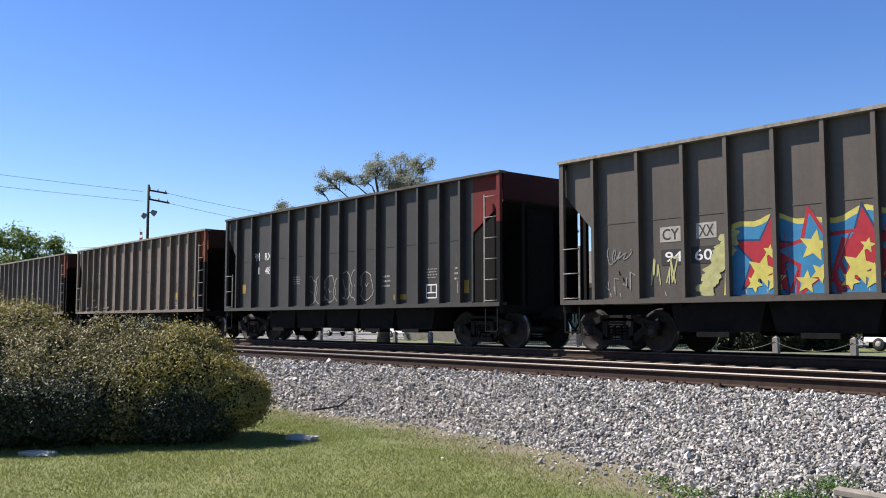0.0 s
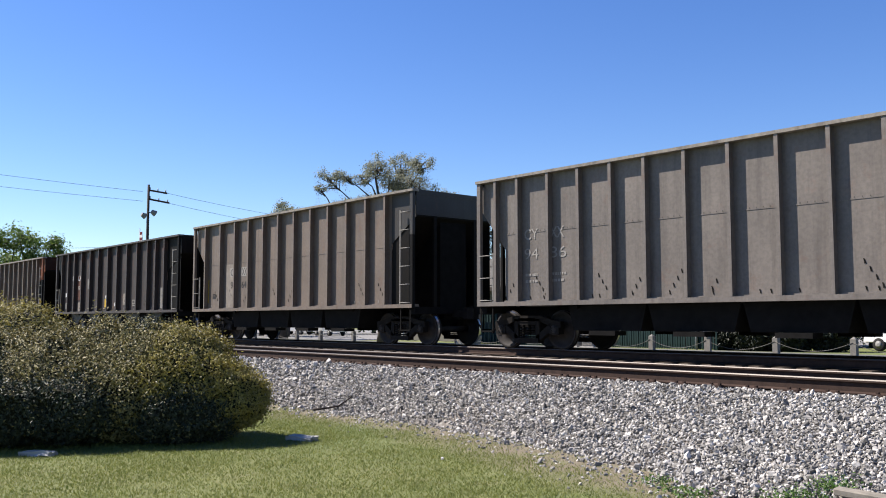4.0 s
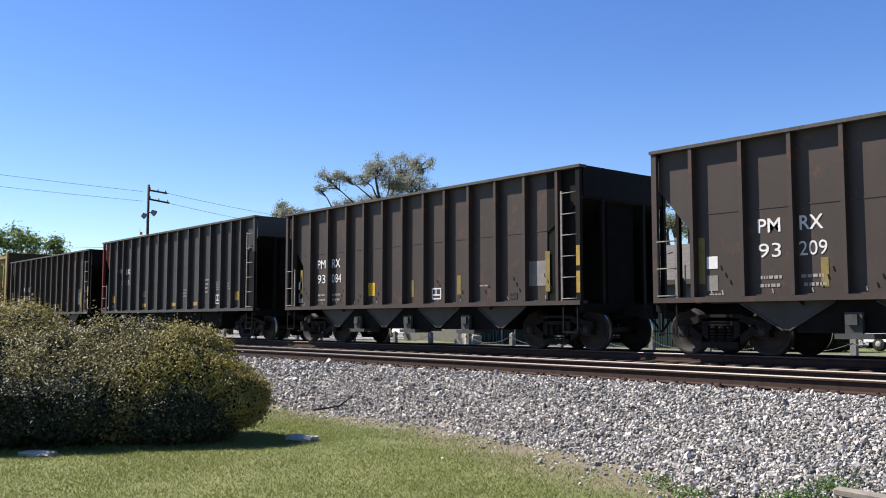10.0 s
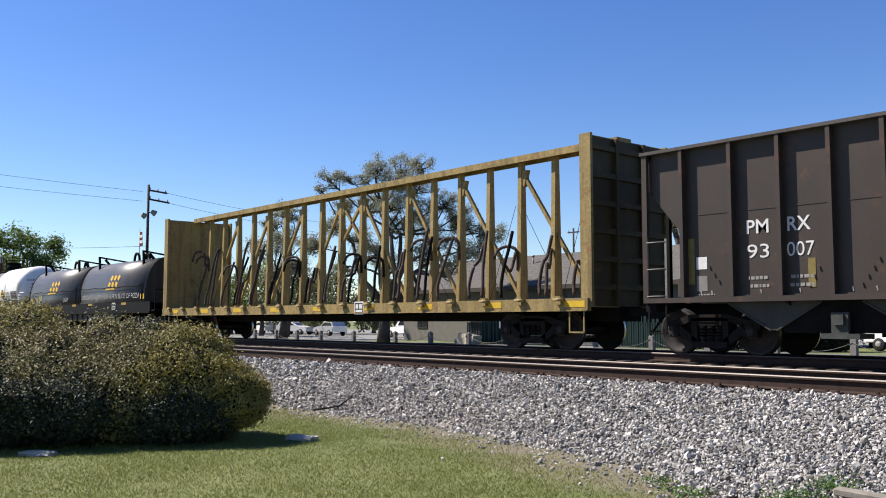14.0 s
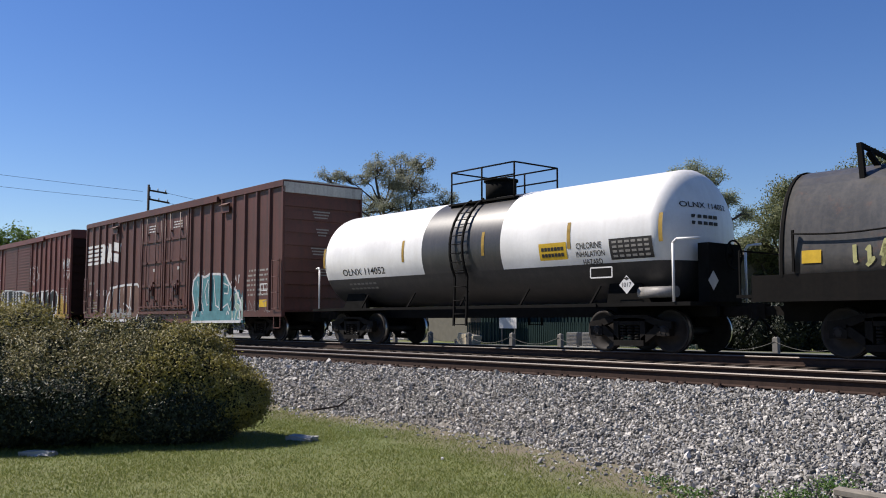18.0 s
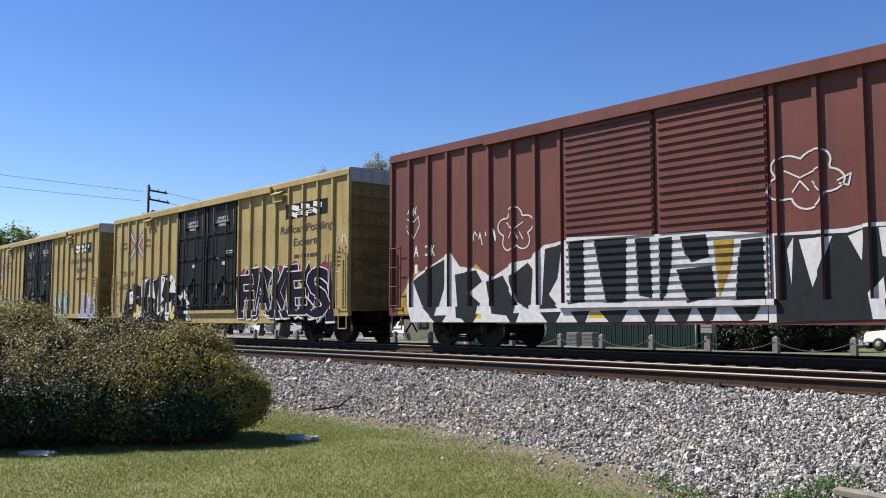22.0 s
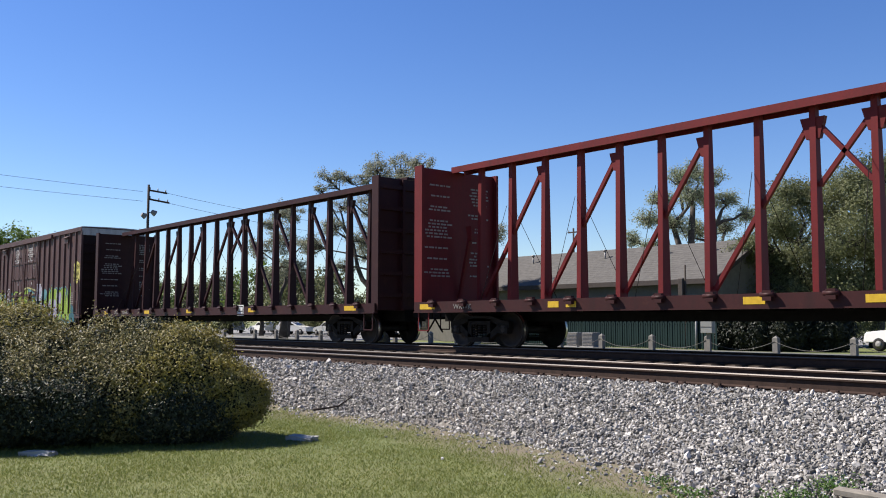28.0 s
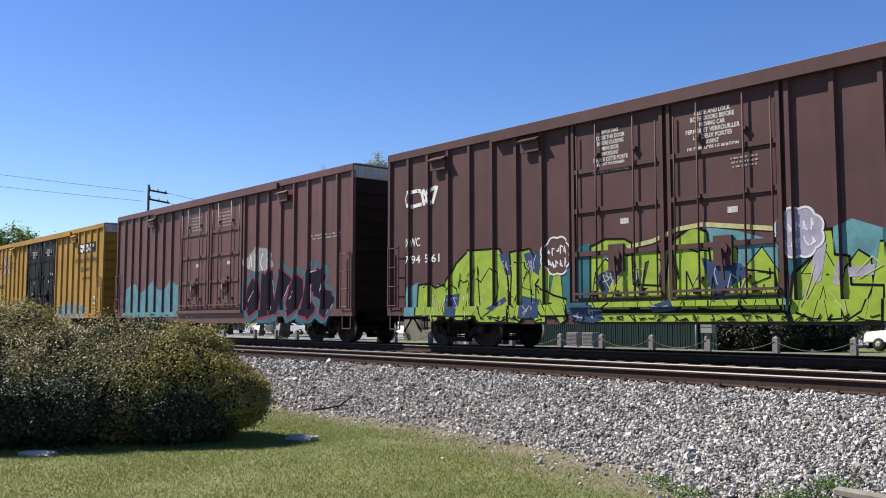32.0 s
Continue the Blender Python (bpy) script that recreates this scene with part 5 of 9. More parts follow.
shrub([(-11.7, 5.25, -0.22, 0.92, 0.92, 0.82, M_BUSH_GOLD, 15000),
       (-12.31, 4.69, -0.25, 1.0, 0.95, 0.93, M_BUSH_OLIVE, 17000),
       (-12.6, 3.9, -0.3, 1.0, 1.0, 0.85, M_BUSH_OLIVE, 16000),
       (-13.12, 3.12, -0.24, 1.05, 1.05, 0.85, M_BUSH_OLIVE, 14000),
       (-11.85, 4.75, -0.45, 0.85, 0.85, 0.85, M_BUSH_OLIVE, 11000),
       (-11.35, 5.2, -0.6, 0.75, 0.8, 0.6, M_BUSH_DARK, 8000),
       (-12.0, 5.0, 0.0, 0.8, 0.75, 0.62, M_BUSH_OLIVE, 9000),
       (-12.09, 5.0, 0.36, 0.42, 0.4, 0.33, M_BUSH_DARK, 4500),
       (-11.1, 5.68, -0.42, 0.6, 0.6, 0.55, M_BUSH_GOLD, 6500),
       # low lumps with shade put into the leaf colour
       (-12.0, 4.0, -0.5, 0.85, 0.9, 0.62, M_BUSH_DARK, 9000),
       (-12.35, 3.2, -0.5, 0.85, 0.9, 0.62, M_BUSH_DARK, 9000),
       (-11.75, 3.75, -0.52, 0.3, 0.42, 0.3, M_BUSH_PALE, 900)],
      "mounded evergreen shrub, olive and yellow-green, in the lawn")
shrub([(-15.6, 4.2, 0.05, 1.0, 0.9, 0.95, M_BUSH_GOLD, 9000), (-16.2, 3.2, 0.1, 1.1, 1.0, 0.98, M_BUSH_GOLD, 8000)],
      "rounded yellow-green shrub behind the larger one", 0.05)

# edging stones, stick, plank, weeds
for p, r, dims in (((-10.36, 6.4, GROUND), 24, (0.2, 0.09, 0.07)), ((-11.2, 3.34, GROUND), 40, (0.2, 0.08, 0.06))):
    bm = bmesh.new()
    bmesh.ops.create_cube(bm, size=1.0)
    bmesh.ops.subdivide_edges(bm, edges=bm.edges, cuts=3, use_grid_fill=True)
    for vt in bm.verts:
        vt.co = Vector((vt.co.x * dims[0] * 2, vt.co.y * dims[1] * 2, (vt.co.z + 0.35) * dims[2])) + Vector(noise.noise_vector(vt.co * 2.5 + Vector(p))) * 0.03
    ob = part("edging_stone", bm, M_CONCRETE, None, "", p)
    ob.rotation_euler.z = radians(r)
    tagged(ob, "flat pale edging stone beside the shrub bed", "stone", "edging stones")
bm = bmesh.new()
pth = [(-13.33, 8.46, bed_z(-13.3, 8.46) + 0.05), (-13.2, 8.66, bed_z(-13.2, 8.66) + 0.08), (-13.13, 8.84, bed_z(-13.1, 8.84) + 0.05), (-12.98, 9.02, bed_z(-13.0, 9.02) + 0.06)]
for i, (a, b) in enumerate(zip(pth, pth[1:])):
    rod(bm, a, b, 0.022 - 0.004 * i, 0.018 - 0.004 * i, 6)
tagged(part("fallen_stick", bm, M_STICK), "dark dead stick lying on the ballast", "stick")
bm = bmesh.new()
box(bm, -0.45, 0.45, -0.06, 0.06, -0.03, 0.03)
bmesh.ops.bevel(bm, geom=bm.edges[:], offset=0.01, segments=1, affect="EDGES")
ob = part("timber_offcut", bm, M_TIMBER, None, "", (-3.2, 7.4, bed_z(-3.2, 7.4) + 0.075))
ob.rotation_euler = (0.03, 0.05, 0.08)
tagged(ob, "weathered timber offcut lying on the ballast", "plank")
for cx, cy, r, cnt in ((-3.95, 7.2, 0.24, 420), (-3.75, 7.55, 0.18, 240), (-4.75, 6.9, 0.22, 220), (-5.3, 7.2, 0.2, 120), (-3.3, 6.9, 0.22, 260)):
    p = np.stack([cx + rng.normal(0, r * 0.5, cnt), cy + rng.normal(0, r * 0.5, cnt), np.zeros(cnt)], -1)
    p[:, 2] = [bed_z(a, b) + 0.03 + 0.07 * u for a, b, u in zip(p[:, 0], p[:, 1], rng.random(cnt))]
    e = thing("weed_clump", "low green weeds growing at the edge of the ballast", "weeds", "weeds at the ballast edge", (cx, cy, bed_z(cx, cy)))
    leaves("foliage", p - np.array(e.location), np.tile((0, 0, 1.0), (cnt, 1)), 0.034, M_WEED, e)


# ---------- beyond the tracks ----------
M_LEAF_OAK = leafy("grey_olive_oak_leaves", (0.15, 0.16, 0.11), (0.34, 0.345, 0.25), 0.42)
M_LEAF_GREEN = leafy("fresh_green_leaves", (0.05, 0.1, 0.018), (0.2, 0.27, 0.06), 0.35)
M_LEAF_DEEP = leafy("deep_green_leaves", (0.085, 0.095, 0.04), (0.19, 0.205, 0.09), 0.3)
M_LEAF_PALE = leafy("pale_spring_leaves", (0.16, 0.19, 0.1), (0.36, 0.38, 0.25), 0.45)
M_MOSS = leafy("grey_hanging_moss", (0.09, 0.09, 0.075), (0.2, 0.2, 0.16), 0.2)
M_ROOFING = plain("brown_grey_shingles", (0.09, 0.085, 0.078), 0.9, 0, 0.2, 3, 0.3)
M_WALL = plain("tan_grey_siding", (0.14, 0.132, 0.112), 0.85, 0, 0.12, 3, 0.15)
M_TRIMDARK = plain("dark_brown_fascia", (0.05, 0.04, 0.035), 0.7)
# green darkened to hold tree shade over the fence and container
M_GREENFENCE = plain("dark_green_painted_metal", (0.006, 0.021, 0.019), 0.6, 0, 0.2, 5, 0.1)
M_GLASS_DARK = plain("dark_window_glass", (0.02, 0.022, 0.026), 0.08, 0, 0.05, 2, 0, 0.8)
M_WHITECAR = plain("white_car_paint", (0.75, 0.75, 0.74), 0.25, 0, 0.03, 2, 0, 0.6)
M_SILVERCAR = plain("silver_car_paint", (0.5, 0.51, 0.53), 0.25, 0.4, 0.03, 2, 0, 0.6)
M_TYRE = plain("black_rubber", (0.02, 0.02, 0.02), 0.8)
M_POSTCON = plain("grey_concrete_post", (0.16, 0.15, 0.135), 0.9, 0, 0.2, 6, 0.2)
M_CHAIN = plain("dull_steel_chain", (0.1, 0.095, 0.085), 0.6, 0.3)
M_POLEWOOD = plain("creosoted_pole_wood", (0.045, 0.036, 0.03), 0.9, 0, 0.3, 4, 0.3)
M_GREYBOX = plain("light_grey_metal_box", (0.2, 0.2, 0.195), 0.5, 0, 0.1, 6, 0.05)
M_WALK = plain("dusty_concrete_walk", (0.12, 0.12, 0.105), 0.9, 0, 0.2, 3, 0.2)
M_BEIGE = plain("beige_plastic", (0.5, 0.43, 0.3), 0.6)

bm = bmesh.new()
box(bm, -260, 120, 38.4, 41.6, GROUND - 0.1, GROUND + 0.05)
tagged(part("pavement", bm, M_WALK), "pale concrete walk along the posts", "pavement", kind="structure")
bm = bmesh.new()
box(bm, -260, -61, 43.0, 98, GROUND - 0.1, GROUND + 0.02)
box(bm, -61, 120, 57.2, 98, GROUND - 0.1, GROUND + 0.02)
tagged(part("parking_lot", bm, M_STREET), "pale sun-lit asphalt parking lot", "pavement", kind="structure")


RIGHT = Vector((0.6493, 0.7605, 0.0))     # along the far scenery, as the viewer sees it
AWAY = Vector((-0.7605, 0.6493, 0.0))


def grow(bm, r_, c, mid, r, r0, thin, per, puff, lp, ln, tw):
    """Twigs round the end of a limb, each with its tuft of leaves."""
    nt_ = max(4, int(9 * thin))
    for k in range(nt_):
        dirv = r_.normal(0, 1, 3)
        dirv /= np.linalg.norm(dirv)
        dirv[2] = dirv[2] * 0.7 + 0.1
        tip = np.array(c) + dirv * r * r_.uniform(0.45, 1.0)
        sp = np.array(mid.lerp(c, r_.uniform(0.65, 1.0)))
        tube(bm, [sp, (sp + tip) / 2 + r_.normal(0, r * 0.14, 3), tip], lambda i: r0 * (0.36, 0.25, 0.1)[i], 4)
        m_ = int(per * r * r / nt_ * r_.uniform(0.5, 1.5))
        o = r_.normal(0, 1, (m_, 3)) * r * puff * np.array([1, 1, 0.75])
        lp.append(tip + o)
        ln.append(o / (np.linalg.norm(o, axis=1)[:, None] + 1e-6) + np.array([0, 0, 0.4]))
        tw.append(tip)


def tree(name, loc, label, lumps, leaf, leaf_mat, seed, per, trunk_r, fork, moss=0, thin=1.0, puff=0.28):
    """A tree: a bent trunk, limbs to every part of its crown, twigs and many small leaves. lumps: (across, height, radius)."""
    r_ = np.random.default_rng(seed)
    e = thing(name, label, "tree", "", loc)
    bm = bmesh.new()
    wob = Vector(r_.normal(0, 0.25, 3))
    top = Vector((wob.x, wob.y, fork))
    tube(bm, [(0, 0, -0.1), (0.15 * wob.x, 0.1, fork * 0.5), top, top + Vector((0, 0, 0.3))], lambda i: trunk_r * (1.3, 1.0, 0.8, 0.5)[i], 9)
    part("trunk", bm, M_BARK, e)
    lp, ln, tw = [], [], []
    bm = bmesh.new()
    # main limbs run out to forks, each of which carries three or four parts of the crown
    order = sorted(lumps, key=lambda q: (round(q[1] / 4.5), q[0]))
    for start in range(0, len(order), 4):
        few = order[start:start + 4]
        hu, hz = sum(q[0] for q in few) / len(few), sum(q[1] for q in few) / len(few)
        hub = RIGHT * (hu * 0.7) + AWAY * r_.uniform(-0.8, 0.8) + Vector((0, 0, max(fork + 0.4, hz - 0.24 * (hz - fork) - 0.4)))
        bend = top.lerp(hub, 0.5) + RIGHT * (0.22 * hu) + Vector((0, 0, -0.06 * hz)) + Vector(r_.normal(0, 0.3, 3))
        tube(bm, [top - Vector((0, 0, 0.2)), top.lerp(bend, 0.5) + Vector(r_.normal(0, 0.12, 3)), bend, bend.lerp(hub, 0.5) + Vector(r_.normal(0, 0.25, 3)), hub], lambda i: trunk_r * (0.62, 0.54, 0.46, 0.4, 0.32)[i], 7)
        for u, z, r in few:
            d = r_.uniform(-0.75, 0.75) * r * 2.2
            c = RIGHT * u + AWAY * d + Vector((0, 0, z))
            mid = hub.lerp(c, 0.55) + Vector(r_.normal(0, r * 0.3, 3))
            q1 = hub.lerp(mid, 0.5) + Vector(r_.normal(0, r * 0.2, 3))
            r0 = trunk_r * min(0.42, 0.2 + r * 0.1)
            tube(bm, [hub, q1, mid, mid.lerp(c, 0.55) + Vector(r_.normal(0, r * 0.2, 3)), c], lambda i: r0 * (0.8, 0.7, 0.55, 0.4, 0.22)[i], 6)
            grow(bm, r_, c, mid, r, r0, thin, per, puff, lp, ln, tw)
    part("branchwork", bm, M_BARK, e)
    lp, ln = np.concatenate(lp), np.concatenate(ln)
    ok = lp[:, 2] > 0.15
    leaves("crown", lp[ok], ln[ok], leaf, leaf_mat, e)
    if moss:
        mp = np.array(tw)[r_.integers(0, len(tw), moss)]
        mp = np.concatenate([mp + np.array([0, 0, -0.17 * k]) + r_.normal(0, 0.1, mp.shape) for k in range(9)])
        leaves("hanging_moss", mp, np.tile((0, 0, -1.0), (len(mp), 1)), leaf * 0.8, M_MOSS, e)
    return e


tree("live_oak", (-51.5, 38.4, GROUND), "spreading live oak with gnarled limbs and hanging grey moss",
     [(-3.8, 11.5, 1.0), (-2.8, 11.8, 0.7), (-4.5, 11.0, 0.5), (-0.4, 12.3, 1.3), (1.2, 12.7, 1.4), (2.8, 12.6, 1.0), (-1.4, 11.6, 0.8), (0.4, 11.4, 1.4), (2.3, 11.0, 1.5),
      (-1.2, 10.0, 1.4), (4.2, 10.0, 1.3), (6.0, 8.4, 1.4), (7.0, 6.6, 1.2), (3.8, 7.6, 1.5), (1.6, 8.4, 1.5), (-1.6, 7.4, 1.3), (-3.6, 8.2, 1.1), (-5.2, 7.0, 1.1), (0.4, 5.6, 1.1), (4.4, 5.0, 1.1), (-2.8, 5.4, 0.9),
      (5.4, 9.3, 1.3), (7.6, 7.8, 1.2), (2.6, 9.3, 1.5), (0.5, 9.7, 1.5), (-2.9, 9.7, 1.0), (2.8, 6.2, 1.3), (-0.6, 6.5, 1.4), (5.8, 6.2, 1.4)],
     0.115, M_LEAF_OAK, 11, 1350, 0.4, 2.6, 160, 2.2, 0.17)
tree("oak_tree", (-70.0, 41.2, GROUND), "olive oak seen over the train",
     [(-0.2, 11.4, 1.2), (0.9, 10.9, 1.0), (-1.3, 10.4, 1.1), (0.2, 8.6, 1.7), (2.1, 8.2, 1.2), (-2.0, 7.8, 1.4), (1.0, 6.3, 1.4), (-1.0, 5.5, 1.4)],
     0.16, M_LEAF_OAK, 5, 900, 0.35, 3.0, 0, 2.0, 0.17)
tree("green_tree", (-92.0, 25.6, GROUND + 0.0), "dense fresh green tree far along the line",
     [(0.4, 9.7, 1.6), (-1.0, 9.1, 1.7), (1.7, 8.5, 1.5), (2.6, 7.0, 1.6), (-2.4, 7.0, 1.8), (0.4, 6.6, 2.0), (-1.6, 5.4, 2.0), (1.4, 4.6, 2.0), (-4.0, 6.0, 1.8), (-0.5, 3.6, 2.0)],
     0.28, M_LEAF_GREEN, 3, 460, 0.35, 2.4)
tree("leafy_tree", (-28.6, 53.4, GROUND), "tall dense green tree beside the house",
     [(-2.0, 7.4, 1.4), (-0.4, 9.0, 1.5), (1.0, 9.6, 1.4), (-3.2, 6.0, 1.2), (0.2, 7.2, 1.9), (2.2, 8.2, 1.6), (-2.6, 4.2, 1.7), (-0.4, 5.0, 2.0), (2.0, 5.8, 2.0), (-3.4, 2.6, 1.4), (-1.2, 2.8, 2.0), (1.2, 3.2, 2.0), (3.2, 3.4, 1.8), (0.0, 1.3, 1.6), (2.0, 1.3, 1.6), (-2.4, 1.2, 1.4)],
     0.15, M_LEAF_DEEP, 8, 2000, 0.4, 2.0, 0, 1.6)
tree("leafy_tree", (-24.2, 54.6, GROUND), "tall dense green tree beside the house",
     [(-1.4, 9.4, 1.5), (0.2, 10.6, 1.5), (1.8, 10.2, 1.6), (-0.4, 8.0, 1.9), (1.8, 8.0, 1.9), (3.6, 8.6, 1.8), (-2.0, 6.0, 1.9), (0.6, 5.8, 2.0), (3.0, 5.8, 2.0), (-1.6, 3.6, 2.0), (0.8, 3.4, 2.0), (3.2, 3.2, 2.0), (5.0, 6.4, 2.0)],
     0.15, M_LEAF_DEEP, 21, 2000, 0.4, 2.0, 0, 1.6)
tree("pale_tree", (-51.35, 75.8, GROUND), "bare-limbed tree with thin pale spring leaves",
     [(-1.2, 15.2, 1.4), (0.4, 16.2, 1.3), (1.8, 15.4, 1.3), (-2.6, 13.6, 1.4), (-0.4, 13.6, 1.6), (1.8, 13.4, 1.5), (3.8, 13.4, 1.3), (-4.4, 11.6, 1.3), (-1.6, 11.0, 1.6), (1.2, 10.8, 1.6), (4.0, 11.0, 1.5), (5.8, 12.0, 1.2), (-5.6, 9.6, 1.1), (-3.6, 8.6, 1.4), (3.2, 8.6, 1.4), (5.8, 9.2, 1.2), (0.2, 8.0, 1.4)],
     0.17, M_LEAF_PALE, 14, 900, 0.8, 4.0, 0, 2.8, 0.24)
for i, (x, y, k) in enumerate(((-95.0, 46.0, 0.85), (-87.0, 48.5, 1.0), (-80.0, 47.5, 1.05), (-103.0, 43.0, 0.85))):
    tree("roadside_tree", (x, y, GROUND), "mid-green tree in the row behind the parked cars",
         [(-0.4 * k, 6.6 * k, 1.5 * k), (1.4 * k, 6.0 * k, 1.4 * k), (-1.8 * k, 5.4 * k, 1.6 * k), (0.4 * k, 4.6 * k, 1.9 * k), (2.4 * k, 4.4 * k, 1.5 * k), (-2.8 * k, 3.8 * k, 1.5 * k), (-0.8 * k, 3.0 * k, 1.7 * k)],
         0.4, M_LEAF_GREEN if i % 2 else M_LEAF_DEEP, 30 + i, 90, 0.25, 2.0)

# a loose row of trees closes the view beyond the parking lot
far_rng = random.Random(9)
for i in range(15):
    p = AWAY * far_rng.uniform(104, 124) + RIGHT * (-44 + 3.9 * i + far_rng.uniform(-1.2, 1.2))
    k = far_rng.uniform(0.75, 1.2)
    tree("distant_tree", (p.x, p.y, GROUND), "dull green tree in the row beyond the parking lot",
         [(-0.4 * k, 6.4 * k, 1.6 * k), (1.5 * k, 5.6 * k, 1.5 * k), (-1.9 * k, 5.2 * k, 1.6 * k), (0.4 * k, 4.2 * k, 2.0 * k), (2.4 * k, 3.4 * k, 1.7 * k), (-2.6 * k, 3.0 * k, 1.7 * k), (-0.6 * k, 2.2 * k, 2.0 * k), (1.4 * k, 1.6 * k, 1.6 * k), (-1.8 * k, 1.4 * k, 1.6 * k)],
         0.4, M_LEAF_DEEP, 60 + i, 110, 0.25, 1.6)


def house():
    e = thing("house", "low tan house with a brown shingle roof and dark fascia", "house", "", (-50, 46.5, GROUND))
    x0, x1, ez, rz = -10.0, 19.6, 4.15, 6.7
    y0, y1, yr = 0.4, 10.0, 5.2
    bm = bmesh.new()
    box(bm, x0, x1, y0, y1, 0, ez - 0.05)
    part("wall", bm, M_WALL, e)
    bm = bmesh.new()
    prism(bm, [(y0 + 0.02, ez - 0.06), (y1 - 0.02, ez - 0.06), (yr, rz - 0.3)], "x", x0 + 0.02, x1)
    part("gable_wall", bm, M_WALL, e)
    for s, ya in ((-1, -0.35), (1, 10.75)):
        bm = bmesh.new()
        pts = [(ya, ez - 0.22), (yr, rz - 0.06), (yr, rz + 0.06), (ya, ez - 0.08)]
        prism(bm, pts, "x", x0 - 0.6, x1 + 0.7)
        rf = part("roof", bm, M_ROOFING, e)
        bm = bmesh.new()
        rows = 18
        for i in range(rows):
            t = i / rows
            y = ya + (yr - ya) * t
            z = ez - 0.08 + (rz + 0.14 - ez) * t
            box(bm, x0 - 0.6, x1 + 0.7, min(y, y + 0.03 * -s), max(y, y + 0.03 * -s), z - 0.01, z + 0.008)
        part("shingle_course", bm, M_ROOFING, rf)
    bm = bmesh.new()
    box(bm, x0 - 0.6, x1 + 0.7, -0.40, -0.352, ez - 0.36, ez - 0.06)
    part("fascia", bm, M_TRIMDARK, e)
    bm = bmesh.new()
    for ya, yb in ((-0.35, yr), (10.75, yr)):
        bar(bm, (x1 + 0.74, ya, ez - 0.2), (x1 + 0.74, yb, rz - 0.05), 0.08, 0.26)
    part("rake_board", bm, M_TRIMDARK, e)
    for x in (-7.5, -1.0, 5.5, 11.5, 16.5):
        bm = bmesh.new()
        box(bm, x - 0.62, x + 0.62, y0 - 0.06, y0 + 0.02, 1.0, 2.5)
        w = part("window", bm, M_TRIMDARK, e)
        for k in (-0.3, 0.3):
            bm = bmesh.new()
            box(bm, x + k - 0.26, x + k + 0.26, y0 - 0.075, y0 - 0.06, 1.1, 2.4)
            part("pane", bm, M_GLASS_DARK, w)
    for x in (2.0, 9.0, 14.0, 17.5):
        bm = bmesh.new()
        rod(bm, (x, 3.6, 5.7), (x, 3.6, 6.5), 0.06, None, 8)
        rod(bm, (x, 3.6, 6.5), (x, 3.6, 6.62), 0.13, 0.13, 8)
        part("vent_pipe", bm, M_GREYSTEEL, e)


house()

# posts with a slack chain
POSTS = [-95.0, -90.0, -82.5, -78.2, -72.3, -68.6, -65.2, -61.6, -57.0, -51.8, -47.8, -43.9, -39.9, -35.9, -32.8, -29.4, -26.0, -22.3, -18.6, -15.0]
POST_Y = 39.7
pm = bmesh.new()
prism(pm, [(-0.13, -0.13), (0.13, -0.13), (0.13, 0.13), (-0.13, 0.13)], "z", 0, 0.72)
for sgn in (0,):
    apex = pm.verts.new((0, 0, 0.84))
    cs = [pm.verts.new(p) for p in ((-0.13, -0.13, 0.721), (0.13, -0.13, 0.721), (0.13, 0.13, 0.721), (-0.13, 0.13, 0.721))]
    for i in range(4):
        pm.faces.new((cs[i], cs[(i + 1) % 4], apex))
pme = mesh_of("post", pm, M_POSTCON)
for x in POSTS:
    tagged(part("bollard_post", pme, None, None, "", (x, POST_Y, GROUND + 0.05)), "short grey square post with a pointed cap", "post", "posts along the walk")
for a, b in zip(POSTS[4:], POSTS[5:]):
    bm = bmesh.new()
    tube(bm, [(a + (b - a) * i / 12, POST_Y - 0.14, GROUND + 0.62 - 0.42 * i / 3 * (1 - i / 12)) for i in range(13)], 0.014, 5)
    tagged(part("chain", bm, M_CHAIN), "slack chain hung between two posts", "chain", "chains between the posts")

# slatted green fence and the green store behind it
e = thing("metal_fence", "dark green slatted metal fence", "fence", "", (-36.0, 42.4, GROUND))
sm = bmesh.new()
box(sm, -0.05, 0.05, -0.02, 0.02, 0.05, 1.5)
sme = mesh_of("slat", sm, M_GREENFENCE)
for i in range(120):
    part("slat", sme, None, e, "", (-11 + i * 0.166, 0, 0))
for z in (0.25, 1.38):
    bm = bmesh.new()
    box(bm, -11.1, 8.9, 0.02, 0.06, z - 0.03, z + 0.03)
    part("rail_bar", bm, M_GREENFENCE, e)
bm = bmesh.new()
rod(bm, (7.6, -0.1, 0), (7.6, -0.1, 1.9), 0.06, None, 8)
part("fence_post", bm, M_GREYBOX, e)
e = thing("storage_container", "dark green ribbed metal storage container", "container", "", (-39.0, 44.6, GROUND))
bm = bmesh.new()
box(bm, -9.0, 10.3, 0, 1.2, 0.05, 2.5)
part("body", bm, M_GREENFENCE, e)
rb = bmesh.new()
box(rb, -0.06, 0.06, -0.05, 0.0, 0.1, 2.45)
rbm = mesh_of("wall_rib", rb, M_GREENFENCE)
for i in range(64):
    part("wall_rib", rbm, None, e, "", (-8.85 + i * 0.3, 0, 0))
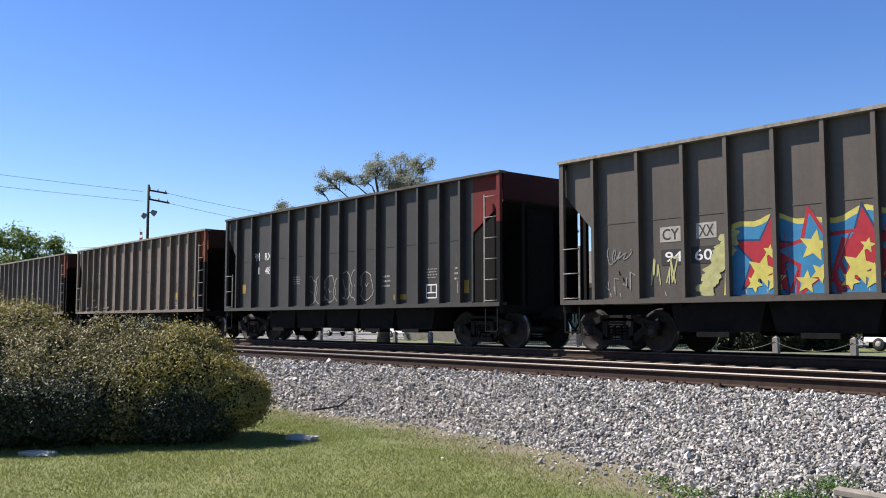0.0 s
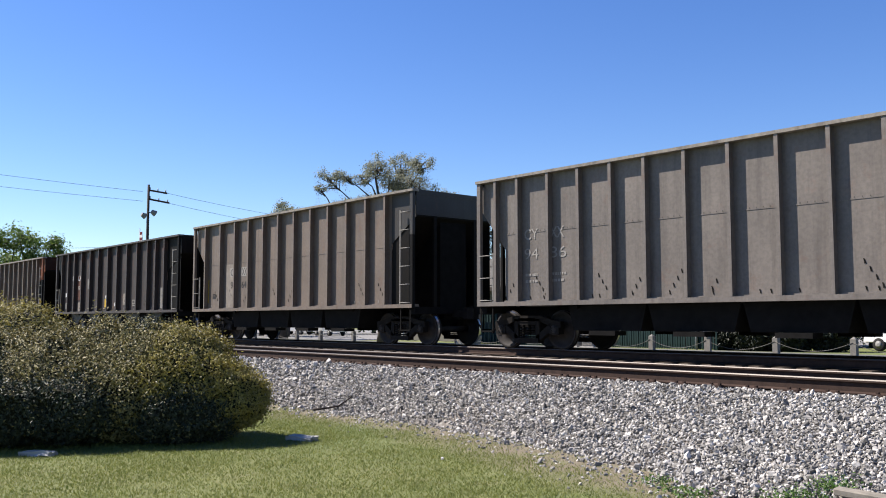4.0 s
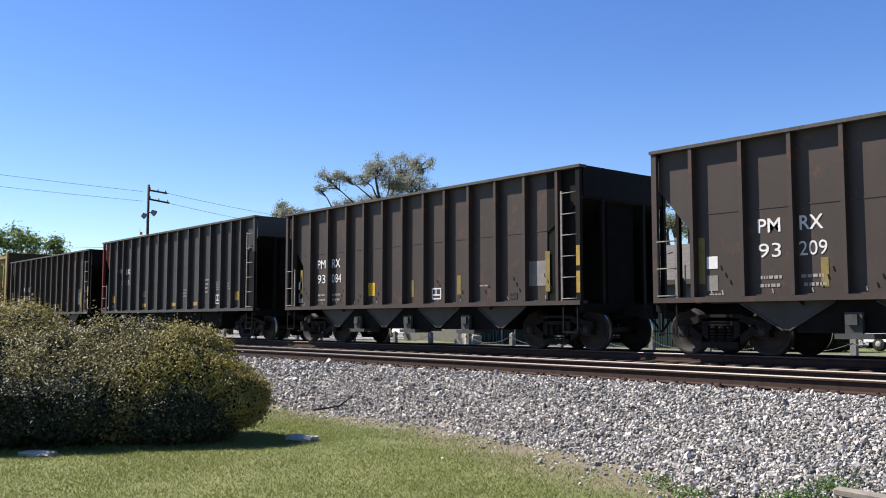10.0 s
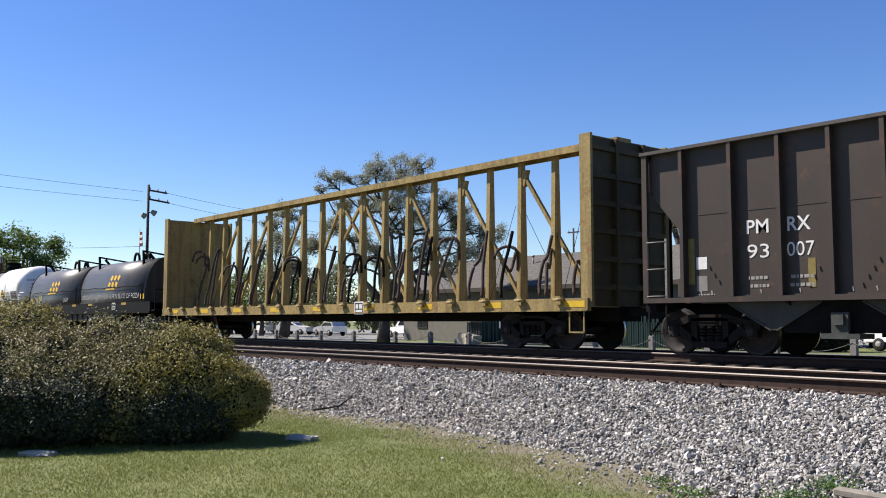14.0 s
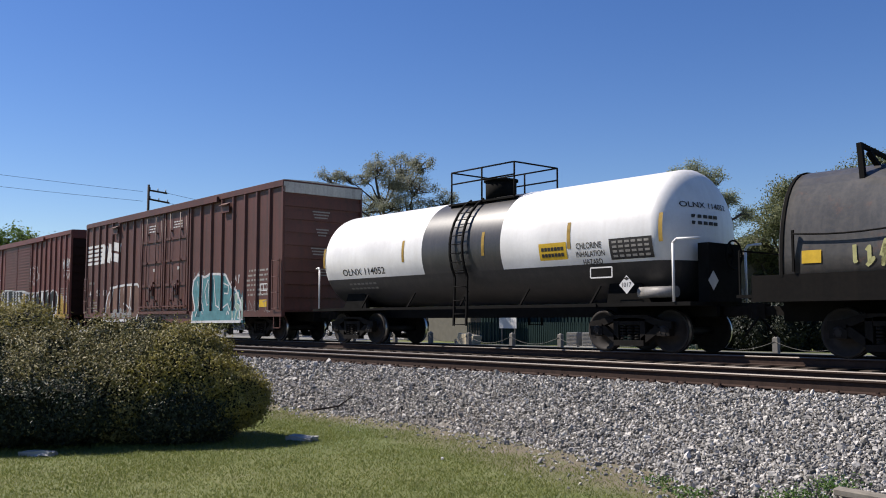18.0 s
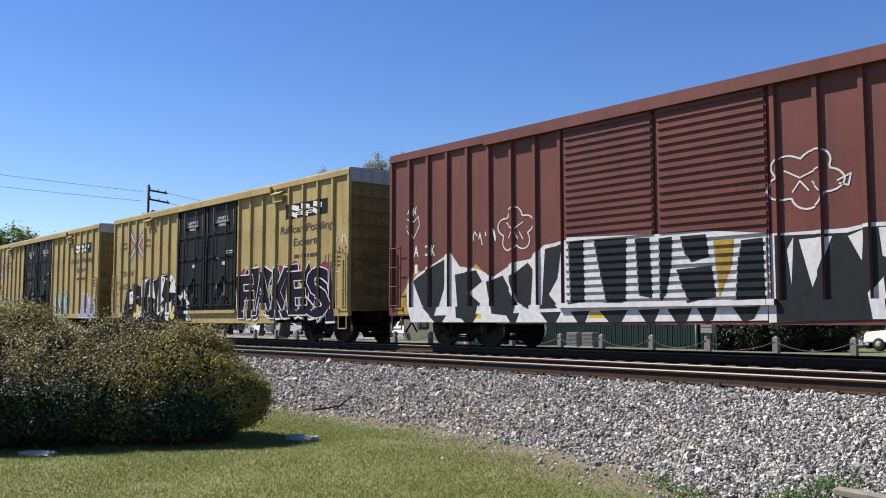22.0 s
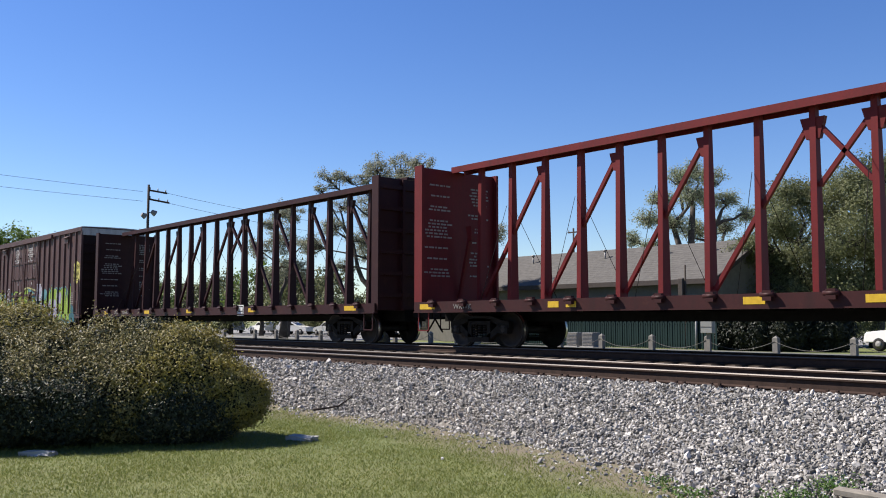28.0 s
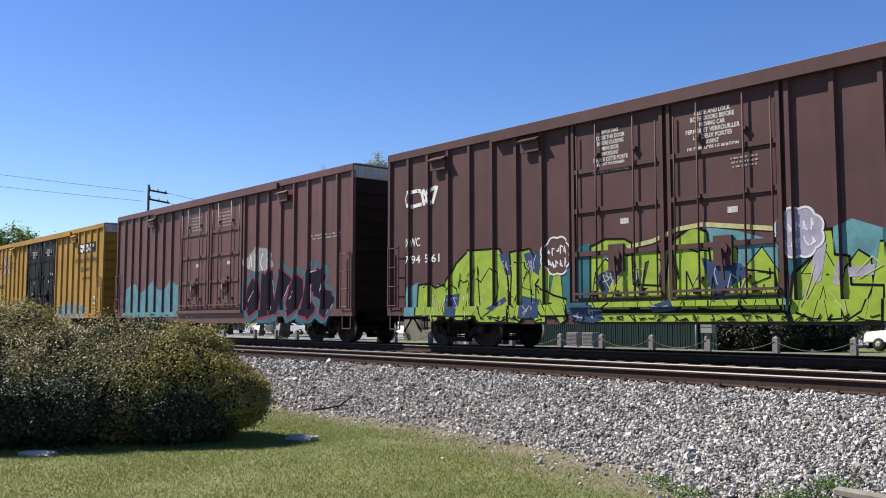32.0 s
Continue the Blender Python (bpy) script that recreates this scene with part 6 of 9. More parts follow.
# dark shrubs under the tall trees, whose shade is put into the leaf colour
M_HEDGE = leafy("deep_shade_leaves", (0.004, 0.007, 0.003), (0.014, 0.02, 0.008), 0.05)
for k, (x, y, h_) in enumerate(((-27.6, 44.2, 1.7), (-25.8, 44.0, 1.9), (-24.0, 44.3, 1.8), (-22.6, 45.4, 1.6))):
    shrub([(x, y, GROUND + 0.9, 1.25, 1.2, h_, M_HEDGE, 2600)], "dark dense shrub in the shade of the tall trees", 0.2)
e = thing("service_pole", "short dark service pole with meter gear", "utility pole", "", (-29.85, 43.5, GROUND))
bm = bmesh.new()
rod(bm, (0, 0, 0), (0, 0, 4.75), 0.06, 0.05, 8)
part("shaft", bm, M_POLEWOOD, e)
bm = bmesh.new()
box(bm, -0.42, -0.08, -0.16, 0.1, 2.9, 4.0)
bmesh.ops.bevel(bm, geom=bm.edges[:], offset=0.04, segments=1, affect="EDGES")
part("gear_box", bm, M_TRIMDARK, e)
# cooling units
for x in (-36.05, -34.85):
    e = thing("cooling_unit", "pale grey outdoor cooling unit on a pad", "air conditioner", "cooling units", (x, 41.2, GROUND + 0.05))
    bm = bmesh.new()
    box(bm, -0.42, 0.42, -0.35, 0.35, 0.06, 0.86)
    bmesh.ops.bevel(bm, geom=bm.edges[:], offset=0.03, segments=2, affect="EDGES")
    part("cabinet", bm, M_GREYBOX, e)
    bm = bmesh.new()
    for i in range(9):
        box(bm, -0.38, 0.38, -0.37, -0.352, 0.14 + i * 0.08, 0.17 + i * 0.08)
    part("grille", bm, M_POSTCON, e)
    bm = bmesh.new()
    box(bm, -0.5, 0.5, -0.45, 0.45, 0, 0.06)
    part("pad", bm, M_CONCRETE, e)
# meter box on a post
e = thing("meter_box", "light grey electrical box on a post", "utility box", "", (-25.55, 39.1, GROUND))
bm = bmesh.new()
box(bm, -0.33, 0.33, -0.2, 0.12, 0.98, 1.72)
bmesh.ops.bevel(bm, geom=bm.edges[:], offset=0.02, segments=1, affect="EDGES")
part("cabinet", bm, M_GREYBOX, e)
bm = bmesh.new()
box(bm, -0.34, 0.34, -0.215, -0.203, 1.28, 1.30)
part("door_seam", bm, M_TRIMDARK, e)
bm = bmesh.new()
box(bm, -0.09, 0.09, -0.05, 0.05, 0, 0.98)
part("stand", bm, M_POSTCON, e)
# beige box and white board near the oak
e = thing("planter_box", "slanted beige box beside the walk", "box", "", (-45.4, 41.0, GROUND + 0.05))
bm = bmesh.new()
prism(bm, [(-0.8, 0), (0.8, 0), (0.95, 0.55), (-0.55, 0.72)], "y", -0.4, 0.4)
part("box_body", bm, M_BEIGE, e)
bm = bmesh.new()
box(bm, -0.9, -0.8, -0.45, 0.45, 0, 0.3)
part("end_board", bm, M_TIMBER, e)
e = thing("sign_board", "plain white board sign on two legs", "sign", "", (-42.6, 42.0, GROUND))
bm = bmesh.new()
box(bm, -0.8, 0.8, -0.02, 0.02, 1.1, 1.9)
part("board", bm, P_WHITE, e)
for k in (-0.6, 0.6):
    bm = bmesh.new()
    box(bm, k - 0.04, k + 0.04, 0.02, 0.08, 0, 1.8)
    part("leg", bm, M_TIMBER, e)


def vehicle(name, loc, turn, mat, label, L=4.7, W=1.85, H=1.7, kind="suv"):
    e = thing(name, label, "car", "parked cars", loc)
    e.rotation_euler.z = radians(turn)
    h = L / 2
    bm = bmesh.new()
    if kind == "pickup":
        side = [(-h, 0.5), (-h, 1.05), (-0.25, 1.05), (-0.15, 1.12), (1.55, 1.12), (h - 0.1, 1.0), (h, 0.8), (h, 0.45)]
        cab = [(-0.3, 1.12), (-0.2, H), (0.95, H), (1.65, 1.12)]
    else:
        side = [(-h, 0.45), (-h, 1.0), (-h + 0.15, 1.08), (h - 1.3, 1.05), (h - 0.15, 0.9), (h, 0.7), (h, 0.4)]
        cab = [(-h + 0.15, 1.06), (-h + 0.45, H - 0.02), (h - 2.3, H), (h - 1.35, 1.05)]
    prism(bm, side, "y", -W / 2, W / 2)
    bmesh.ops.bevel(bm, geom=bm.edges[:], offset=0.05, segments=2, affect="EDGES")
    part("body", bm, mat, e)
    bm = bmesh.new()
    prism(bm, cab, "y", -W / 2 + 0.12, W / 2 - 0.12)
    bmesh.ops.bevel(bm, geom=bm.edges[:], offset=0.05, segments=2, affect="EDGES")
    part("cabin", bm, mat, e)
    c = [Vector((p[0], p[1])) for p in cab]
    m_ = sum(c, Vector((0, 0))) / 4
    for s in (-1, 1):
        bm = bmesh.new()
        q = [m_ + (p - m_) * 0.76 for p in c]
        y = s * (W / 2 - 0.12)
        prism(bm, [tuple(p) for p in q], "y", min(y, y + s * 0.012), max(y, y + s * 0.012))
        part("side_window", bm, M_GLASS_DARK, e)
    bm = bmesh.new()
    a, b = c[3], c[2]
    nrm = Vector((b.y - a.y, -(b.x - a.x))).normalized()
    if nrm.x < 0:
        nrm = -nrm
    lo, hi = a + (b - a) * 0.12, a + (b - a) * 0.88
    prism(bm, [tuple(lo), tuple(hi), tuple(hi + nrm * 0.012), tuple(lo + nrm * 0.012)], "y", -W / 2 + 0.25, W / 2 - 0.25)
    part("windscreen", bm, M_GLASS_DARK, e)
    for x in (-h + 0.85, h - 0.85):
        for s in (-1, 1):
            bm = bmesh.new()
            lathe(bm, [(0.2, s * (W / 2 - 0.2)), (0.34, s * (W / 2 - 0.2)), (0.36, s * (W / 2 - 0.1)), (0.34, s * (W / 2 + 0.01)), (0.21, s * (W / 2 + 0.015))], True, 18, (x, 0, 0.36))
            wh = part("wheel", bm, M_TYRE, e)
            bm = bmesh.new()
            lathe(bm, [(0.05, s * (W / 2 + 0.03)), (0.2, s * (W / 2 + 0.02))], True, 14, (x, 0, 0.36))
            part("hub_cap", bm, M_GREYBOX, wh)
    for s in (-1, 1):
        bm = bmesh.new()
        box(bm, h - 0.06, h + 0.01, s * (W / 2 - 0.35) - 0.16, s * (W / 2 - 0.35) + 0.16, 0.72, 0.85)
        part("headlight", bm, P_WHITE, e)
    return e


vehicle("pickup_truck", (-19.0, 48.4, GROUND), 172, M_WHITECAR, "white pickup truck parked on the street", 5.6, 1.95, 1.85, "pickup")
vehicle("parked_suv", (-108.0, 55.5, GROUND), 185, M_SILVERCAR, "silver family car parked in the lot", 4.7, 1.85, 1.75)
vehicle("parked_car", (-100.0, 56.0, GROUND), 178, M_WHITECAR, "white car parked in the lot", 4.5, 1.8, 1.5)
vehicle("parked_car", (-91.5, 55.5, GROUND), 20, M_WHITECAR, "white car parked in the lot", 4.5, 1.8, 1.5)
vehicle("parked_car", (-82.0, 54.0, GROUND), 175, M_SILVERCAR, "dark-windowed silver car parked in the lot", 4.5, 1.8, 1.5)
vehicle("parked_van", (-67.5, 53.5, GROUND), 180, M_WHITECAR, "white van parked near the oak", 5.2, 2.0, 2.1)

# utility poles and wires
def pole(loc, height, label, arms, lamps=()):
    e = thing("utility_pole", label, "utility pole", "utility poles", loc)
    bm = bmesh.new()
    rod(bm, (0, 0, -0.2), (0, 0, height), 0.15, 0.085, 10)
    part("shaft", bm, M_POLEWOOD, e)
    for z, a, b in arms:
        bm = bmesh.new()
        bar(bm, (a[0], a[1], z), (b[0], b[1], z + b[2]), 0.12)
        ar = part("cross_arm", bm, M_POLEWOOD, e)
        for t in (0.08, 0.5, 0.92):
            bm = bmesh.new()
            p = (a[0] + (b[0] - a[0]) * t, a[1] + (b[1] - a[1]) * t, z + b[2] * t)
            rod(bm, (p[0], p[1], p[2] + 0.02), (p[0], p[1], p[2] + 0.24), 0.05, 0.035, 6)
            part("insulator", bm, M_GREYBOX, ar)
    for p in lamps:
        bm = bmesh.new()
        rod(bm, (p[0] * 0.2, p[1] * 0.2, p[2]), p, 0.04, None, 6)
        bmesh.ops.create_cone(bm, cap_ends=True, segments=10, radius1=0.24, radius2=0.15, depth=0.32, matrix=Matrix.Translation(p) @ Matrix.Rotation(1.1, 4, "X"))
        part("floodlight", bm, M_GREYBOX, e)


pole((-63.5, 26.0, GROUND), 11.5, "wooden utility pole with cross arms and floodlights", [(11.1, (0.0, 0.0), (0.95, 1.0, -0.25)), (10.45, (0.0, 0.0), (1.0, 1.15, -0.3))], [(-0.2, -0.25, 9.25), (0.25, 0.3, 9.45)])
pole((-56.8, 64.8, GROUND), 10.4, "distant wooden utility pole behind the house", [(10.0, (-0.7, 0), (0.7, 0, 0))])


def wire(a, b, sag, r=0.011):
    bm = bmesh.new()
    tube(bm, [Vector(a).lerp(Vector(b), i / 16) - Vector((0, 0, sag * 4 * i / 16 * (1 - i / 16))) for i in range(17)], r, 4)
    tagged(part("power_line", bm, M_BLACK), "thin sagging overhead power line", "cable", "overhead wires")


TOP = Vector((-63.5, 26.0, GROUND))
for dz, lz, rz in ((11.0, 0.0, 0.0), (10.3, -0.4, -0.5)):
    wire(TOP + Vector((-0.3, -0.3, dz)), (-64.0 - 6, -8.0, GROUND + dz + 2.6 + lz), 0.3)
    wire(TOP + Vector((0.8, 0.9, dz - 0.1)), (-66.5, 66.0, GROUND + dz - 0.4 + rz), 1.0)
wire(TOP + Vector((0, 0, 7.0)), (-70.0, -8.0, GROUND + 7.4), 0.8)

# flag on its staff
e = thing("flagpole", "thin flagpole with a small red and white flag", "flag", "", (-93.4, 37.4, GROUND))
bm = bmesh.new()
rod(bm, (0, 0, 0), (0, 0, 11.4), 0.06, 0.04, 8)
part("staff", bm, M_GREYBOX, e)
for i in range(5):
    bm = bmesh.new()
    box(bm, 0.05, 0.85 - 0.05 * i, -0.02, 0.02, 9.5 + 0.3 * i, 9.8 + 0.3 * i)
    part("flag_stripe", bm, P_CBRED if i % 2 == 0 else P_WHITE, e)


# ---------- lettering and graffiti on the cars ----------
G_RED = plain("graffiti_red", (0.28, 0.02, 0.03), 0.5, 0, 0.12, 6, 0)
G_BLUE = plain("graffiti_blue", (0.03, 0.15, 0.28), 0.5, 0, 0.15, 4, 0)
G_NAVY = plain("graffiti_dark_blue", (0.018, 0.04, 0.09), 0.5, 0, 0.15, 4, 0)
G_YELLOW = plain("graffiti_yellow", (0.42, 0.37, 0.09), 0.5, 0, 0.15, 6, 0)
G_PALEYEL = plain("graffiti_pale_yellow", (0.32, 0.31, 0.14), 0.6, 0, 0.25, 6, 0)
G_WHITE = plain("graffiti_white", (0.48, 0.48, 0.48), 0.55, 0, 0.15, 7, 0)
G_CHALK = plain("grey_white_chalk", (0.3, 0.3, 0.3), 0.8, 0, 0.3, 9, 0)
G_FAINT = plain("graffiti_faint_white", (0.2, 0.195, 0.19), 0.6, 0, 0.2, 9, 0)
G_BLACK = plain("graffiti_black", (0.006, 0.006, 0.008), 0.5, 0, 0.2, 5, 0, 0.06)
G_PURPLE = plain("graffiti_dark_purple", (0.009, 0.006, 0.014), 0.5, 0, 0.2, 4, 0, 0.06)
G_DUSTBROWN = plain("graffiti_dust_brown", (0.125, 0.07, 0.052), 0.6, 0, 0.4, 1.2, 0)
G_STEELBLUE = plain("emblem_steel_blue", (0.1, 0.12, 0.17), 0.6, 0, 0.2, 5, 0)
G_BRICK = plain("emblem_brick_red", (0.2, 0.07, 0.05), 0.6, 0, 0.2, 5, 0)
G_PINK = plain("graffiti_dusty_red", (0.2, 0.06, 0.075), 0.5, 0, 0.2, 5, 0)
G_MAROON = plain("graffiti_maroon", (0.16, 0.015, 0.035), 0.5, 0, 0.2, 5, 0)
G_TEAL = plain("graffiti_teal", (0.075, 0.19, 0.21), 0.5, 0, 0.25, 3, 0)
G_DEEPTEAL = plain("graffiti_deep_teal", (0.018, 0.085, 0.105), 0.5, 0, 0.25, 3, 0)
G_LIME = plain("graffiti_lime", (0.2, 0.29, 0.03), 0.5, 0, 0.2, 3, 0)
G_MINT = plain("graffiti_mint", (0.2, 0.28, 0.23), 0.5, 0, 0.2, 3, 0)
G_LILAC = plain("graffiti_lilac", (0.25, 0.235, 0.3), 0.5, 0, 0.25, 3, 0)
G_DUSTLILAC = plain("graffiti_dusty_lilac", (0.24, 0.205, 0.185), 0.6, 0, 0.3, 3, 0)
G_SKY = plain("graffiti_sky_blue", (0.12, 0.26, 0.5), 0.5, 0, 0.25, 3, 0)
G_CYAN = plain("graffiti_cyan", (0.075, 0.17, 0.2), 0.55, 0, 0.3, 2, 0)
P_LOGOYEL = plain("logo_yellow", (0.48, 0.29, 0.02), 0.5, 0, 0.1, 6, 0)
P_PATCHGREY = plain("grey_patch_paint", (0.17, 0.16, 0.145), 0.6, 0, 0.15, 5, 0)
P_PATCHLIGHT = plain("dusty_white_panel_paint", (0.27, 0.26, 0.235), 0.7, 0, 0.25, 6, 0)
P_PATCHPALE = plain("pale_patch_paint", (0.19, 0.165, 0.14), 0.7, 0, 0.25, 4, 0)
P_TOUCHUP = plain("dark_touch_up_paint", (0.06, 0.053, 0.046), 0.6, 0, 0.2, 4, 0)
P_RUSTPATCH = plain("rust_stain_patch", (0.07, 0.03, 0.02), 0.8, 0, 0.4, 3, 0)
P_STAIN = plain("brown_soot_stain", (0.125, 0.088, 0.036), 0.8, 0, 0.4, 3, 0)
P_WASHED = plain("washed_bare_patch", (0.5, 0.5, 0.51), 0.4, 0.3, 0.45, 5, 0)
P_YELTAPE = plain("dusty_yellow_tape", (0.17, 0.13, 0.04), 0.6, 0, 0.2, 8, 0)
P_YELPATCH = plain("dull_yellow_patch", (0.28, 0.18, 0.035), 0.6, 0, 0.3, 6, 0)


def place(car, name, polys, mat, lift=0.0, label=""):
    """Lays flat paint on the near side of a car, following posts and doors. polys: outlines in (x, z)."""
    zones = ZONES[car.name]
    out = bmesh.new()
    for zone in zones:
        x0, x1, yy = zone[:3]
        bm = bmesh.new()
        for num, poly in enumerate(polys):
            xs = [p[0] for p in poly]
            if max(xs) < x0 or min(xs) > x1:
                continue
            coat = -0.0004 * (num % 5) if len(poly) > 3 else 0.0      # strokes overlap, one coat over another
            try:
                bm.faces.new([bm.verts.new((p[0], coat, p[1])) for p in poly])
            except ValueError:
                pass
        if not bm.faces:
            bm.free()
            continue
        bm.normal_update()
        bmesh.ops.triangulate(bm, faces=bm.faces[:])
        cuts = [((x0, 0, 0), (-1, 0, 0)), ((x1, 0, 0), (1, 0, 0))]
        if len(zone) > 3:
            cuts += [((0, 0, zone[3]), (0, 0, -1)), ((0, 0, zone[4]), (0, 0, 1))]
        for co, no in cuts:
            bmesh.ops.bisect_plane(bm, geom=bm.verts[:] + bm.edges[:] + bm.faces[:], dist=1e-5, plane_co=co, plane_no=no, clear_outer=True)
        vm = {v: out.verts.new((v.co.x, v.co.y - (yy + lift), v.co.z)) for v in bm.verts}
        for f in bm.faces:
            out.faces.new([vm[v] for v in f.verts])
        bm.free()
    if not out.faces:
        out.free()
        return None
    for f in out.faces:
        f.normal_update()
        if f.normal.y > 0:
            f.normal_flip()
    me = bpy.data.meshes.new(name)
    out.to_mesh(me)
    out.free()
    me.materials.append(mat)
    ob = part(name, me, None, car)
    if label:
        tagged(ob, label)
    return ob


def rect(x0, x1, z0, z1):
    return [(x0, z0), (x1, z0), (x1, z1), (x0, z1)]


def text_polys(txt, x0, x1, z0, z1, skew=0.0, bold=0.0):
    """The built-in font's letters, brought into a box, as triangles."""
    cu = bpy.data.curves.new("lettering", "FONT")
    cu.body, cu.resolution_u, cu.fill_mode = txt, 3, "FRONT"
    cu.offset = bold
    ob = bpy.data.objects.new("lettering", cu)
    me = bpy.data.meshes.new_from_object(ob)
    co = np.array([v.co[:2] for v in me.vertices])
    lo, hi = co.min(0), co.max(0)
    k = (co - lo) / (hi - lo)
    xs = x0 + k[:, 0] * (x1 - x0) + skew * k[:, 1] * (z1 - z0)
    zs = z0 + k[:, 1] * (z1 - z0)
    out = [[(xs[i], zs[i]) for i in p.vertices] for p in me.polygons]
    bpy.data.objects.remove(ob)
    bpy.data.meshes.remove(me)
    bpy.data.curves.remove(cu)
    return out


def letters(car, txt, x0, x1, z0, z1, mat=None, name="lettering", skew=0.0, bold=0.012, lift=0.004):
    return place(car, name, text_polys(txt, x0, x1, z0, z1, skew, bold), mat or P_WHITE, lift)


def bars(car, x0, x1, z0, z1, rows, mat=None, seed=0, name="small_print"):
    r_ = random.Random(seed + int(x0 * 100))
    st = (z1 - z0) / rows
    ps = []
    for i in range(rows):
        z = z0 + i * st
        x = x0 + r_.uniform(0, 0.15) * (x1 - x0)
        while x < x1 - 0.04:
            w = r_.uniform(0.05, 0.2) * (x1 - x0)
            ps.append(rect(x, min(x + w, x1), z + st * 0.28, z + st * 0.68))
            x += w + 0.05 * (x1 - x0)
    return place(car, name, ps, mat or P_STENCIL_DULL, 0.003)


def patch(car, x0, x1, z0, z1, mat, name="paint_patch", lift=0.002):
    return place(car, name, [rect(x0, x1, z0, z1)], mat, lift)


def framed(car, x0, x1, z0, z1, mat=None):
    """The small square data box: a frame with a cross."""
    w = 0.035
    xm = x0 + (x1 - x0) * 0.45
    zm = z0 + (z1 - z0) * 0.45
    ps = [rect(x0, x1, z0, z0 + w), rect(x0, x1, z1 - w, z1), rect(x0, x0 + w, z0 + w, z1 - w), rect(x1 - w, x1, z0 + w, z1 - w), rect(xm - w / 2, xm + w / 2, zm, z1 - w), rect(x0 + w, x1 - w, zm - w, zm)]
    return place(car, "data_box", ps, mat or P_WHITE, 0.004)


def stroke(p, q, w0, w1=None):
    p, q = Vector((p[0], p[1])), Vector((q[0], q[1]))
    d = (q - p)
    if d.length < 1e-4:
        d = Vector((1e-3, 0))
    n = Vector((-d.y, d.x)).normalized()
    w1 = w0 if w1 is None else w1
    return [tuple(p + n * w0 / 2), tuple(p - n * w0 / 2), tuple(q - n * w1 / 2), tuple(q + n * w1 / 2)]


def line(pts, w):
    out = []
    for a, b in zip(pts, pts[1:]):
        out.append(stroke(a, b, w))
    for p in pts[1:-1]:
        out.append([(p[0] + w / 2 * math.cos(k * math.pi / 3), p[1] + w / 2 * math.sin(k * math.pi / 3)) for k in range(6)])
    return out


def curl(x0, x1, z0, z1, seed, w=0.03, loops=3):
    """A looping hand-drawn tag."""
    r_ = random.Random(seed)
    pts = []
    n = 14 * loops
    ph = r_.uniform(0, 6)
    for i in range(n + 1):
        t = i / n
        a = ph + t * loops * 2 * math.pi
        pts.append((x0 + (x1 - x0) * (0.12 + 0.76 * t + 0.12 * math.cos(a) * (0.6 + 0.6 * r_.random() * 0.5)), (z0 + z1) / 2 + (z1 - z0) * 0.46 * math.sin(a * (1 + 0.1 * math.sin(3 * t))) * (0.65 + 0.35 * math.sin(5 * t + ph))))
    return line(pts, w)


def tag_scrawl(x0, x1, z0, z1, seed, w=0.03, n=5):
    """Jagged tag letters."""
    r_ = random.Random(seed)
    out = []
    cw = (x1 - x0) / n
    for i in range(n):
        x = x0 + i * cw
        k = r_.randint(3, 5)
        pts = [(x + r_.uniform(0, cw), z0 + (z1 - z0) * r_.random() ** (0.6 if j % 2 else 1.6)) for j in range(k)]
        out += line(pts, w)
    return out


def blob(cx, cz, rx, rz, seed, n=26, rough=0.12):
    r_ = random.Random(seed)
    ph = [r_.uniform(0, 6.28) for _ in range(4)]
    pts = []
    for i in range(n):
        a = 2 * math.pi * i / n
        k = 1 + rough * (math.sin(3 * a + ph[0]) + 0.7 * math.sin(5 * a + ph[1]) + 0.5 * math.sin(9 * a + ph[2])) / 2
        pts.append((cx + rx * k * math.cos(a), cz + rz * k * math.sin(a)))
    return pts


def bubble(x0, x1, z0, z1, seed, w=0.035, n=3):
    """Rounded outline letters, overlapping, as sprayed with one thin can."""
    r_ = random.Random(seed)
    out = []
    st = (x1 - x0) / n
    for i in range(n):
        b = blob(x0 + st * (i + 0.5), (z0 + z1) / 2 + r_.uniform(-0.06, 0.06), st * 0.6, (z1 - z0) * r_.uniform(0.4, 0.5), seed + i, 22, 0.16)
        out += line(b + b[:1], w)
        c = (x0 + st * (i + 0.5), (z0 + z1) / 2)
        out += line([(c[0] - st * 0.15, c[1] + r_.uniform(0, 0.1)), (c[0], c[1] - r_.uniform(0, 0.12)), (c[0] + st * 0.2, c[1] + r_.uniform(-0.1, 0.1))], w * 0.8)
    return out


def petals(cx, cz, rx, rz, n, turn=0.0, w=0.035):
    """A lobed outline with strokes inside, drawn with one thin can."""
    ring = [(cx + rx * (0.66 + 0.34 * abs(math.cos(n * (a + turn) / 2))) * math.cos(a), cz + rz * (0.66 + 0.34 * abs(math.cos(n * (a + turn) / 2))) * math.sin(a)) for a in frange(0, 2 * math.pi, 50)]
    inner = [[(cx - rx * 0.5, cz + rz * 0.35), (cx - rx * 0.1, cz + rz * 0.05), (cx + rx * 0.4, cz + rz * 0.3)], [(cx - rx * 0.3, cz - rz * 0.4), (cx - rx * 0.1, cz - rz * 0.05), (cx + rx * 0.12, cz - rz * 0.4)], [(cx + rx * 0.2, cz - rz * 0.1), (cx + rx * 0.4, cz - rz * 0.45)]]
    out = line(ring, w)
    for q in inner:
        out += line(q, w * 0.8)
    return out


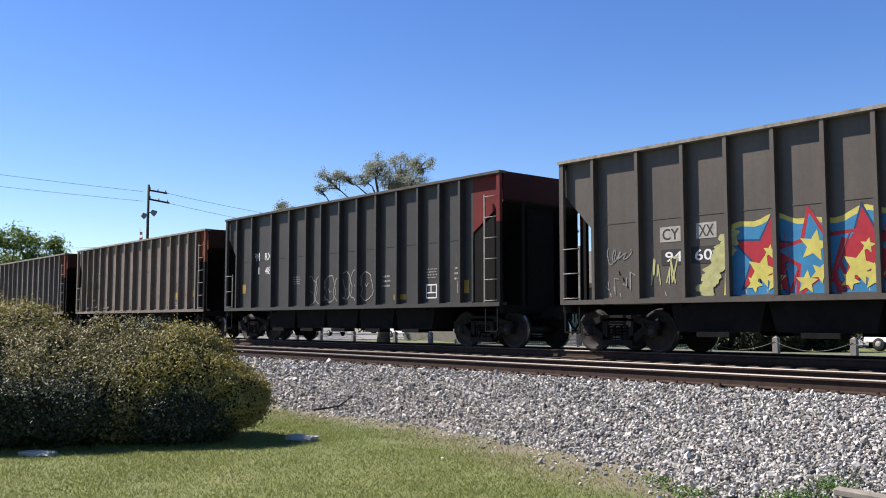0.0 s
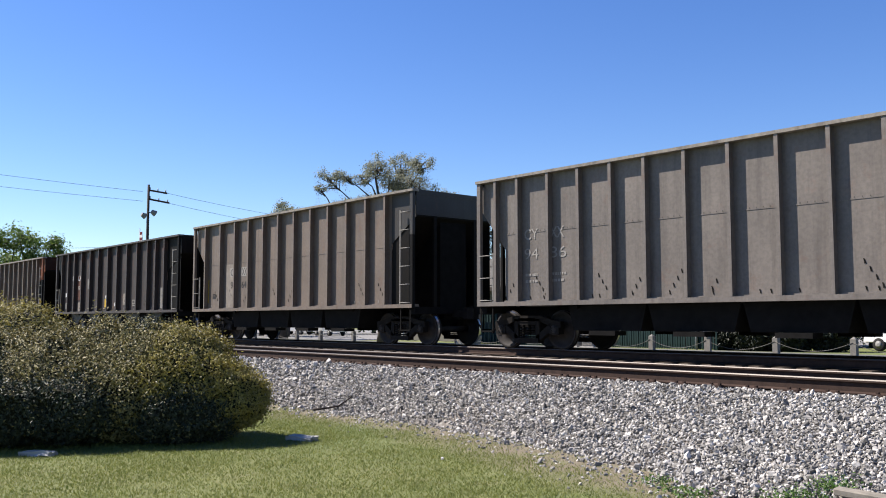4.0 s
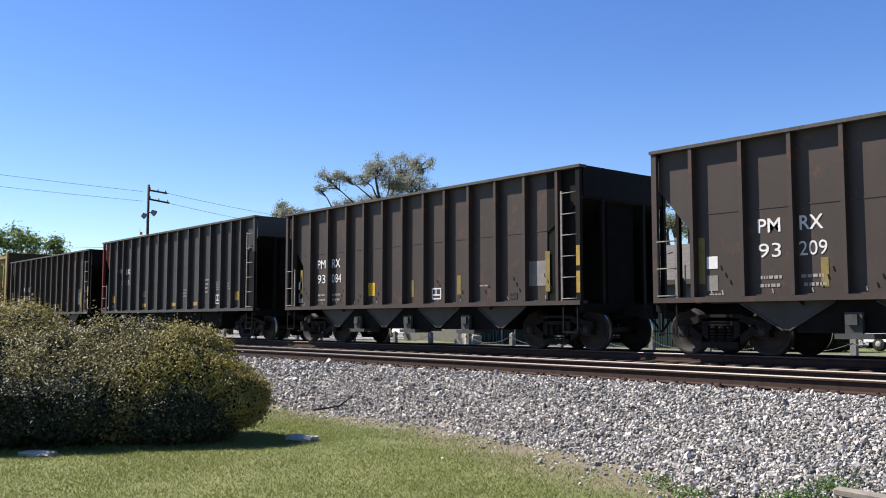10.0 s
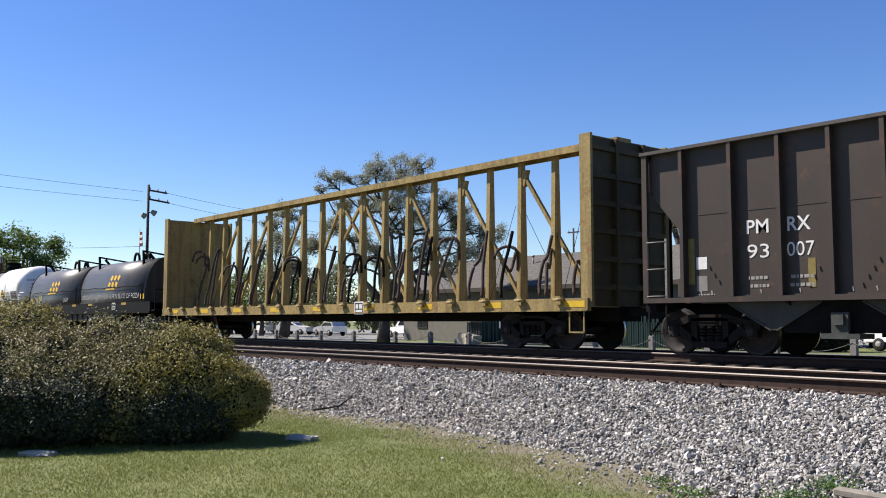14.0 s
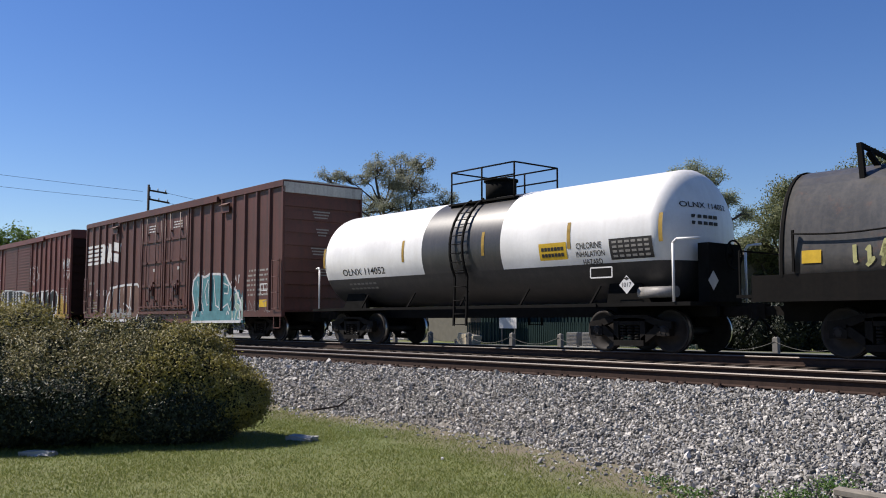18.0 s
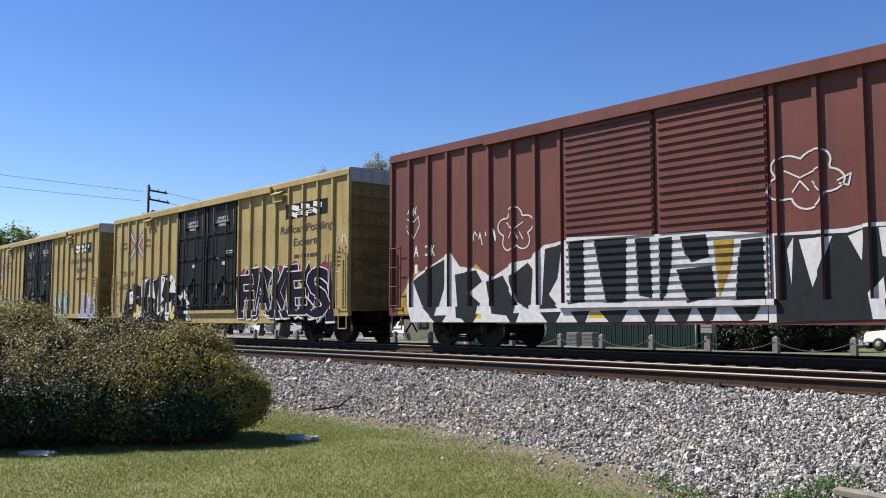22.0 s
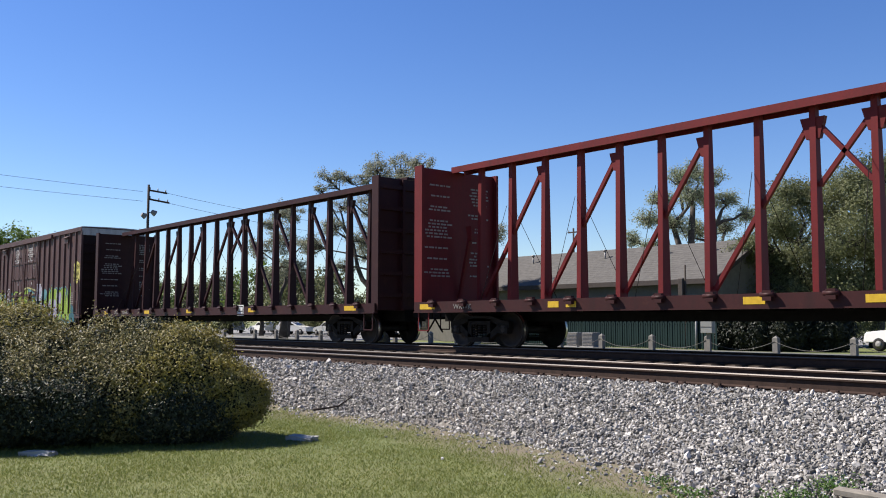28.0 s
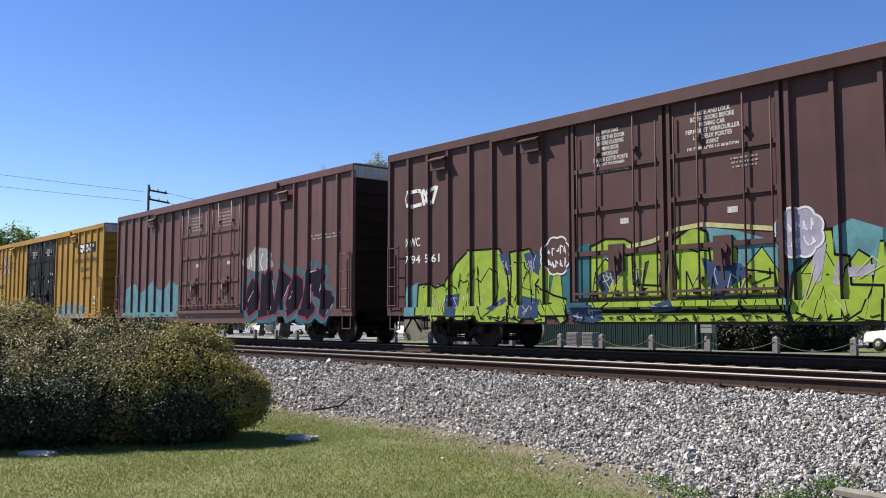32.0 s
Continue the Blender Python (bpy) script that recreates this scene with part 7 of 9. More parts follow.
def star(cx, cz, r, turn=0.0, inner=0.42, squash=1.0):
    return [(cx + squash * (r if i % 2 == 0 else r * inner) * math.sin(turn + i * math.pi / 5), cz + (r if i % 2 == 0 else r * inner) * math.cos(turn + i * math.pi / 5)) for i in range(10)]


def glyphs(x0, x1, z0, z1, n, seed, fat=0.32, lean=0.12):
    """Wild-style sprayed forms: stout leaning columns, hooks, wedges and arrows that lock into one another and spell nothing."""
    r_ = random.Random(seed)
    out = []
    cw = (x1 - x0) / n
    H = z1 - z0
    last = -1
    for i in range(n):
        ox, ow = x0 + i * cw - 0.1 * cw, cw * 1.2
        dz = H * r_.uniform(-0.05, 0.07)
        tilt = lean * r_.uniform(-0.8, 1.8)

        def P(u, v):
            return (ox + ow * (u + tilt * (v - 0.5)), z0 + dz + H * v)
        w = fat * cw
        kind = r_.choice([k for k in range(5) if k != last])
        last = kind
        if kind == 0:        # column with a hooked tip
            L = [stroke(P(0.3, 0), P(0.34, 0.98), w * 0.8, w * 1.5), stroke(P(0.34, 0.9), P(0.85, 0.98), H * 0.26, H * 0.1), stroke(P(0.8, 1.0), P(0.72, 0.35), w * 0.4, w * 1.1), stroke(P(0.72, 0.4), P(0.95, 0.02), w, w * 0.5)]
        elif kind == 1:      # two wedges that meet low down
            L = [stroke(P(0.12, 1.04), P(0.42, 0.0), w * 1.3, w * 0.5), stroke(P(0.85, 1.0), P(0.5, 0.06), w * 1.5, w * 0.6), [P(0.3, 0.32), P(0.72, 0.4), P(0.56, 0.02), P(0.36, 0.0)]]
        elif kind == 2:      # arrow
            L = [stroke(P(0.2, 0.05), P(0.55, 0.7), w, w * 0.8), [P(0.18, 0.66), P(0.62, 1.06), P(0.98, 0.5), P(0.66, 0.66)], stroke(P(0.78, 0.62), P(0.8, 0.0), w * 1.2, w * 0.7)]
        elif kind == 3:      # bent band
            L = [stroke(P(0.1, 0.86), P(0.6, 1.0), H * 0.3, H * 0.14), stroke(P(0.52, 1.0), P(0.3, 0.5), w, w * 1.1), stroke(P(0.26, 0.56), P(0.84, 0.4), H * 0.2, H * 0.28), stroke(P(0.8, 0.5), P(0.58, 0.0), w * 1.3, w * 0.6), stroke(P(0.02, 0.4), P(0.2, 0.0), w * 0.5, w)]
        else:                # fat teardrop and a spike
            L = [[P(0.1, 0.3), P(0.16, 0.72), P(0.38, 0.98), P(0.62, 0.86), P(0.7, 0.5), P(0.56, 0.14), P(0.3, 0.0)], stroke(P(0.82, 1.08), P(0.88, 0.0), w * 0.3, w * 1.2)]
        out.append(L)
    return out


def grown(poly, d):
    c = Vector((sum(p[0] for p in poly) / len(poly), sum(p[1] for p in poly) / len(poly)))
    out = []
    for p in poly:
        v = Vector(p) - c
        out.append(tuple(Vector(p) + v.normalized() * d * 1.3))
    return out


def wild(car, x0, x1, z0, z1, n, seed, fill, edge, glow=None, marks=None, rim=0.06, fat=0.34):
    """A lettered piece: glow shape, bright outline, fill, small highlights."""
    r_ = random.Random(seed + 99)
    for i, L in enumerate(glyphs(x0, x1, z0, z1, n, seed, fat)):
        up = 0.00007 * i
        if glow:
            place(car, "graffiti_glow", [grown(p, rim * 3.0) for p in L], glow, -0.0005 + up)
        place(car, "graffiti_outline", [grown(p, rim) for p in L], edge, 0.002 + up)
        place(car, "graffiti_letter", L, fill, 0.0047 + up)
        if marks:
            ps = []
            for p in L:
                if r_.random() < 0.75:
                    a, b = Vector(p[0]), Vector(p[3] if len(p) > 3 else p[2])
                    ps.append(stroke(a.lerp(b, r_.uniform(0.1, 0.4)), a.lerp(b, r_.uniform(0.5, 0.9)), rim * 0.7, rim * 0.3))
            if ps:
                place(car, "graffiti_highlight", ps, marks, 0.0073 + up)


# first hopper: stars on blue
x0, x1 = -2.85, 5.6
top = [(x0 + (x1 - x0) * i / 60, 2.34 + 0.17 * abs(math.sin(i * 0.235)) + 0.05 * math.sin(i * 1.1)) for i in range(61)]
place(c0, "graffiti_glow", [[(x0 - 0.12, 1.14), (x1 + 0.2, 1.14)] + [(p[0] - 0.03, p[1] + 0.1) for p in top[::-1]]], G_YELLOW, 0.0, "yellow sprayed edge of the graffiti")
place(c0, "graffiti_ground", [[(x0, 1.15), (x1, 1.15)] + top[::-1]], G_BLUE, 0.0015, "blue graffiti ground with red stars")
for k, cx in enumerate((-2.02, -0.22, 1.7, 3.6)):
    # a red star with a dark rim, and beside it a red-rimmed blue one
    place(c0, "graffiti_outline", [star(cx, 1.86, 0.86, 0.12 - 0.2 * (k % 2), 0.44)], G_NAVY, 0.003)
    place(c0, "graffiti_star", [star(cx, 1.86, 0.76, 0.12 - 0.2 * (k % 2), 0.44)], G_RED, 0.0045)
    place(c0, "graffiti_star", [star(cx - 0.14, 1.6, 0.33, 0.3, 0.45), star(cx + 0.12, 1.42, 0.24, 0.0, 0.45), star(cx - 0.3, 1.36, 0.18, 0.5, 0.45), star(cx + 0.02, 1.95, 0.14, 0.2, 0.45)], G_YELLOW, 0.0075)
    cx += 0.92
    place(c0, "graffiti_outline", [star(cx, 1.84, 0.92, -0.16, 0.46)], G_RED, 0.0032)
    place(c0, "graffiti_star", [star(cx, 1.84, 0.76, -0.16, 0.44)], G_BLUE, 0.0047)
    place(c0, "graffiti_star", [star(cx - 0.04, 2.0, 0.3, 0.2, 0.45), star(cx + 0.06, 1.52, 0.2, 0.5, 0.45), star(cx - 0.2, 1.36, 0.22, 0.1, 0.45)], G_YELLOW, 0.0076)
    place(c0, "graffiti_swoosh", [stroke((cx + 0.42, 1.16), (cx + 0.3, 1.5), 0.14, 0.1), stroke((cx + 0.3, 1.48), (cx + 0.52, 2.1), 0.1, 0.14), stroke((cx - 0.5, 1.2), (cx - 0.36, 1.6), 0.06, 0.03)], G_RED, 0.0063)
    place(c0, "graffiti_line", line([(cx - 0.75, 1.3), (cx - 0.5, 1.75), (cx - 0.62, 2.3)], 0.022) + line([(cx + 0.4, 1.3), (cx + 0.34, 1.6), (cx + 0.6, 2.2)], 0.02), G_PINK, 0.0088)
for s in range(7):
    place(c0, "graffiti_splash", [blob(-3.35 + 0.09 * s, 1.3 + 0.16 * s, 0.2, 0.16, s, 26, 0.4)], G_PALEYEL, 0.01 + 0.0002 * s)
patch(c0, -4.42, -3.9, 2.27, 2.58, P_PATCHLIGHT, "marking_panel")
patch(c0, -3.56, -3.1, 2.29, 2.6, P_PATCHLIGHT, "marking_panel")
letters(c0, "CY", -4.36, -3.96, 2.31, 2.54, P_BLACKLET)
letters(c0, "XX", -3.5, -3.16, 2.33, 2.56, P_BLACKLET)
patch(c0, -4.4, -3.86, 1.8, 2.12, P_BLACKLET, "marking_panel")
patch(c0, -3.68, -2.9, 1.8, 2.14, P_BLACKLET, "marking_panel")
letters(c0, "94", -4.3, -3.9, 1.86, 2.07)
letters(c0, "606", -3.6, -3.0, 1.86, 2.08)
place(c0, "spray_tag", curl(-5.85, -5.1, 1.85, 2.25, 3, 0.025, 4), G_FAINT, 0.004)
place(c0, "spray_tag", tag_scrawl(-5.85, -5.05, 1.2, 1.75, 4, 0.02, 4), G_FAINT, 0.004)
place(c0, "spray_tag", tag_scrawl(-4.7, -4.0, 1.4, 2.0, 5, 0.03, 4), G_PALEYEL, 0.004)

# black hopper
letters(c1, "PM", -5.26, -4.86, 2.74, 3.01)
letters(c1, "RX", -4.50, -4.08, 2.74, 2.99)
letters(c1, "11", -5.26, -4.88, 2.28, 2.52)
letters(c1, "48", -4.49, -4.08, 2.26, 2.51)
place(c1, "spray_tag", bubble(-1.8, 0.3, 1.2, 2.1, 8, 0.03, 4), P_STENCIL_DULL, 0.004)
place(c1, "spray_tag", bubble(0.1, 1.7, 1.25, 2.2, 9, 0.03, 3), P_STENCIL_DULL, 0.004)


def hopper_marks(c, first, second, num1, num2, xa, z, yellow, seed, boxed=False, dim=False):
    """Reporting marks of a hopper, its data box, plates and small print."""
    m = P_STENCIL_DULL if dim else P_WHITE
    if boxed:
        patch(c, xa - 0.04, xa + 0.52, z - 0.03, z + 0.3, P_PATCHPALE, "marking_panel")
        patch(c, xa + 0.78, xa + 1.26, z - 0.03, z + 0.3, P_PATCHPALE, "marking_panel")
        m = P_BLACKLET
    letters(c, first, xa, xa + 0.45, z, z + 0.26, m)
    letters(c, second, xa + 0.82, xa + 1.26, z, z + 0.26, m)
    if num1:
        letters(c, num1, xa, xa + 0.45, z - 0.46, z - 0.2, P_TOUCHUP if boxed else m, "lettering", 0, 0.0)
        letters(c, num2, xa + 0.8, xa + 1.32, z - 0.46, z - 0.2, P_TOUCHUP if boxed else m, "lettering", 0, 0.0)
    if not boxed:
        bars(c, xa, xa + 0.45, z - 1.05, z - 0.75, 2, None, seed)
        bars(c, xa + 0.8, xa + 1.3, z - 1.05, z - 0.75, 2, None, seed + 1)
    for x, w, zz, hh in yellow:
        patch(c, x, x + w, zz, zz + hh, P_YELPATCH, "yellow_plate")


def hopper_end_panel(c, x):
    """Grey and ochre paint with a data box near the front of the tan cars."""
    patch(c, x, x + 0.42, 1.84, 2.2, P_TOUCHUP)
    patch(c, x, x + 0.42, 1.61, 1.8, P_YELPATCH, "yellow_plate")
    framed(c, x, x + 0.38, 1.28, 1.58, P_STENCIL_DULL)
    patch(c, 5.75, 6.1, 1.6, 1.85, P_YELPATCH, "yellow_plate")


bars(c1, -2.67, -2.19, 1.84, 2.13, 4, None, 1)
bars(c1, 4.17, 4.62, 1.79, 2.09, 4, None, 2)
bars(c1, 5.30, 5.70, 1.7, 2.1, 3, None, 3)
bars(c1, 2.20, 2.60, 1.6, 2.0, 3, None, 4)
framed(c1, 4.18, 4.62, 1.27, 1.65)
for x, w, z, hh in ((-6.1, 0.28, 1.64, 0.31), (2.74, 0.57, 1.26, 0.15), (5.43, 0.46, 1.38, 0.33)):
    patch(c1, x, x + w, z, z + hh, P_YELPATCH, "yellow_plate")
hopper_marks(c2, "CY", "XX", "994", "360", -5.49, 2.64, (), 10, True)
hopper_end_panel(c2, 4.12)
hopper_marks(c3, "CY", "XX", "94", "86", -5.62, 2.58, ((4.4, 0.45, 1.4, 0.22), (5.6, 0.4, 1.4, 0.3)), 11, False, True)
patch(c4, -4.3, -3.5, 1.15, 2.72, P_PATCHPALE, "paint_patch")
patch(c4, -3.98, -3.5, 2.26, 2.58, P_STENCIL_DULL, "marking_panel", 0.003)
patch(c4, -3.14, -2.62, 2.26, 2.58, P_STENCIL_DULL, "marking_panel", 0.003)
letters(c4, "CY", -3.94, -3.54, 2.3, 2.54, P_BLACKLET)
letters(c4, "94", -3.94, -3.54, 1.84, 2.08, P_BLACKLET)
letters(c4, "XX", -3.1, -2.75, 2.3, 2.54, P_BLACKLET)
letters(c4, "648", -3.12, -2.58, 1.84, 2.08, P_BLACKLET)
framed(c4, -5.35, -5.1, 1.5, 1.68, P_BLACKLET)
patch(c4, -5.75, -5.64, 1.35, 2.2, P_YELPATCH, "yellow_plate")
patch(c5, -5.2, -3.68, 1.7, 2.9, P_RUSTPATCH, "rust_patch", 0.001)
letters(c5, "KG", -5.25, -4.82, 2.69, 2.95)
letters(c5, "LX", -4.45, -3.98, 2.67, 2.92)
letters(c5, "91", -5.21, -4.82, 2.22, 2.42, P_STENCIL_DULL)
letters(c5, "044", -4.42, -3.78, 2.21, 2.42, P_STENCIL_DULL)
patch(c5, -3.11, -2.72, 2.21, 2.72, P_PATCHGREY)
patch(c5, -4.45, -3.78, 1.14, 1.6, P_PATCHPALE)
patch(c5, -0.79, -0.46, 1.31, 1.7, P_SAFETY, "yellow_placard")
patch(c5, -0.72, -0.55, 1.72, 1.86, P_WHITE, "white_placard")
patch(c5, 0.4, 0.73, 1.35, 1.51, P_WHITE, "white_placard")
bars(c5, 0.43, 0.7, 1.38, 1.5, 2, P_STENCIL_DULL, 5)
patch(c5, 5.5, 6.08, 1.2, 2.05, P_PATCHGREY)
framed(c5, 2.55, 3.08, 1.34, 1.6, P_STENCIL_DULL)
patch(c5, 1.45, 1.7, 1.4, 1.9, P_PATCHPALE)
patch(c5, -6.3, -6.1, 1.9, 2.1, P_WHITE, "white_placard")
patch(c5, -6.28, -6.1, 1.3, 1.6, P_PATCHGREY)
hopper_marks(c6, "CY", "XX", "994", "224", -5.17, 2.6, ((-5.72, 0.3, 1.5, 0.3), (-0.4, 0.3, 1.35, 0.15)), 13, True)
hopper_end_panel(c6, 4.3)


def brown_marks(c, num, wash, seed, xa=-4.31):
    """Marks, reflective tape and plates of the brown cars; xa is where the first letter stands."""
    d = xa + 4.31
    hopper_marks(c, "PM", "RX", "93", num, xa, 2.3, (), seed)
    for x, z0, z1 in ((-5.6, 1.39, 2.3), (-3.12, 1.27, 1.79), (0.22 + 0.4 * d, 1.32, 1.78), (2.3 + d, 1.35, 1.84), (5.12, 1.35, 2.28)):
        patch(c, x, x + 0.14, z0, z1, P_YELTAPE, "yellow_tape")
    patch(c, -1.67 + 0.7 * d, -1.36 + 0.7 * d, 1.4, 1.77, P_SAFETY, "yellow_placard")
    bars(c, -1.64 + 0.7 * d, -1.4 + 0.7 * d, 1.44, 1.74, 5, P_YELPATCH, seed)
    framed(c, 1.02, 1.4, 1.24, 1.54)
    bars(c, 2.86, 3.23, 1.5, 1.6, 1, None, seed + 2)
    patch(c, -5.42 + d, -5.18 + d, 1.68, 1.92, P_WHITE, "white_placard")
    patch(c, -5.42 + d, -5.18 + d, 1.25, 1.55, P_PATCHGREY)
    bars(c, -5.4 + d, -5.0 + d, 1.15, 1.22, 1, None, seed + 6)
    if wash:
        patch(c, 3.9, 4.5, 1.95, 2.53, P_WASHED, "washed_patch")
    patch(c, 4.58, 5.12, 1.49, 2.07, P_PATCHGREY)
    framed(c, 3.95, 4.2, 1.2, 1.36, P_BLACKLET)


for c, hh in ((c7, 6.6), (c8, 6.3), (c10, 6.61)):
    for z0, z1 in ((1.3, 1.78), (1.9, 2.35)):
        bm = bmesh.new()
        box(bm, hh - 0.115, hh - 0.01, -1.596, -1.592, z0, z1)
        part("yellow_tape", bm, P_YELPATCH, c)
brown_marks(c7, "209", True, 20, -4.31)
brown_marks(c8, "084", False, 21, -4.58)
brown_marks(c10, "007", False, 22, -4.31)
patch(c10, 4.42, 5.0, 1.5, 2.25, P_WASHED, "washed_patch", 0.003)
letters(c9, "PM", -5.42, -4.97, 2.75, 3.0)
letters(c9, "RX", -4.68, -4.22, 2.73, 2.98)
letters(c9, "10", -5.42, -4.97, 2.25, 2.48, P_STENCIL_DULL)
letters(c9, "15", -4.66, -4.22, 2.25, 2.48, P_STENCIL_DULL)
framed(c9, 4.09, 4.49, 1.31, 1.65)
bars(c9, 4.06, 4.5, 1.8, 2.15, 5, None, 30)
bars(c9, 5.0, 5.4, 1.8, 2.1, 3, None, 31)
bars(c9, -2.8, -2.4, 1.7, 1.95, 3, None, 32)
bars(c9, 1.3, 1.6, 1.6, 1.95, 3, None, 33)
bars(c9, 3.2, 3.5, 1.7, 2.3, 4, None, 34)
for x, w, z, hh in ((-2.85, 0.5, 1.26, 0.16), (0.18, 0.43, 1.27, 0.14), (2.18, 0.58, 1.27, 0.14), (5.58, 0.52, 1.42, 0.31), (-6.2, 0.3, 1.5, 0.3)):
    patch(c9, x, x + w, z, z + hh, P_YELPATCH, "yellow_plate")

# centerbeams: marks on the sill and data boxes
letters(c18, "WRWK", -9.4, -8.7, 0.98, 1.1, P_PATCHGREY)
letters(c19, "SMW", -8.58, -8.16, 0.99, 1.12, P_STENCIL_DULL)
letters(c19, "73840", -7.7, -6.95, 0.99, 1.12, P_STENCIL_DULL)
for c, x in ((c11, 4.0 - 1.6), (c18, 5.7), (c19, 3.1)):
    patch(c, x, x + 0.46, 0.86, 1.24, P_WHITE, "data_plate", 0.003)
    framed(c, x + 0.03, x + 0.43, 0.9, 1.2, P_BLACKLET)



def drape(car, name, polys, mat, depth, lift=0.006, parent=None):
    """Paint that follows a rounded side: depth(z) is the side's distance from the centre line."""
    bm = bmesh.new()
    for poly in polys:
        try:
            bm.faces.new([bm.verts.new((p[0], 0, p[1])) for p in poly])
        except ValueError:
            pass
    bm.normal_update()
    bmesh.ops.triangulate(bm, faces=bm.faces[:])
    lo, hi = min(v.co.z for v in bm.verts), max(v.co.z for v in bm.verts)
    for k in range(1, 7):
        bmesh.ops.bisect_plane(bm, geom=bm.verts[:] + bm.edges[:] + bm.faces[:], dist=1e-5, plane_co=(0, 0, lo + (hi - lo) * k / 7), plane_no=(0, 0, 1))
    for v in bm.verts:
        v.co.y = -(depth(v.co.z) + lift)
    for f in bm.faces:
        f.normal_update()
        if f.normal.y > 0:
            f.normal_flip()
    me = bpy.data.meshes.new(name)
    bm.to_mesh(me)
    bm.free()
    me.materials.append(mat)
    return part(name, me, None, parent or car)


def hood_depth(z):
    k = min(1.0, max(0.0, (z - 1.47) / 2.02)) ** (1 / 0.9)
    return 1.49 * math.sqrt(max(0.0, 1 - k * k)) ** 0.62


def tank_depth(z):
    return math.sqrt(max(0.01, 1.44 ** 2 - (z - 2.53) ** 2))


# coil car: yellow emblem shapes, chalked words, sill marks
for x0, x1, z0, z1 in ((3.48, 4.7, 2.25, 2.75), (-5.0, -3.6, 2.25, 2.72)):
    w = (x1 - x0) / 3.2
    zm = (z0 + z1) / 2
    ps = []
    for k in range(3):
        a = x0 + w * 1.1 * k + 0.1
        ps += [stroke((a + 0.26, z0), (a + 0.32, zm - 0.05), w * 0.72), stroke((a + 0.36, zm + 0.05), (a + 0.43, z1), w * 0.72)]
    drape(c12, "emblem", ps, P_LOGOYEL, hood_depth, 0.012)
    drape(c12, "emblem_underline", [rect(x0 + 0.02, x1 - 0.1, z0 - 0.17, z0 - 0.08)], P_LOGOYEL, hood_depth, 0.012)
drape(c12, "chalk_words", text_polys("700 DAYS INJURY FOR A FKN SLICE OF PIZZA", 0.5, 7.6, 1.62, 1.9, 0.0, -0.004), G_CHALK, hood_depth, 0.012)
drape(c12, "chalk_words", text_polys("QUSP", -2.4, -1.6, 1.64, 1.86, 0.0, -0.004), G_CHALK, hood_depth, 0.012)
drape(c12, "spray_tag", tag_scrawl(-6.85, -5.9, 1.6, 2.12, 8, 0.07, 5), G_PALEYEL, hood_depth, 0.012)
drape(c12, "yellow_plate", [rect(-7.77, -7.41, 1.69, 1.92)], P_SAFETY, hood_depth, 0.012)
drape(c12, "yellow_plate", [rect(7.7, 8.1, 1.62, 1.85)], P_SAFETY, hood_depth, 0.012)
place(c12, "chalk_words", text_polys("U GOT PIZZA", 1.5, 4.8, 0.78, 0.98, 0, -0.006), G_FAINT, -0.06)
letters(c12, "NYC 827381", -4.3, -2.4, 1.22, 1.42, P_YELPATCH, "lettering", 0, 0.012, -0.035)
for x in (-5.3, -0.9, 1.4, 5.6):
    patch(c12, x, x + 0.55, 1.4, 1.5, P_YELPATCH, "yellow_plate", -0.038)
framed(c12, 4.6, 5.0, 1.2, 1.5)

# tank car: marks, placards, plates
drape(c13, "lettering", text_polys("OLNX 114052", -5.25, -3.15, 2.02, 2.22, 0, 0.012), P_BLACKLET, tank_depth)
drape(c13, "lettering", text_polys("CHLORINE", 4.06, 4.78, 2.27, 2.41, 0, 0.012), P_BLACKLET, tank_depth)
drape(c13, "lettering", text_polys("INHALATION", 4.04, 4.85, 2.09, 2.22, 0, 0.012), P_BLACKLET, tank_depth)
drape(c13, "lettering", text_polys("HAZARD", 4.2, 4.75, 1.92, 2.04, 0, 0.012), P_BLACKLET, tank_depth)
drape(c13, "yellow_placard", [rect(2.92, 3.77, 2.07, 2.46)], P_SAFETY, tank_depth)
drape(c13, "small_print", [rect(3.0 + 0.1 * i, 3.08 + 0.1 * i, 2.14 + 0.14 * j, 2.22 + 0.14 * j) for i in range(7) for j in range(2)], P_BLACKLET, tank_depth, 0.01)
drape(c13, "data_plate", [rect(5.0, 6.13, 1.99, 2.44)], P_BLACKLET, tank_depth)
drape(c13, "small_print", [rect(5.08 + 0.17 * i, 5.2 + 0.17 * i, 2.04 + 0.1 * j, 2.09 + 0.1 * j) for i in range(6) for j in range(4)], P_STENCIL_DULL, tank_depth, 0.01)
for x in (-6.2, -3.25 + 1.0, 1.0, 2.55 + 1.3, 6.35):
    drape(c13, "yellow_tape", [rect(x - 0.05, x + 0.05, 2.3, 2.9)], P_YELPATCH, tank_depth)
drape(c13, "small_print", [rect(-5.1 + 0.2 * i, -4.96 + 0.2 * i, 1.75, 1.8) for i in range(7)] + [rect(-5.1 + 0.2 * i, -4.96 + 0.2 * i, 1.62, 1.67) for i in range(7)], P_STENCIL_DULL, tank_depth)


def head_letters(txt, y0, y1, z0, z1):
    """Letters laid on the bulging front head; y runs to the far side."""
    hx = 6.97 - 0.28 - 0.62
    bm = bmesh.new()
    for poly in text_polys(txt, y0, y1, z0, z1, 0, 0.01):
        try:
            bm.faces.new([bm.verts.new((hx + 0.012 + 0.62 * math.sqrt(max(0.0, 1 - (y * y + (z - 2.53) ** 2) / 2.074)), y, z)) for y, z in poly])
        except ValueError:
            pass
    part("lettering", bm, P_BLACKLET, c13)


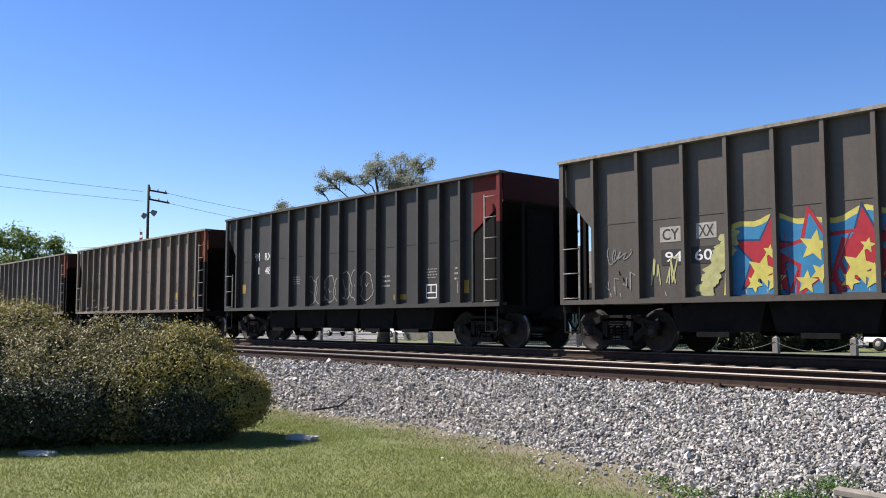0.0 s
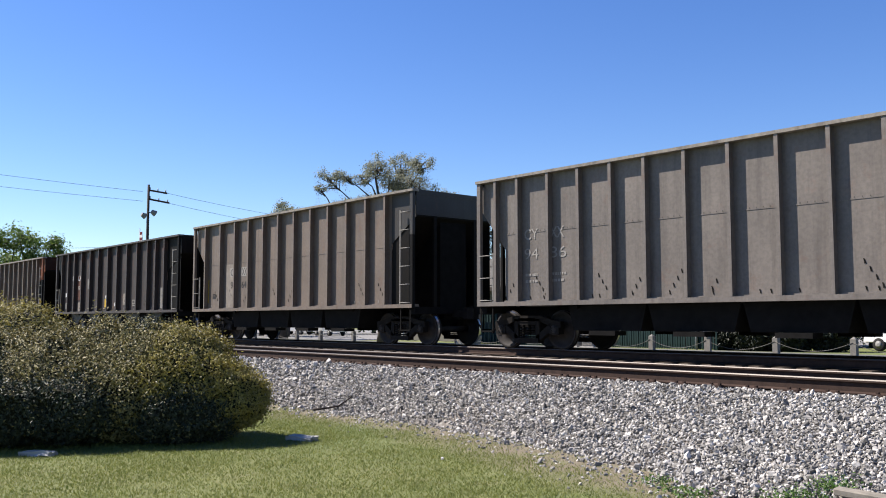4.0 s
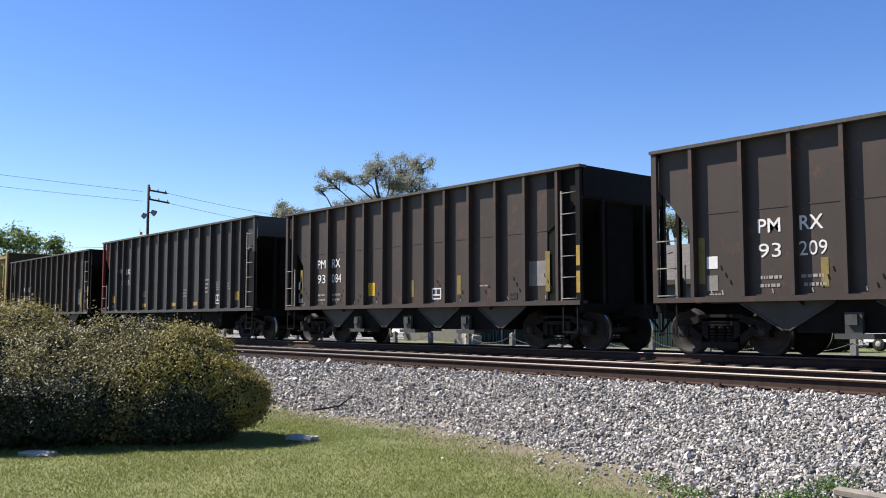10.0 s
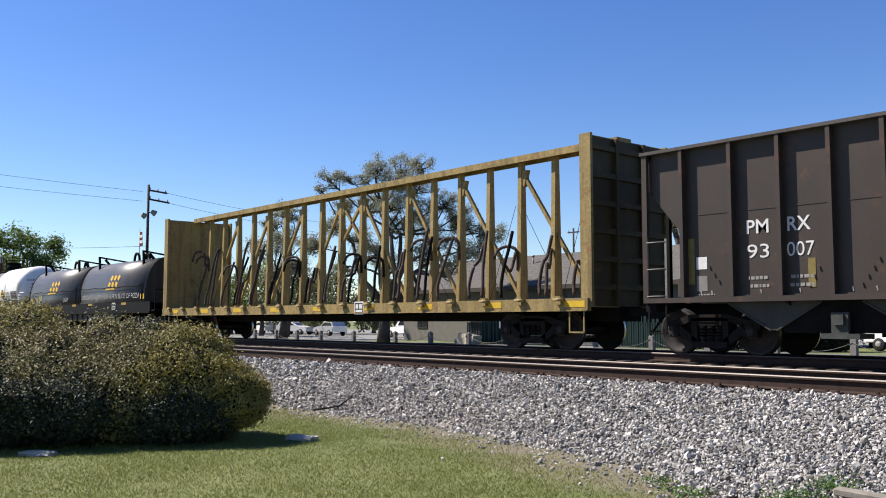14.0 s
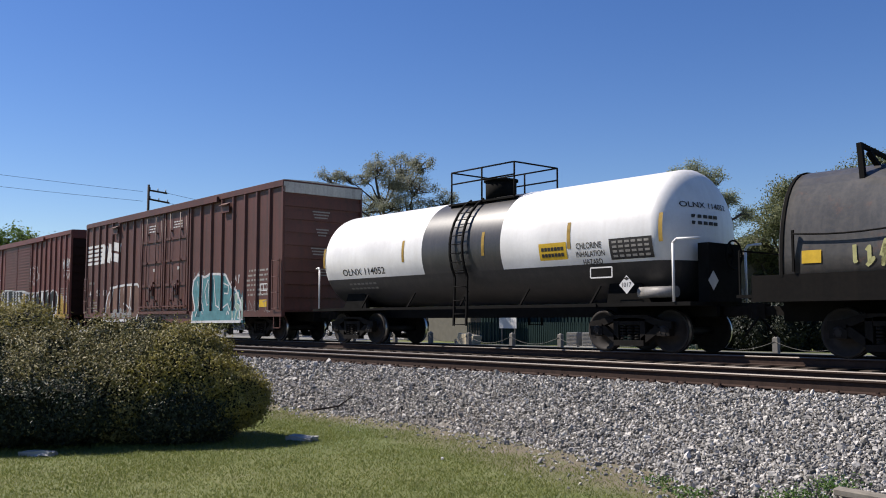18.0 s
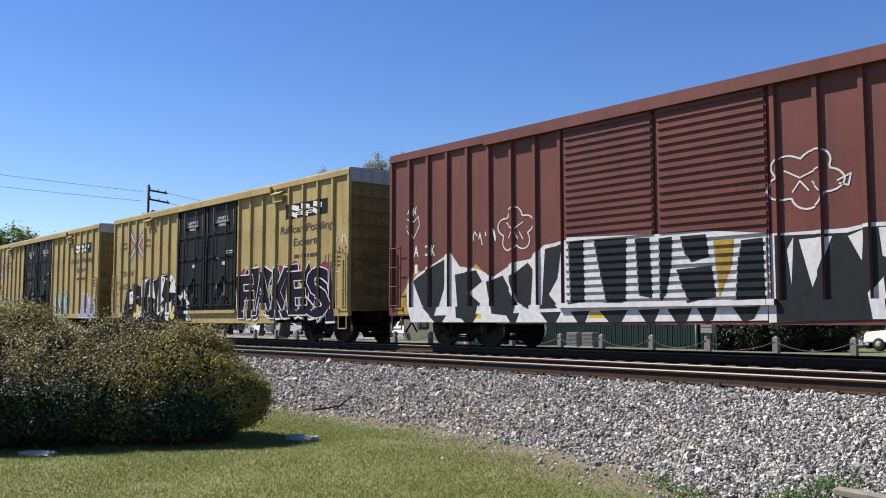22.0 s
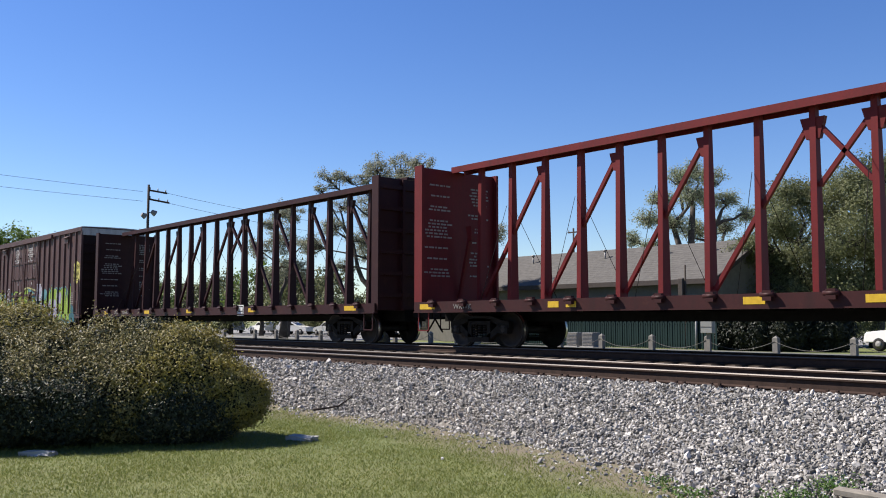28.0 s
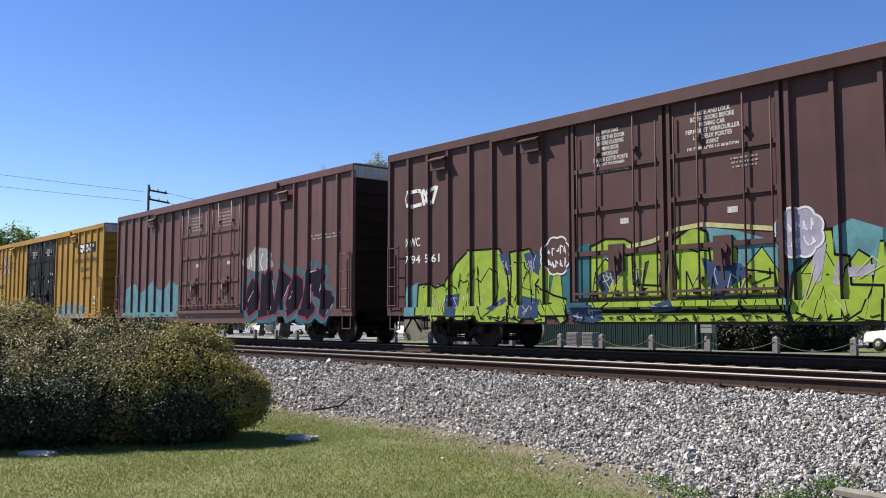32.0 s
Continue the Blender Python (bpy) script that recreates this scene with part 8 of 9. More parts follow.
head_letters("OLNX 114052", -0.95, 0.55, 3.05, 3.17)
for k in range(2):
    bm = bmesh.new()
    for i in range(5):
        y, z = -0.7 + 0.17 * i, 2.83 - 0.14 * k
        x = 6.97 - 0.9 + 0.015 + 0.62 * math.sqrt(1 - (y * y + (z - 2.53) ** 2) / 2.074)
        prism(bm, [(y, z), (y + 0.12, z), (y + 0.12, z + 0.07), (y, z + 0.07)], "x", x - 0.01, x + 0.004)
    part("small_print", bm, P_BLACKLET, c13)
zc = ZONES[c13.name] = [(-8, 8, 1.36)]
place(c13, "hazard_placard", [[(5.43, 1.24), (5.63, 1.44), (5.43, 1.64), (5.23, 1.44)]], P_WHITE, 0.03)
place(c13, "placard_mark", text_polys("1017", 5.31, 5.55, 1.39, 1.49), P_BLACKLET, 0.034)
place(c13, "placard_mark", [[(5.43, 1.53), (5.5, 1.57), (5.43, 1.61), (5.36, 1.57)]], P_BLACKLET, 0.034)
place(c13, "data_plate_frame", [stroke((4.4, 1.62), (5.0, 1.62), 0.03), stroke((4.4, 1.84), (5.0, 1.84), 0.03), stroke((4.4, 1.62), (4.4, 1.84), 0.03), stroke((5.0, 1.62), (5.0, 1.84), 0.03)], P_WHITE, -0.02)

# small print on the front end of the oxide-red car
for i, (y, w, z) in enumerate(((-0.1, 0.7, 4.35), (-0.05, 0.5, 3.75), (-0.1, 0.8, 3.1), (0.0, 0.5, 2.4))):
    for k in range(3):
        bm = bmesh.new()
        box(bm, 9.296, 9.303, y - w / 2 + 0.04 * k, y + w / 2 - 0.05 * k, z - 0.1 * k, z + 0.045 - 0.1 * k)
        part("small_print", bm, P_STENCIL_DULL, c14)

# oxide-red box car: striped emblem, pale and teal pieces
for i in range(5):
    z = 3.34 + i * 0.2
    place(c14, "emblem_stripe", [rect(-9.2, -7.2, z, z + 0.12)], P_WHITE, 0.002)
place(c14, "emblem", [stroke((-7.1, 3.36), (-6.9, 4.22), 0.62), stroke((-6.45, 3.36), (-6.25, 4.22), 0.4), stroke((-5.55, 3.36), (-5.5, 3.74), 0.95), stroke((-5.45, 3.84), (-5.4, 4.22), 0.95)], P_WHITE, 0.0022)
bars(c14, -8.85, -8.2, 2.33, 2.62, 1, P_STENCIL_DULL, 40)
for word, a in (("46", -8.79), ("95", -7.86), ("38", -6.98)):
    letters(c14, word, a, a + 0.4, 1.84, 2.12, P_WHITE)
bars(c14, -8.8, -7.6, 1.1, 1.6, 4, None, 41)
panel = [(-6.63, 0.68), (-6.6, 1.4), (-6.4, 1.85), (-5.9, 2.18), (-4.5, 2.26), (-2.95, 2.26), (-2.74, 2.1), (-2.68, 1.0), (-2.8, 0.72)]
place(c14, "graffiti_fill", [panel], G_DUSTBROWN, 0.002, "dusty brown sprayed panel with a white rim")
place(c14, "graffiti_outline", line(panel + panel[:1], 0.1), G_WHITE, 0.0045)
place(c14, "graffiti_gap", [blob(-5.5 + 0.62 * k, 0.98 + 0.06 * (k % 2), 0.26, 0.22, 61 + k, 18, 0.3) for k in range(4)], G_FAINT, 0.007)
for poly in ([(-4.93, 2.11), (-5.00, 1.02)], [(-4.31, 2.14), (-4.38, 1.49), (-3.82, 1.24)], [(-3.68, 2.17), (-3.75, 1.30), (-3.35, 1.18)], [(-5.74, 2.12), (-6.00, 1.28)]):
    place(c14, "graffiti_line", line(poly, 0.07), G_WHITE, 0.0095)
block = [(2.47, 1.76), (2.56, 2.22), (2.96, 2.46), (3.5, 2.32), (4.0, 2.42), (4.67, 2.4), (5.19, 2.35), (5.51, 2.02), (6.05, 1.75), (6.4, 1.3), (6.5, 0.66), (2.6, 0.64), (2.7, 1.2)]
place(c14, "graffiti_ground", [block], G_TEAL, 0.0015, "pale teal sprayed ground")
place(c14, "graffiti_outline", line(block + block[:1], 0.09), G_WHITE, 0.004)
for poly in ([(5.10, 1.88), (5.43, 1.86), (5.38, 1.70), (5.13, 1.72)], [(4.04, 2.20), (4.28, 2.23), (4.20, 1.34), (4.07, 1.43)], [(3.04, 1.29), (3.30, 1.37), (3.28, 0.84), (2.98, 0.84)], [(5.70, 1.65), (5.86, 1.52), (5.60, 0.98), (5.50, 1.06)]):
    place(c14, "graffiti_fill", [poly], G_DEEPTEAL, 0.0065)
for poly in ([(3.37, 2.30), (3.30, 1.46), (3.53, 0.92)], [(3.81, 2.22), (3.56, 1.80), (3.73, 1.27), (3.97, 1.30), (4.04, 2.03), (3.81, 2.22)], [(4.28, 2.32), (4.47, 1.25), (4.73, 1.16), (4.81, 2.15)], [(5.06, 2.05), (5.47, 1.94), (5.42, 1.66), (5.13, 1.68)], [(4.81, 1.07), (5.41, 1.30), (5.67, 0.90)], [(5.48, 0.90), (5.99, 1.91)], [(2.92, 2.19), (3.20, 1.28), (2.93, 0.84)]):
    place(c14, "graffiti_line", line(poly, 0.05), G_WHITE, 0.009)
wild(c14, 5.9, 6.7, 0.75, 1.6, 2, 53, G_MINT, G_WHITE, G_DEEPTEAL, G_WHITE, 0.04, 0.24)
place(c14, "spray_tag", tag_scrawl(2.45, 3.5, 2.35, 2.65, 3, 0.025, 4), G_FAINT, 0.004)
place(c14, "spray_tag", tag_scrawl(5.7, 6.3, 2.0, 2.35, 6, 0.025, 3), G_WHITE, 0.004)
bars(c14, -1.8, -1.0, 4.35, 4.7, 3, P_WHITE, 42)
bars(c14, 0.7, 1.55, 4.38, 4.7, 3, P_WHITE, 43)
bars(c14, 6.7, 8.4, 1.5, 2.5, 6, None, 44)
framed(c14, 7.75, 8.25, 1.55, 1.95)
patch(c14, 7.7, 8.2, 1.15, 1.4, P_SAFETY, "yellow_plate")
place(c14, "spray_tag", tag_scrawl(6.6, 8.6, 0.95, 1.4, 9, 0.02, 6), G_FAINT, 0.004)

# dark red car: long black and white piece over a yellow ground
place(c15, "graffiti_ground", [[(-8.7, 0.85), (8.7, 0.85), (8.7, 1.5)] + [(8.2 - 0.6 * i, 1.75 + 0.35 * math.sin(i * 1.7)) for i in range(28)] + [(-8.7, 1.3)]], P_YELPATCH, 0.0005, "dull yellow graffiti ground")
G_SLATE = plain("graffiti_slate", (0.017, 0.019, 0.021), 0.5, 0, 0.2, 5, 0, 0.12)
for k, poly in enumerate([[(2.34, 2.26), (3.79, 2.26), (4.2, 2.32), (5.02, 2.3), (5.61, 2.35), (5.79, 2.14), (6.07, 2.28), (6.41, 2.37), (6.96, 2.19), (7.17, 1.85), (7.06, 1.4), (6.92, 0.79), (2.34, 0.64)],
    [(-8.46, 1.51), (-7.94, 1.92), (-6.57, 2.44), (-6.22, 2.06), (-5.55, 1.97), (-4.97, 1.75), (-4.26, 2.07), (-3.73, 2.12), (-3.28, 2.42), (-2.54, 2.48), (-2.54, 0.64), (-8.13, 0.64)],
    [(-2.54, 2.54), (-0.22, 2.44), (1.06, 2.42), (2.32, 2.28), (2.32, 0.68), (-2.54, 0.64)]]):
    place(c15, "graffiti_outline", [poly], G_WHITE, 0.002 + 0.0001 * k, "white sprayed band round slate-black forms")
for k, poly in enumerate([[(2.49, 2.22), (3.79, 2.18), (4.15, 2.25), (5.02, 2.24), (5.51, 2.29), (5.75, 2.04), (6.07, 2.21), (6.41, 2.31), (6.89, 2.14), (7.06, 1.85), (6.96, 1.45), (6.67, 0.94), (6.58, 0.75), (2.49, 0.65)]]):
    place(c15, "graffiti_fill", [poly], G_SLATE, 0.0047 + 0.0001 * k, "slate-black sprayed form with white gaps")
for k, poly in enumerate([[(2.92, 2.12), (3.53, 2.14), (3.15, 1.26)],
    [(3.81, 2.12), (4.08, 2.22), (4.03, 1.69)],
    [(4.33, 2.23), (4.75, 2.22), (4.58, 1.67), (4.38, 1.75)],
    [(4.94, 1.82), (5.24, 1.39), (4.85, 1.24)],
    [(5.53, 2.26), (5.78, 2.03), (5.53, 1.77), (5.42, 2.05)],
    [(6.37, 1.85), (6.44, 1.56), (6.33, 1.13), (6.18, 1.25), (6.25, 1.67)],
    [(4.14, 1.14), (4.38, 1.4), (4.44, 0.7), (4.21, 0.7)],
    [(5.21, 0.75), (5.66, 1.26), (5.56, 0.73)],
    [(2.69, 1.95), (2.82, 2.17), (2.76, 1.32)]]):
    place(c15, "graffiti_gap", [poly], G_WHITE, 0.0075 + 0.0001 * k)
for k, poly in enumerate([[(-8.13, 1.75), (-7.29, 2.12), (-6.75, 2.29), (-6.84, 1.49), (-7.2, 0.72), (-7.75, 1.1)],
    [(-6.4, 1.86), (-5.6, 1.94), (-5.38, 1.65), (-5.88, 1.38), (-5.46, 1.11), (-5.6, 0.7), (-6.28, 0.75)],
    [(-5.17, 1.63), (-4.65, 1.77), (-4.15, 1.07), (-4.26, 0.79), (-4.97, 0.85)],
    [(-4.42, 1.72), (-3.8, 2.04), (-3.64, 1.87), (-3.73, 0.95), (-4.15, 1.11)],
    [(-3.25, 2.33), (-2.68, 2.4), (-2.78, 1.76), (-3.14, 1.28), (-2.82, 0.96), (-3.37, 0.95)]]):
    place(c15, "graffiti_fill", [poly], G_SLATE, 0.005 + 0.0001 * k)
for k, poly in enumerate([[(-2.48, 2.43), (-2.04, 2.45), (-2.02, 1.08), (-2.43, 1.04)],
    [(-1.75, 2.43), (-0.86, 2.42), (-0.9, 1.05), (-1.42, 1.06), (-1.59, 1.73)],
    [(-0.64, 2.39), (-0.27, 2.38), (-0.22, 1.13), (-0.56, 1.2)],
    [(-0.04, 2.34), (0.28, 2.36), (0.26, 1.83), (0.12, 1.2), (-0.04, 1.05)],
    [(0.47, 2.35), (1.06, 2.35), (1.12, 1.91), (0.72, 1.82), (0.55, 2.03)],
    [(0.37, 1.69), (1.17, 1.74), (1.26, 1.13), (0.66, 1.02), (0.49, 1.34)],
    [(1.82, 2.18), (2.26, 2.2), (2.28, 1.07), (1.67, 1.06), (1.73, 1.76)]]):
    place(c15, "graffiti_fill", [poly], G_SLATE, 0.005 + 0.0001 * k)
for k, poly in enumerate([[(-7.38, 0.81), (-6.66, 0.82), (-6.84, 0.64), (-7.13, 0.64)],
    [(-6.22, 0.83), (-5.46, 0.84), (-5.65, 0.64), (-5.95, 0.64)],
    [(-4.5, 0.85), (-4.03, 0.86), (-4.15, 0.64), (-4.33, 0.64)],
    [(-3.36, 0.87), (-2.71, 0.88), (-2.87, 0.64), (-3.13, 0.64)],
    [(-2.43, 0.88), (-1.88, 0.89), (-2.02, 0.64), (-2.23, 0.64)],
    [(-1.61, 0.89), (-0.84, 0.9), (-1.03, 0.64), (-1.34, 0.64)],
    [(-0.59, 0.9), (-0.04, 0.91), (-0.18, 0.66), (-0.39, 0.64)],
    [(0.14, 0.91), (0.72, 0.92), (0.58, 0.67), (0.34, 0.64)],
    [(0.83, 0.92), (1.28, 0.93), (1.17, 0.69), (0.99, 0.64)],
    [(1.61, 0.93), (2.18, 0.94), (2.04, 0.71), (1.81, 0.66)]]):
    place(c15, "graffiti_fill", [poly], G_SLATE, 0.0052 + 0.0001 * k)
for k, poly in enumerate([[(1.22, 2.24), (1.67, 2.22), (1.61, 1.73), (1.33, 1.1), (1.26, 1.74)]]):
    place(c15, "graffiti_gap", [poly], P_YELPATCH, 0.005 + 0.0001 * k)
letters(c15, "A", -8.09, -7.89, 2.4, 2.7)
letters(c15, "OK", -7.57, -7.2, 2.39, 2.68)
letters(c15, "1", -8.05, -7.93, 1.95, 2.19)
place(c15, "spray_tag", tag_scrawl(-5.75, -4.8, 2.55, 2.95, 65, 0.035, 4), G_WHITE, 0.004)
place(c15, "spray_tag", petals(-4.2, 2.85, 0.62, 0.55, 5, 0.9), G_WHITE, 0.004)
place(c15, "spray_tag", petals(3.05, 3.2, 0.75, 0.55, 5, 0.2) + line([(3.65, 3.1), (3.9, 3.2), (3.85, 3.0), (3.68, 3.05)], 0.03), G_WHITE, 0.004)
place(c15, "spray_tag", tag_scrawl(7.7, 8.8, 3.35, 3.9, 68, 0.045, 6) + curl(7.7, 8.8, 3.35, 3.9, 8, 0.04, 5) + line([(8.0, 3.3), (8.95, 3.2)], 0.03), G_WHITE, 0.004)
place(c15, "spray_tag", tag_scrawl(8.15, 8.85, 2.82, 3.15, 168, 0.04, 4), G_WHITE, 0.004)
place(c15, "spray_tag", line([(-8.1, 2.9), (-8.4, 3.25), (-8.3, 3.45), (-8.1, 3.35), (-7.9, 3.5), (-7.85, 3.25), (-8.1, 2.9)], 0.03), G_WHITE, 0.004)
place(c15, "spray_tag", curl(-8.35, -7.9, 3.5, 3.78, 69, 0.025, 3), G_WHITE, 0.004)
bars(c15, 7.34, 8.5, 1.81, 2.4, 5, None, 45)
framed(c15, 8.05, 8.5, 1.62, 1.95)
for x in (-5.9, -1.9, 2.9, 6.2):
    place(c15, "yellow_plate", [rect(x, x + 0.55, 0.74, 0.86)], P_SAFETY, 0.004)


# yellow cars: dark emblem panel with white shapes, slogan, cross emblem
def yellow_marks(c, seed):
    place(c, "emblem_panel", [rect(5.65, 8.15, 4.0, 4.48)], P_DOORBLK, 0.002)
    ps = []
    for x in (5.95, 6.6, 7.3):
        ps += [stroke((x + 0.2, 4.06), (x + 0.24, 4.2), 0.42), stroke((x + 0.27, 4.26), (x + 0.3, 4.42), 0.5)]
    for i in range(3):
        ps.append(rect(6.3, 7.3, 4.1 + 0.07 * i, 4.125 + 0.07 * i))
    place(c, "emblem", ps, P_WHITE, 0.004)
    letters(c, "Railcar Pooling", 5.32, 8.48, 3.45, 3.78, P_BLACKLET, "lettering", 0.15)
    letters(c, "Experts", 6.15, 7.68, 3.02, 3.34, P_BLACKLET, "lettering", 0.15)
    bars(c, 6.15, 7.68, 2.62, 2.9, 1, P_BLACKLET, seed)
    for sx, m_ in ((1, -6.83), (-1, -6.83)):
        place(c, "cross_emblem", [stroke((m_ - sx * 0.72, 4.62), (m_ - sx * 0.02, 3.93), 0.2), stroke((m_ - sx * 0.72, 3.28), (m_ - sx * 0.02, 3.95), 0.2)], G_STEELBLUE, 0.002)
        place(c, "cross_emblem", [stroke((m_ - sx * 0.74, 4.36), (m_ - sx * 0.2, 3.93), 0.22), stroke((m_ - sx * 0.74, 3.52), (m_ - sx * 0.2, 3.95), 0.22)], G_BRICK, 0.003)
        place(c, "cross_emblem", [stroke((m_ - sx * 0.72, 4.49), (m_ - sx * 0.1, 3.93), 0.05), stroke((m_ - sx * 0.72, 3.4), (m_ - sx * 0.1, 3.95), 0.05)], P_WHITE, 0.004)
    letters(c, "next", -8.55, -7.95, 4.04, 4.17, P_BLACKLET)
    letters(c, "load", -8.55, -7.95, 3.84, 3.98, P_BLACKLET)
    letters(c, "any", -5.83, -5.3, 4.0, 4.15, P_BLACKLET)
    letters(c, "road", -5.83, -5.22, 3.8, 3.95, P_BLACKLET)
    letters(c, "TB", -8.51, -7.95, 2.64, 2.87, P_BLACKLET)
    letters(c, "OX", -7.68, -7.11, 2.64, 2.87, P_BLACKLET)
    for (a, b, t) in ((-1.7, -0.75, ("CLOSE THIS DOOR", "BEFORE CLOSING", "MAIN DOOR")), (0.75, 1.75, ("CLOSE AND LOCK", "BOTH DOORS BEFORE", "MOVING CAR"))):
        for i, w in enumerate(t):
            m_ = (a + b) / 2
            k = (b - a) / 2 * len(w) / 17
            letters(c, w, m_ - k, m_ + k, 4.42 - 0.13 * i, 4.51 - 0.13 * i, P_WHITE)
    bars(c, 1.5, 2.1, 3.0, 3.25, 3, P_WHITE, seed + 3)
    patch(c, 0.8, 1.0, 2.95, 3.1, P_WHITE, "white_placard")
    for x in (-1.3, 1.25):
        patch(c, x, x + 0.25, 1.6, 2.1, P_STENCIL_DULL, "instruction_plate")
    framed(c, 8.0, 8.45, 1.5, 1.85)
    bars(c, 8.5, 8.9, 2.3, 2.8, 4, P_BLACKLET, seed + 5)


yellow_marks(c16, 70)
letters(c16, "6605 82", -8.74, -6.7, 2.07, 2.31, P_BLACKLET)
yellow_marks(c17, 80)
letters(c17, "6604 54", -8.74, -6.7, 2.07, 2.31, P_BLACKLET)
yellow_marks(c22, 90)
yellow_marks(c23, 95)
# dark lettered piece with a white rim on the first yellow car
base = [(-8.27, 0.70), (-8.24, 1.23), (-7.98, 1.85), (-7.55, 2.05), (-7.13, 2.03), (-6.86, 2.31), (-6.52, 2.16), (-6.14, 2.14), (-5.94, 2.53), (-5.32, 2.47), (-5.08, 2.39), (-4.16, 2.58), (-3.25, 2.58), (-2.70, 2.20), (-2.46, 1.79), (-2.08, 1.69), (-1.94, 1.94), (-1.58, 1.67), (-1.32, 1.21), (-1.18, 0.69)]
place(c16, "graffiti_outline", [base], G_WHITE, 0.001, "white sprayed band round black graffiti")
place(c16, "graffiti_rim", line(base + base[:1], 0.035), G_BLACK, 0.0035)
place(c16, "graffiti_fill", [grown(base, -0.06)], G_BLACK, 0.0052, "black graffiti form with white gaps")
for k, poly in enumerate(([(-7.55, 1.92), (-7.13, 2.00), (-7.13, 1.44), (-7.48, 1.40)],
                          [(-6.86, 0.93), (-6.60, 1.24), (-6.08, 1.32), (-6.08, 0.69), (-6.73, 0.70)],
                          [(-5.32, 2.36), (-4.99, 2.29), (-4.74, 1.59), (-5.21, 1.69), (-5.45, 1.66)],
                          [(-4.22, 2.54), (-3.78, 2.43), (-4.12, 1.70), (-3.87, 1.56), (-4.24, 1.36), (-3.86, 1.15), (-4.19, 0.98), (-4.38, 1.49), (-4.28, 2.00)],
                          [(-3.57, 2.37), (-3.20, 2.55), (-2.70, 2.20), (-2.61, 1.79), (-3.11, 1.82), (-3.40, 1.83), (-3.21, 2.23)],
                          [(-2.47, 1.71), (-2.09, 1.65), (-1.92, 1.92), (-1.58, 1.67), (-1.32, 1.21), (-1.18, 0.69), (-1.60, 0.69), (-1.68, 1.39), (-1.99, 1.61), (-2.28, 1.49)],
                          [(-3.64, 1.31), (-3.41, 1.45), (-3.12, 1.44), (-3.23, 0.69), (-3.55, 0.69)],
                          [(-6.07, 2.09), (-5.92, 2.44), (-5.45, 2.43), (-5.79, 2.30), (-5.87, 1.67), (-6.02, 1.68)])):
    place(c16, "graffiti_gap", [poly], G_WHITE, 0.0078 + 0.0002 * k)
place(c16, "graffiti_gap", [blob(-4.25, 1.12, 0.17, 0.2, 4)], G_WHITE, 0.0078)
place(c16, "graffiti_line", tag_scrawl(-7.6, -1.8, 0.75, 1.9, 47, 0.02, 9), G_WHITE, 0.0096)
place(c16, "graffiti_spot", [blob(x, z, 0.075, 0.06, i) for i, (x, z) in enumerate([(-7.30, 1.77), (-5.15, 2.23), (-4.00, 2.36), (-3.10, 2.30), (-1.67, 1.60), (-1.43, 1.21), (-1.38, 0.76), (-4.50, 1.16), (-6.34, 1.19), (-4.02, 1.32)])], G_PINK, 0.0105)
place(c16, "graffiti_spot", [blob(2.9 + 0.85 * i, 2.25 + 0.12 * math.sin(i * 2.1), 0.3, 0.26, i) for i in range(7)], G_MAROON, 0.0005)
wild(c16, 2.5, 8.5, 0.68, 2.35, 6, 78, G_PURPLE, G_WHITE, None, None, 0.05, 0.4)
for i, (ch, a, b) in enumerate((("F", 2.6, 3.75), ("A", 3.6, 4.9), ("K", 4.8, 6.1), ("E", 6.0, 7.1), ("S", 7.05, 8.4))):
    place(c16, "graffiti_rim", text_polys(ch, a - 0.02, b + 0.02, 0.74 + 0.1 * (i % 2), 2.3 + 0.08 * (i % 3), -0.16 + 0.1 * (i % 3), 0.05), G_WHITE, 0.0095)
    place(c16, "graffiti_fill", text_polys(ch, a + 0.02, b - 0.02, 0.78 + 0.1 * (i % 2), 2.26 + 0.08 * (i % 3), -0.16 + 0.1 * (i % 3), 0.03), G_PURPLE, 0.0125, "dark purple graffiti letter with a white rim")
place(c16, "graffiti_highlight", [stroke((2.9 + 0.9 * i, 1.0), (3.1 + 0.9 * i, 1.5), 0.12, 0.05) for i in range(6)], G_LILAC, 0.0155)
place(c16, "graffiti_spot", [blob(-6.6, 1.1, 0.22, 0.3, 3), blob(-2.9, 1.0, 0.22, 0.28, 5)], G_YELLOW, 0.0125)
place(c16, "spray_tag", tag_scrawl(7.9, 8.7, 2.3, 2.75, 75, 0.025, 4), P_BLACKLET, 0.004)
place(c16, "spray_tag", tag_scrawl(8.55, 9.25, 3.0, 3.35, 76, 0.025, 4), G_WHITE, 0.004)
place(c16, "spray_tag", tag_scrawl(8.6, 9.25, 2.7, 2.95, 77, 0.03, 4), G_MAROON, 0.004)
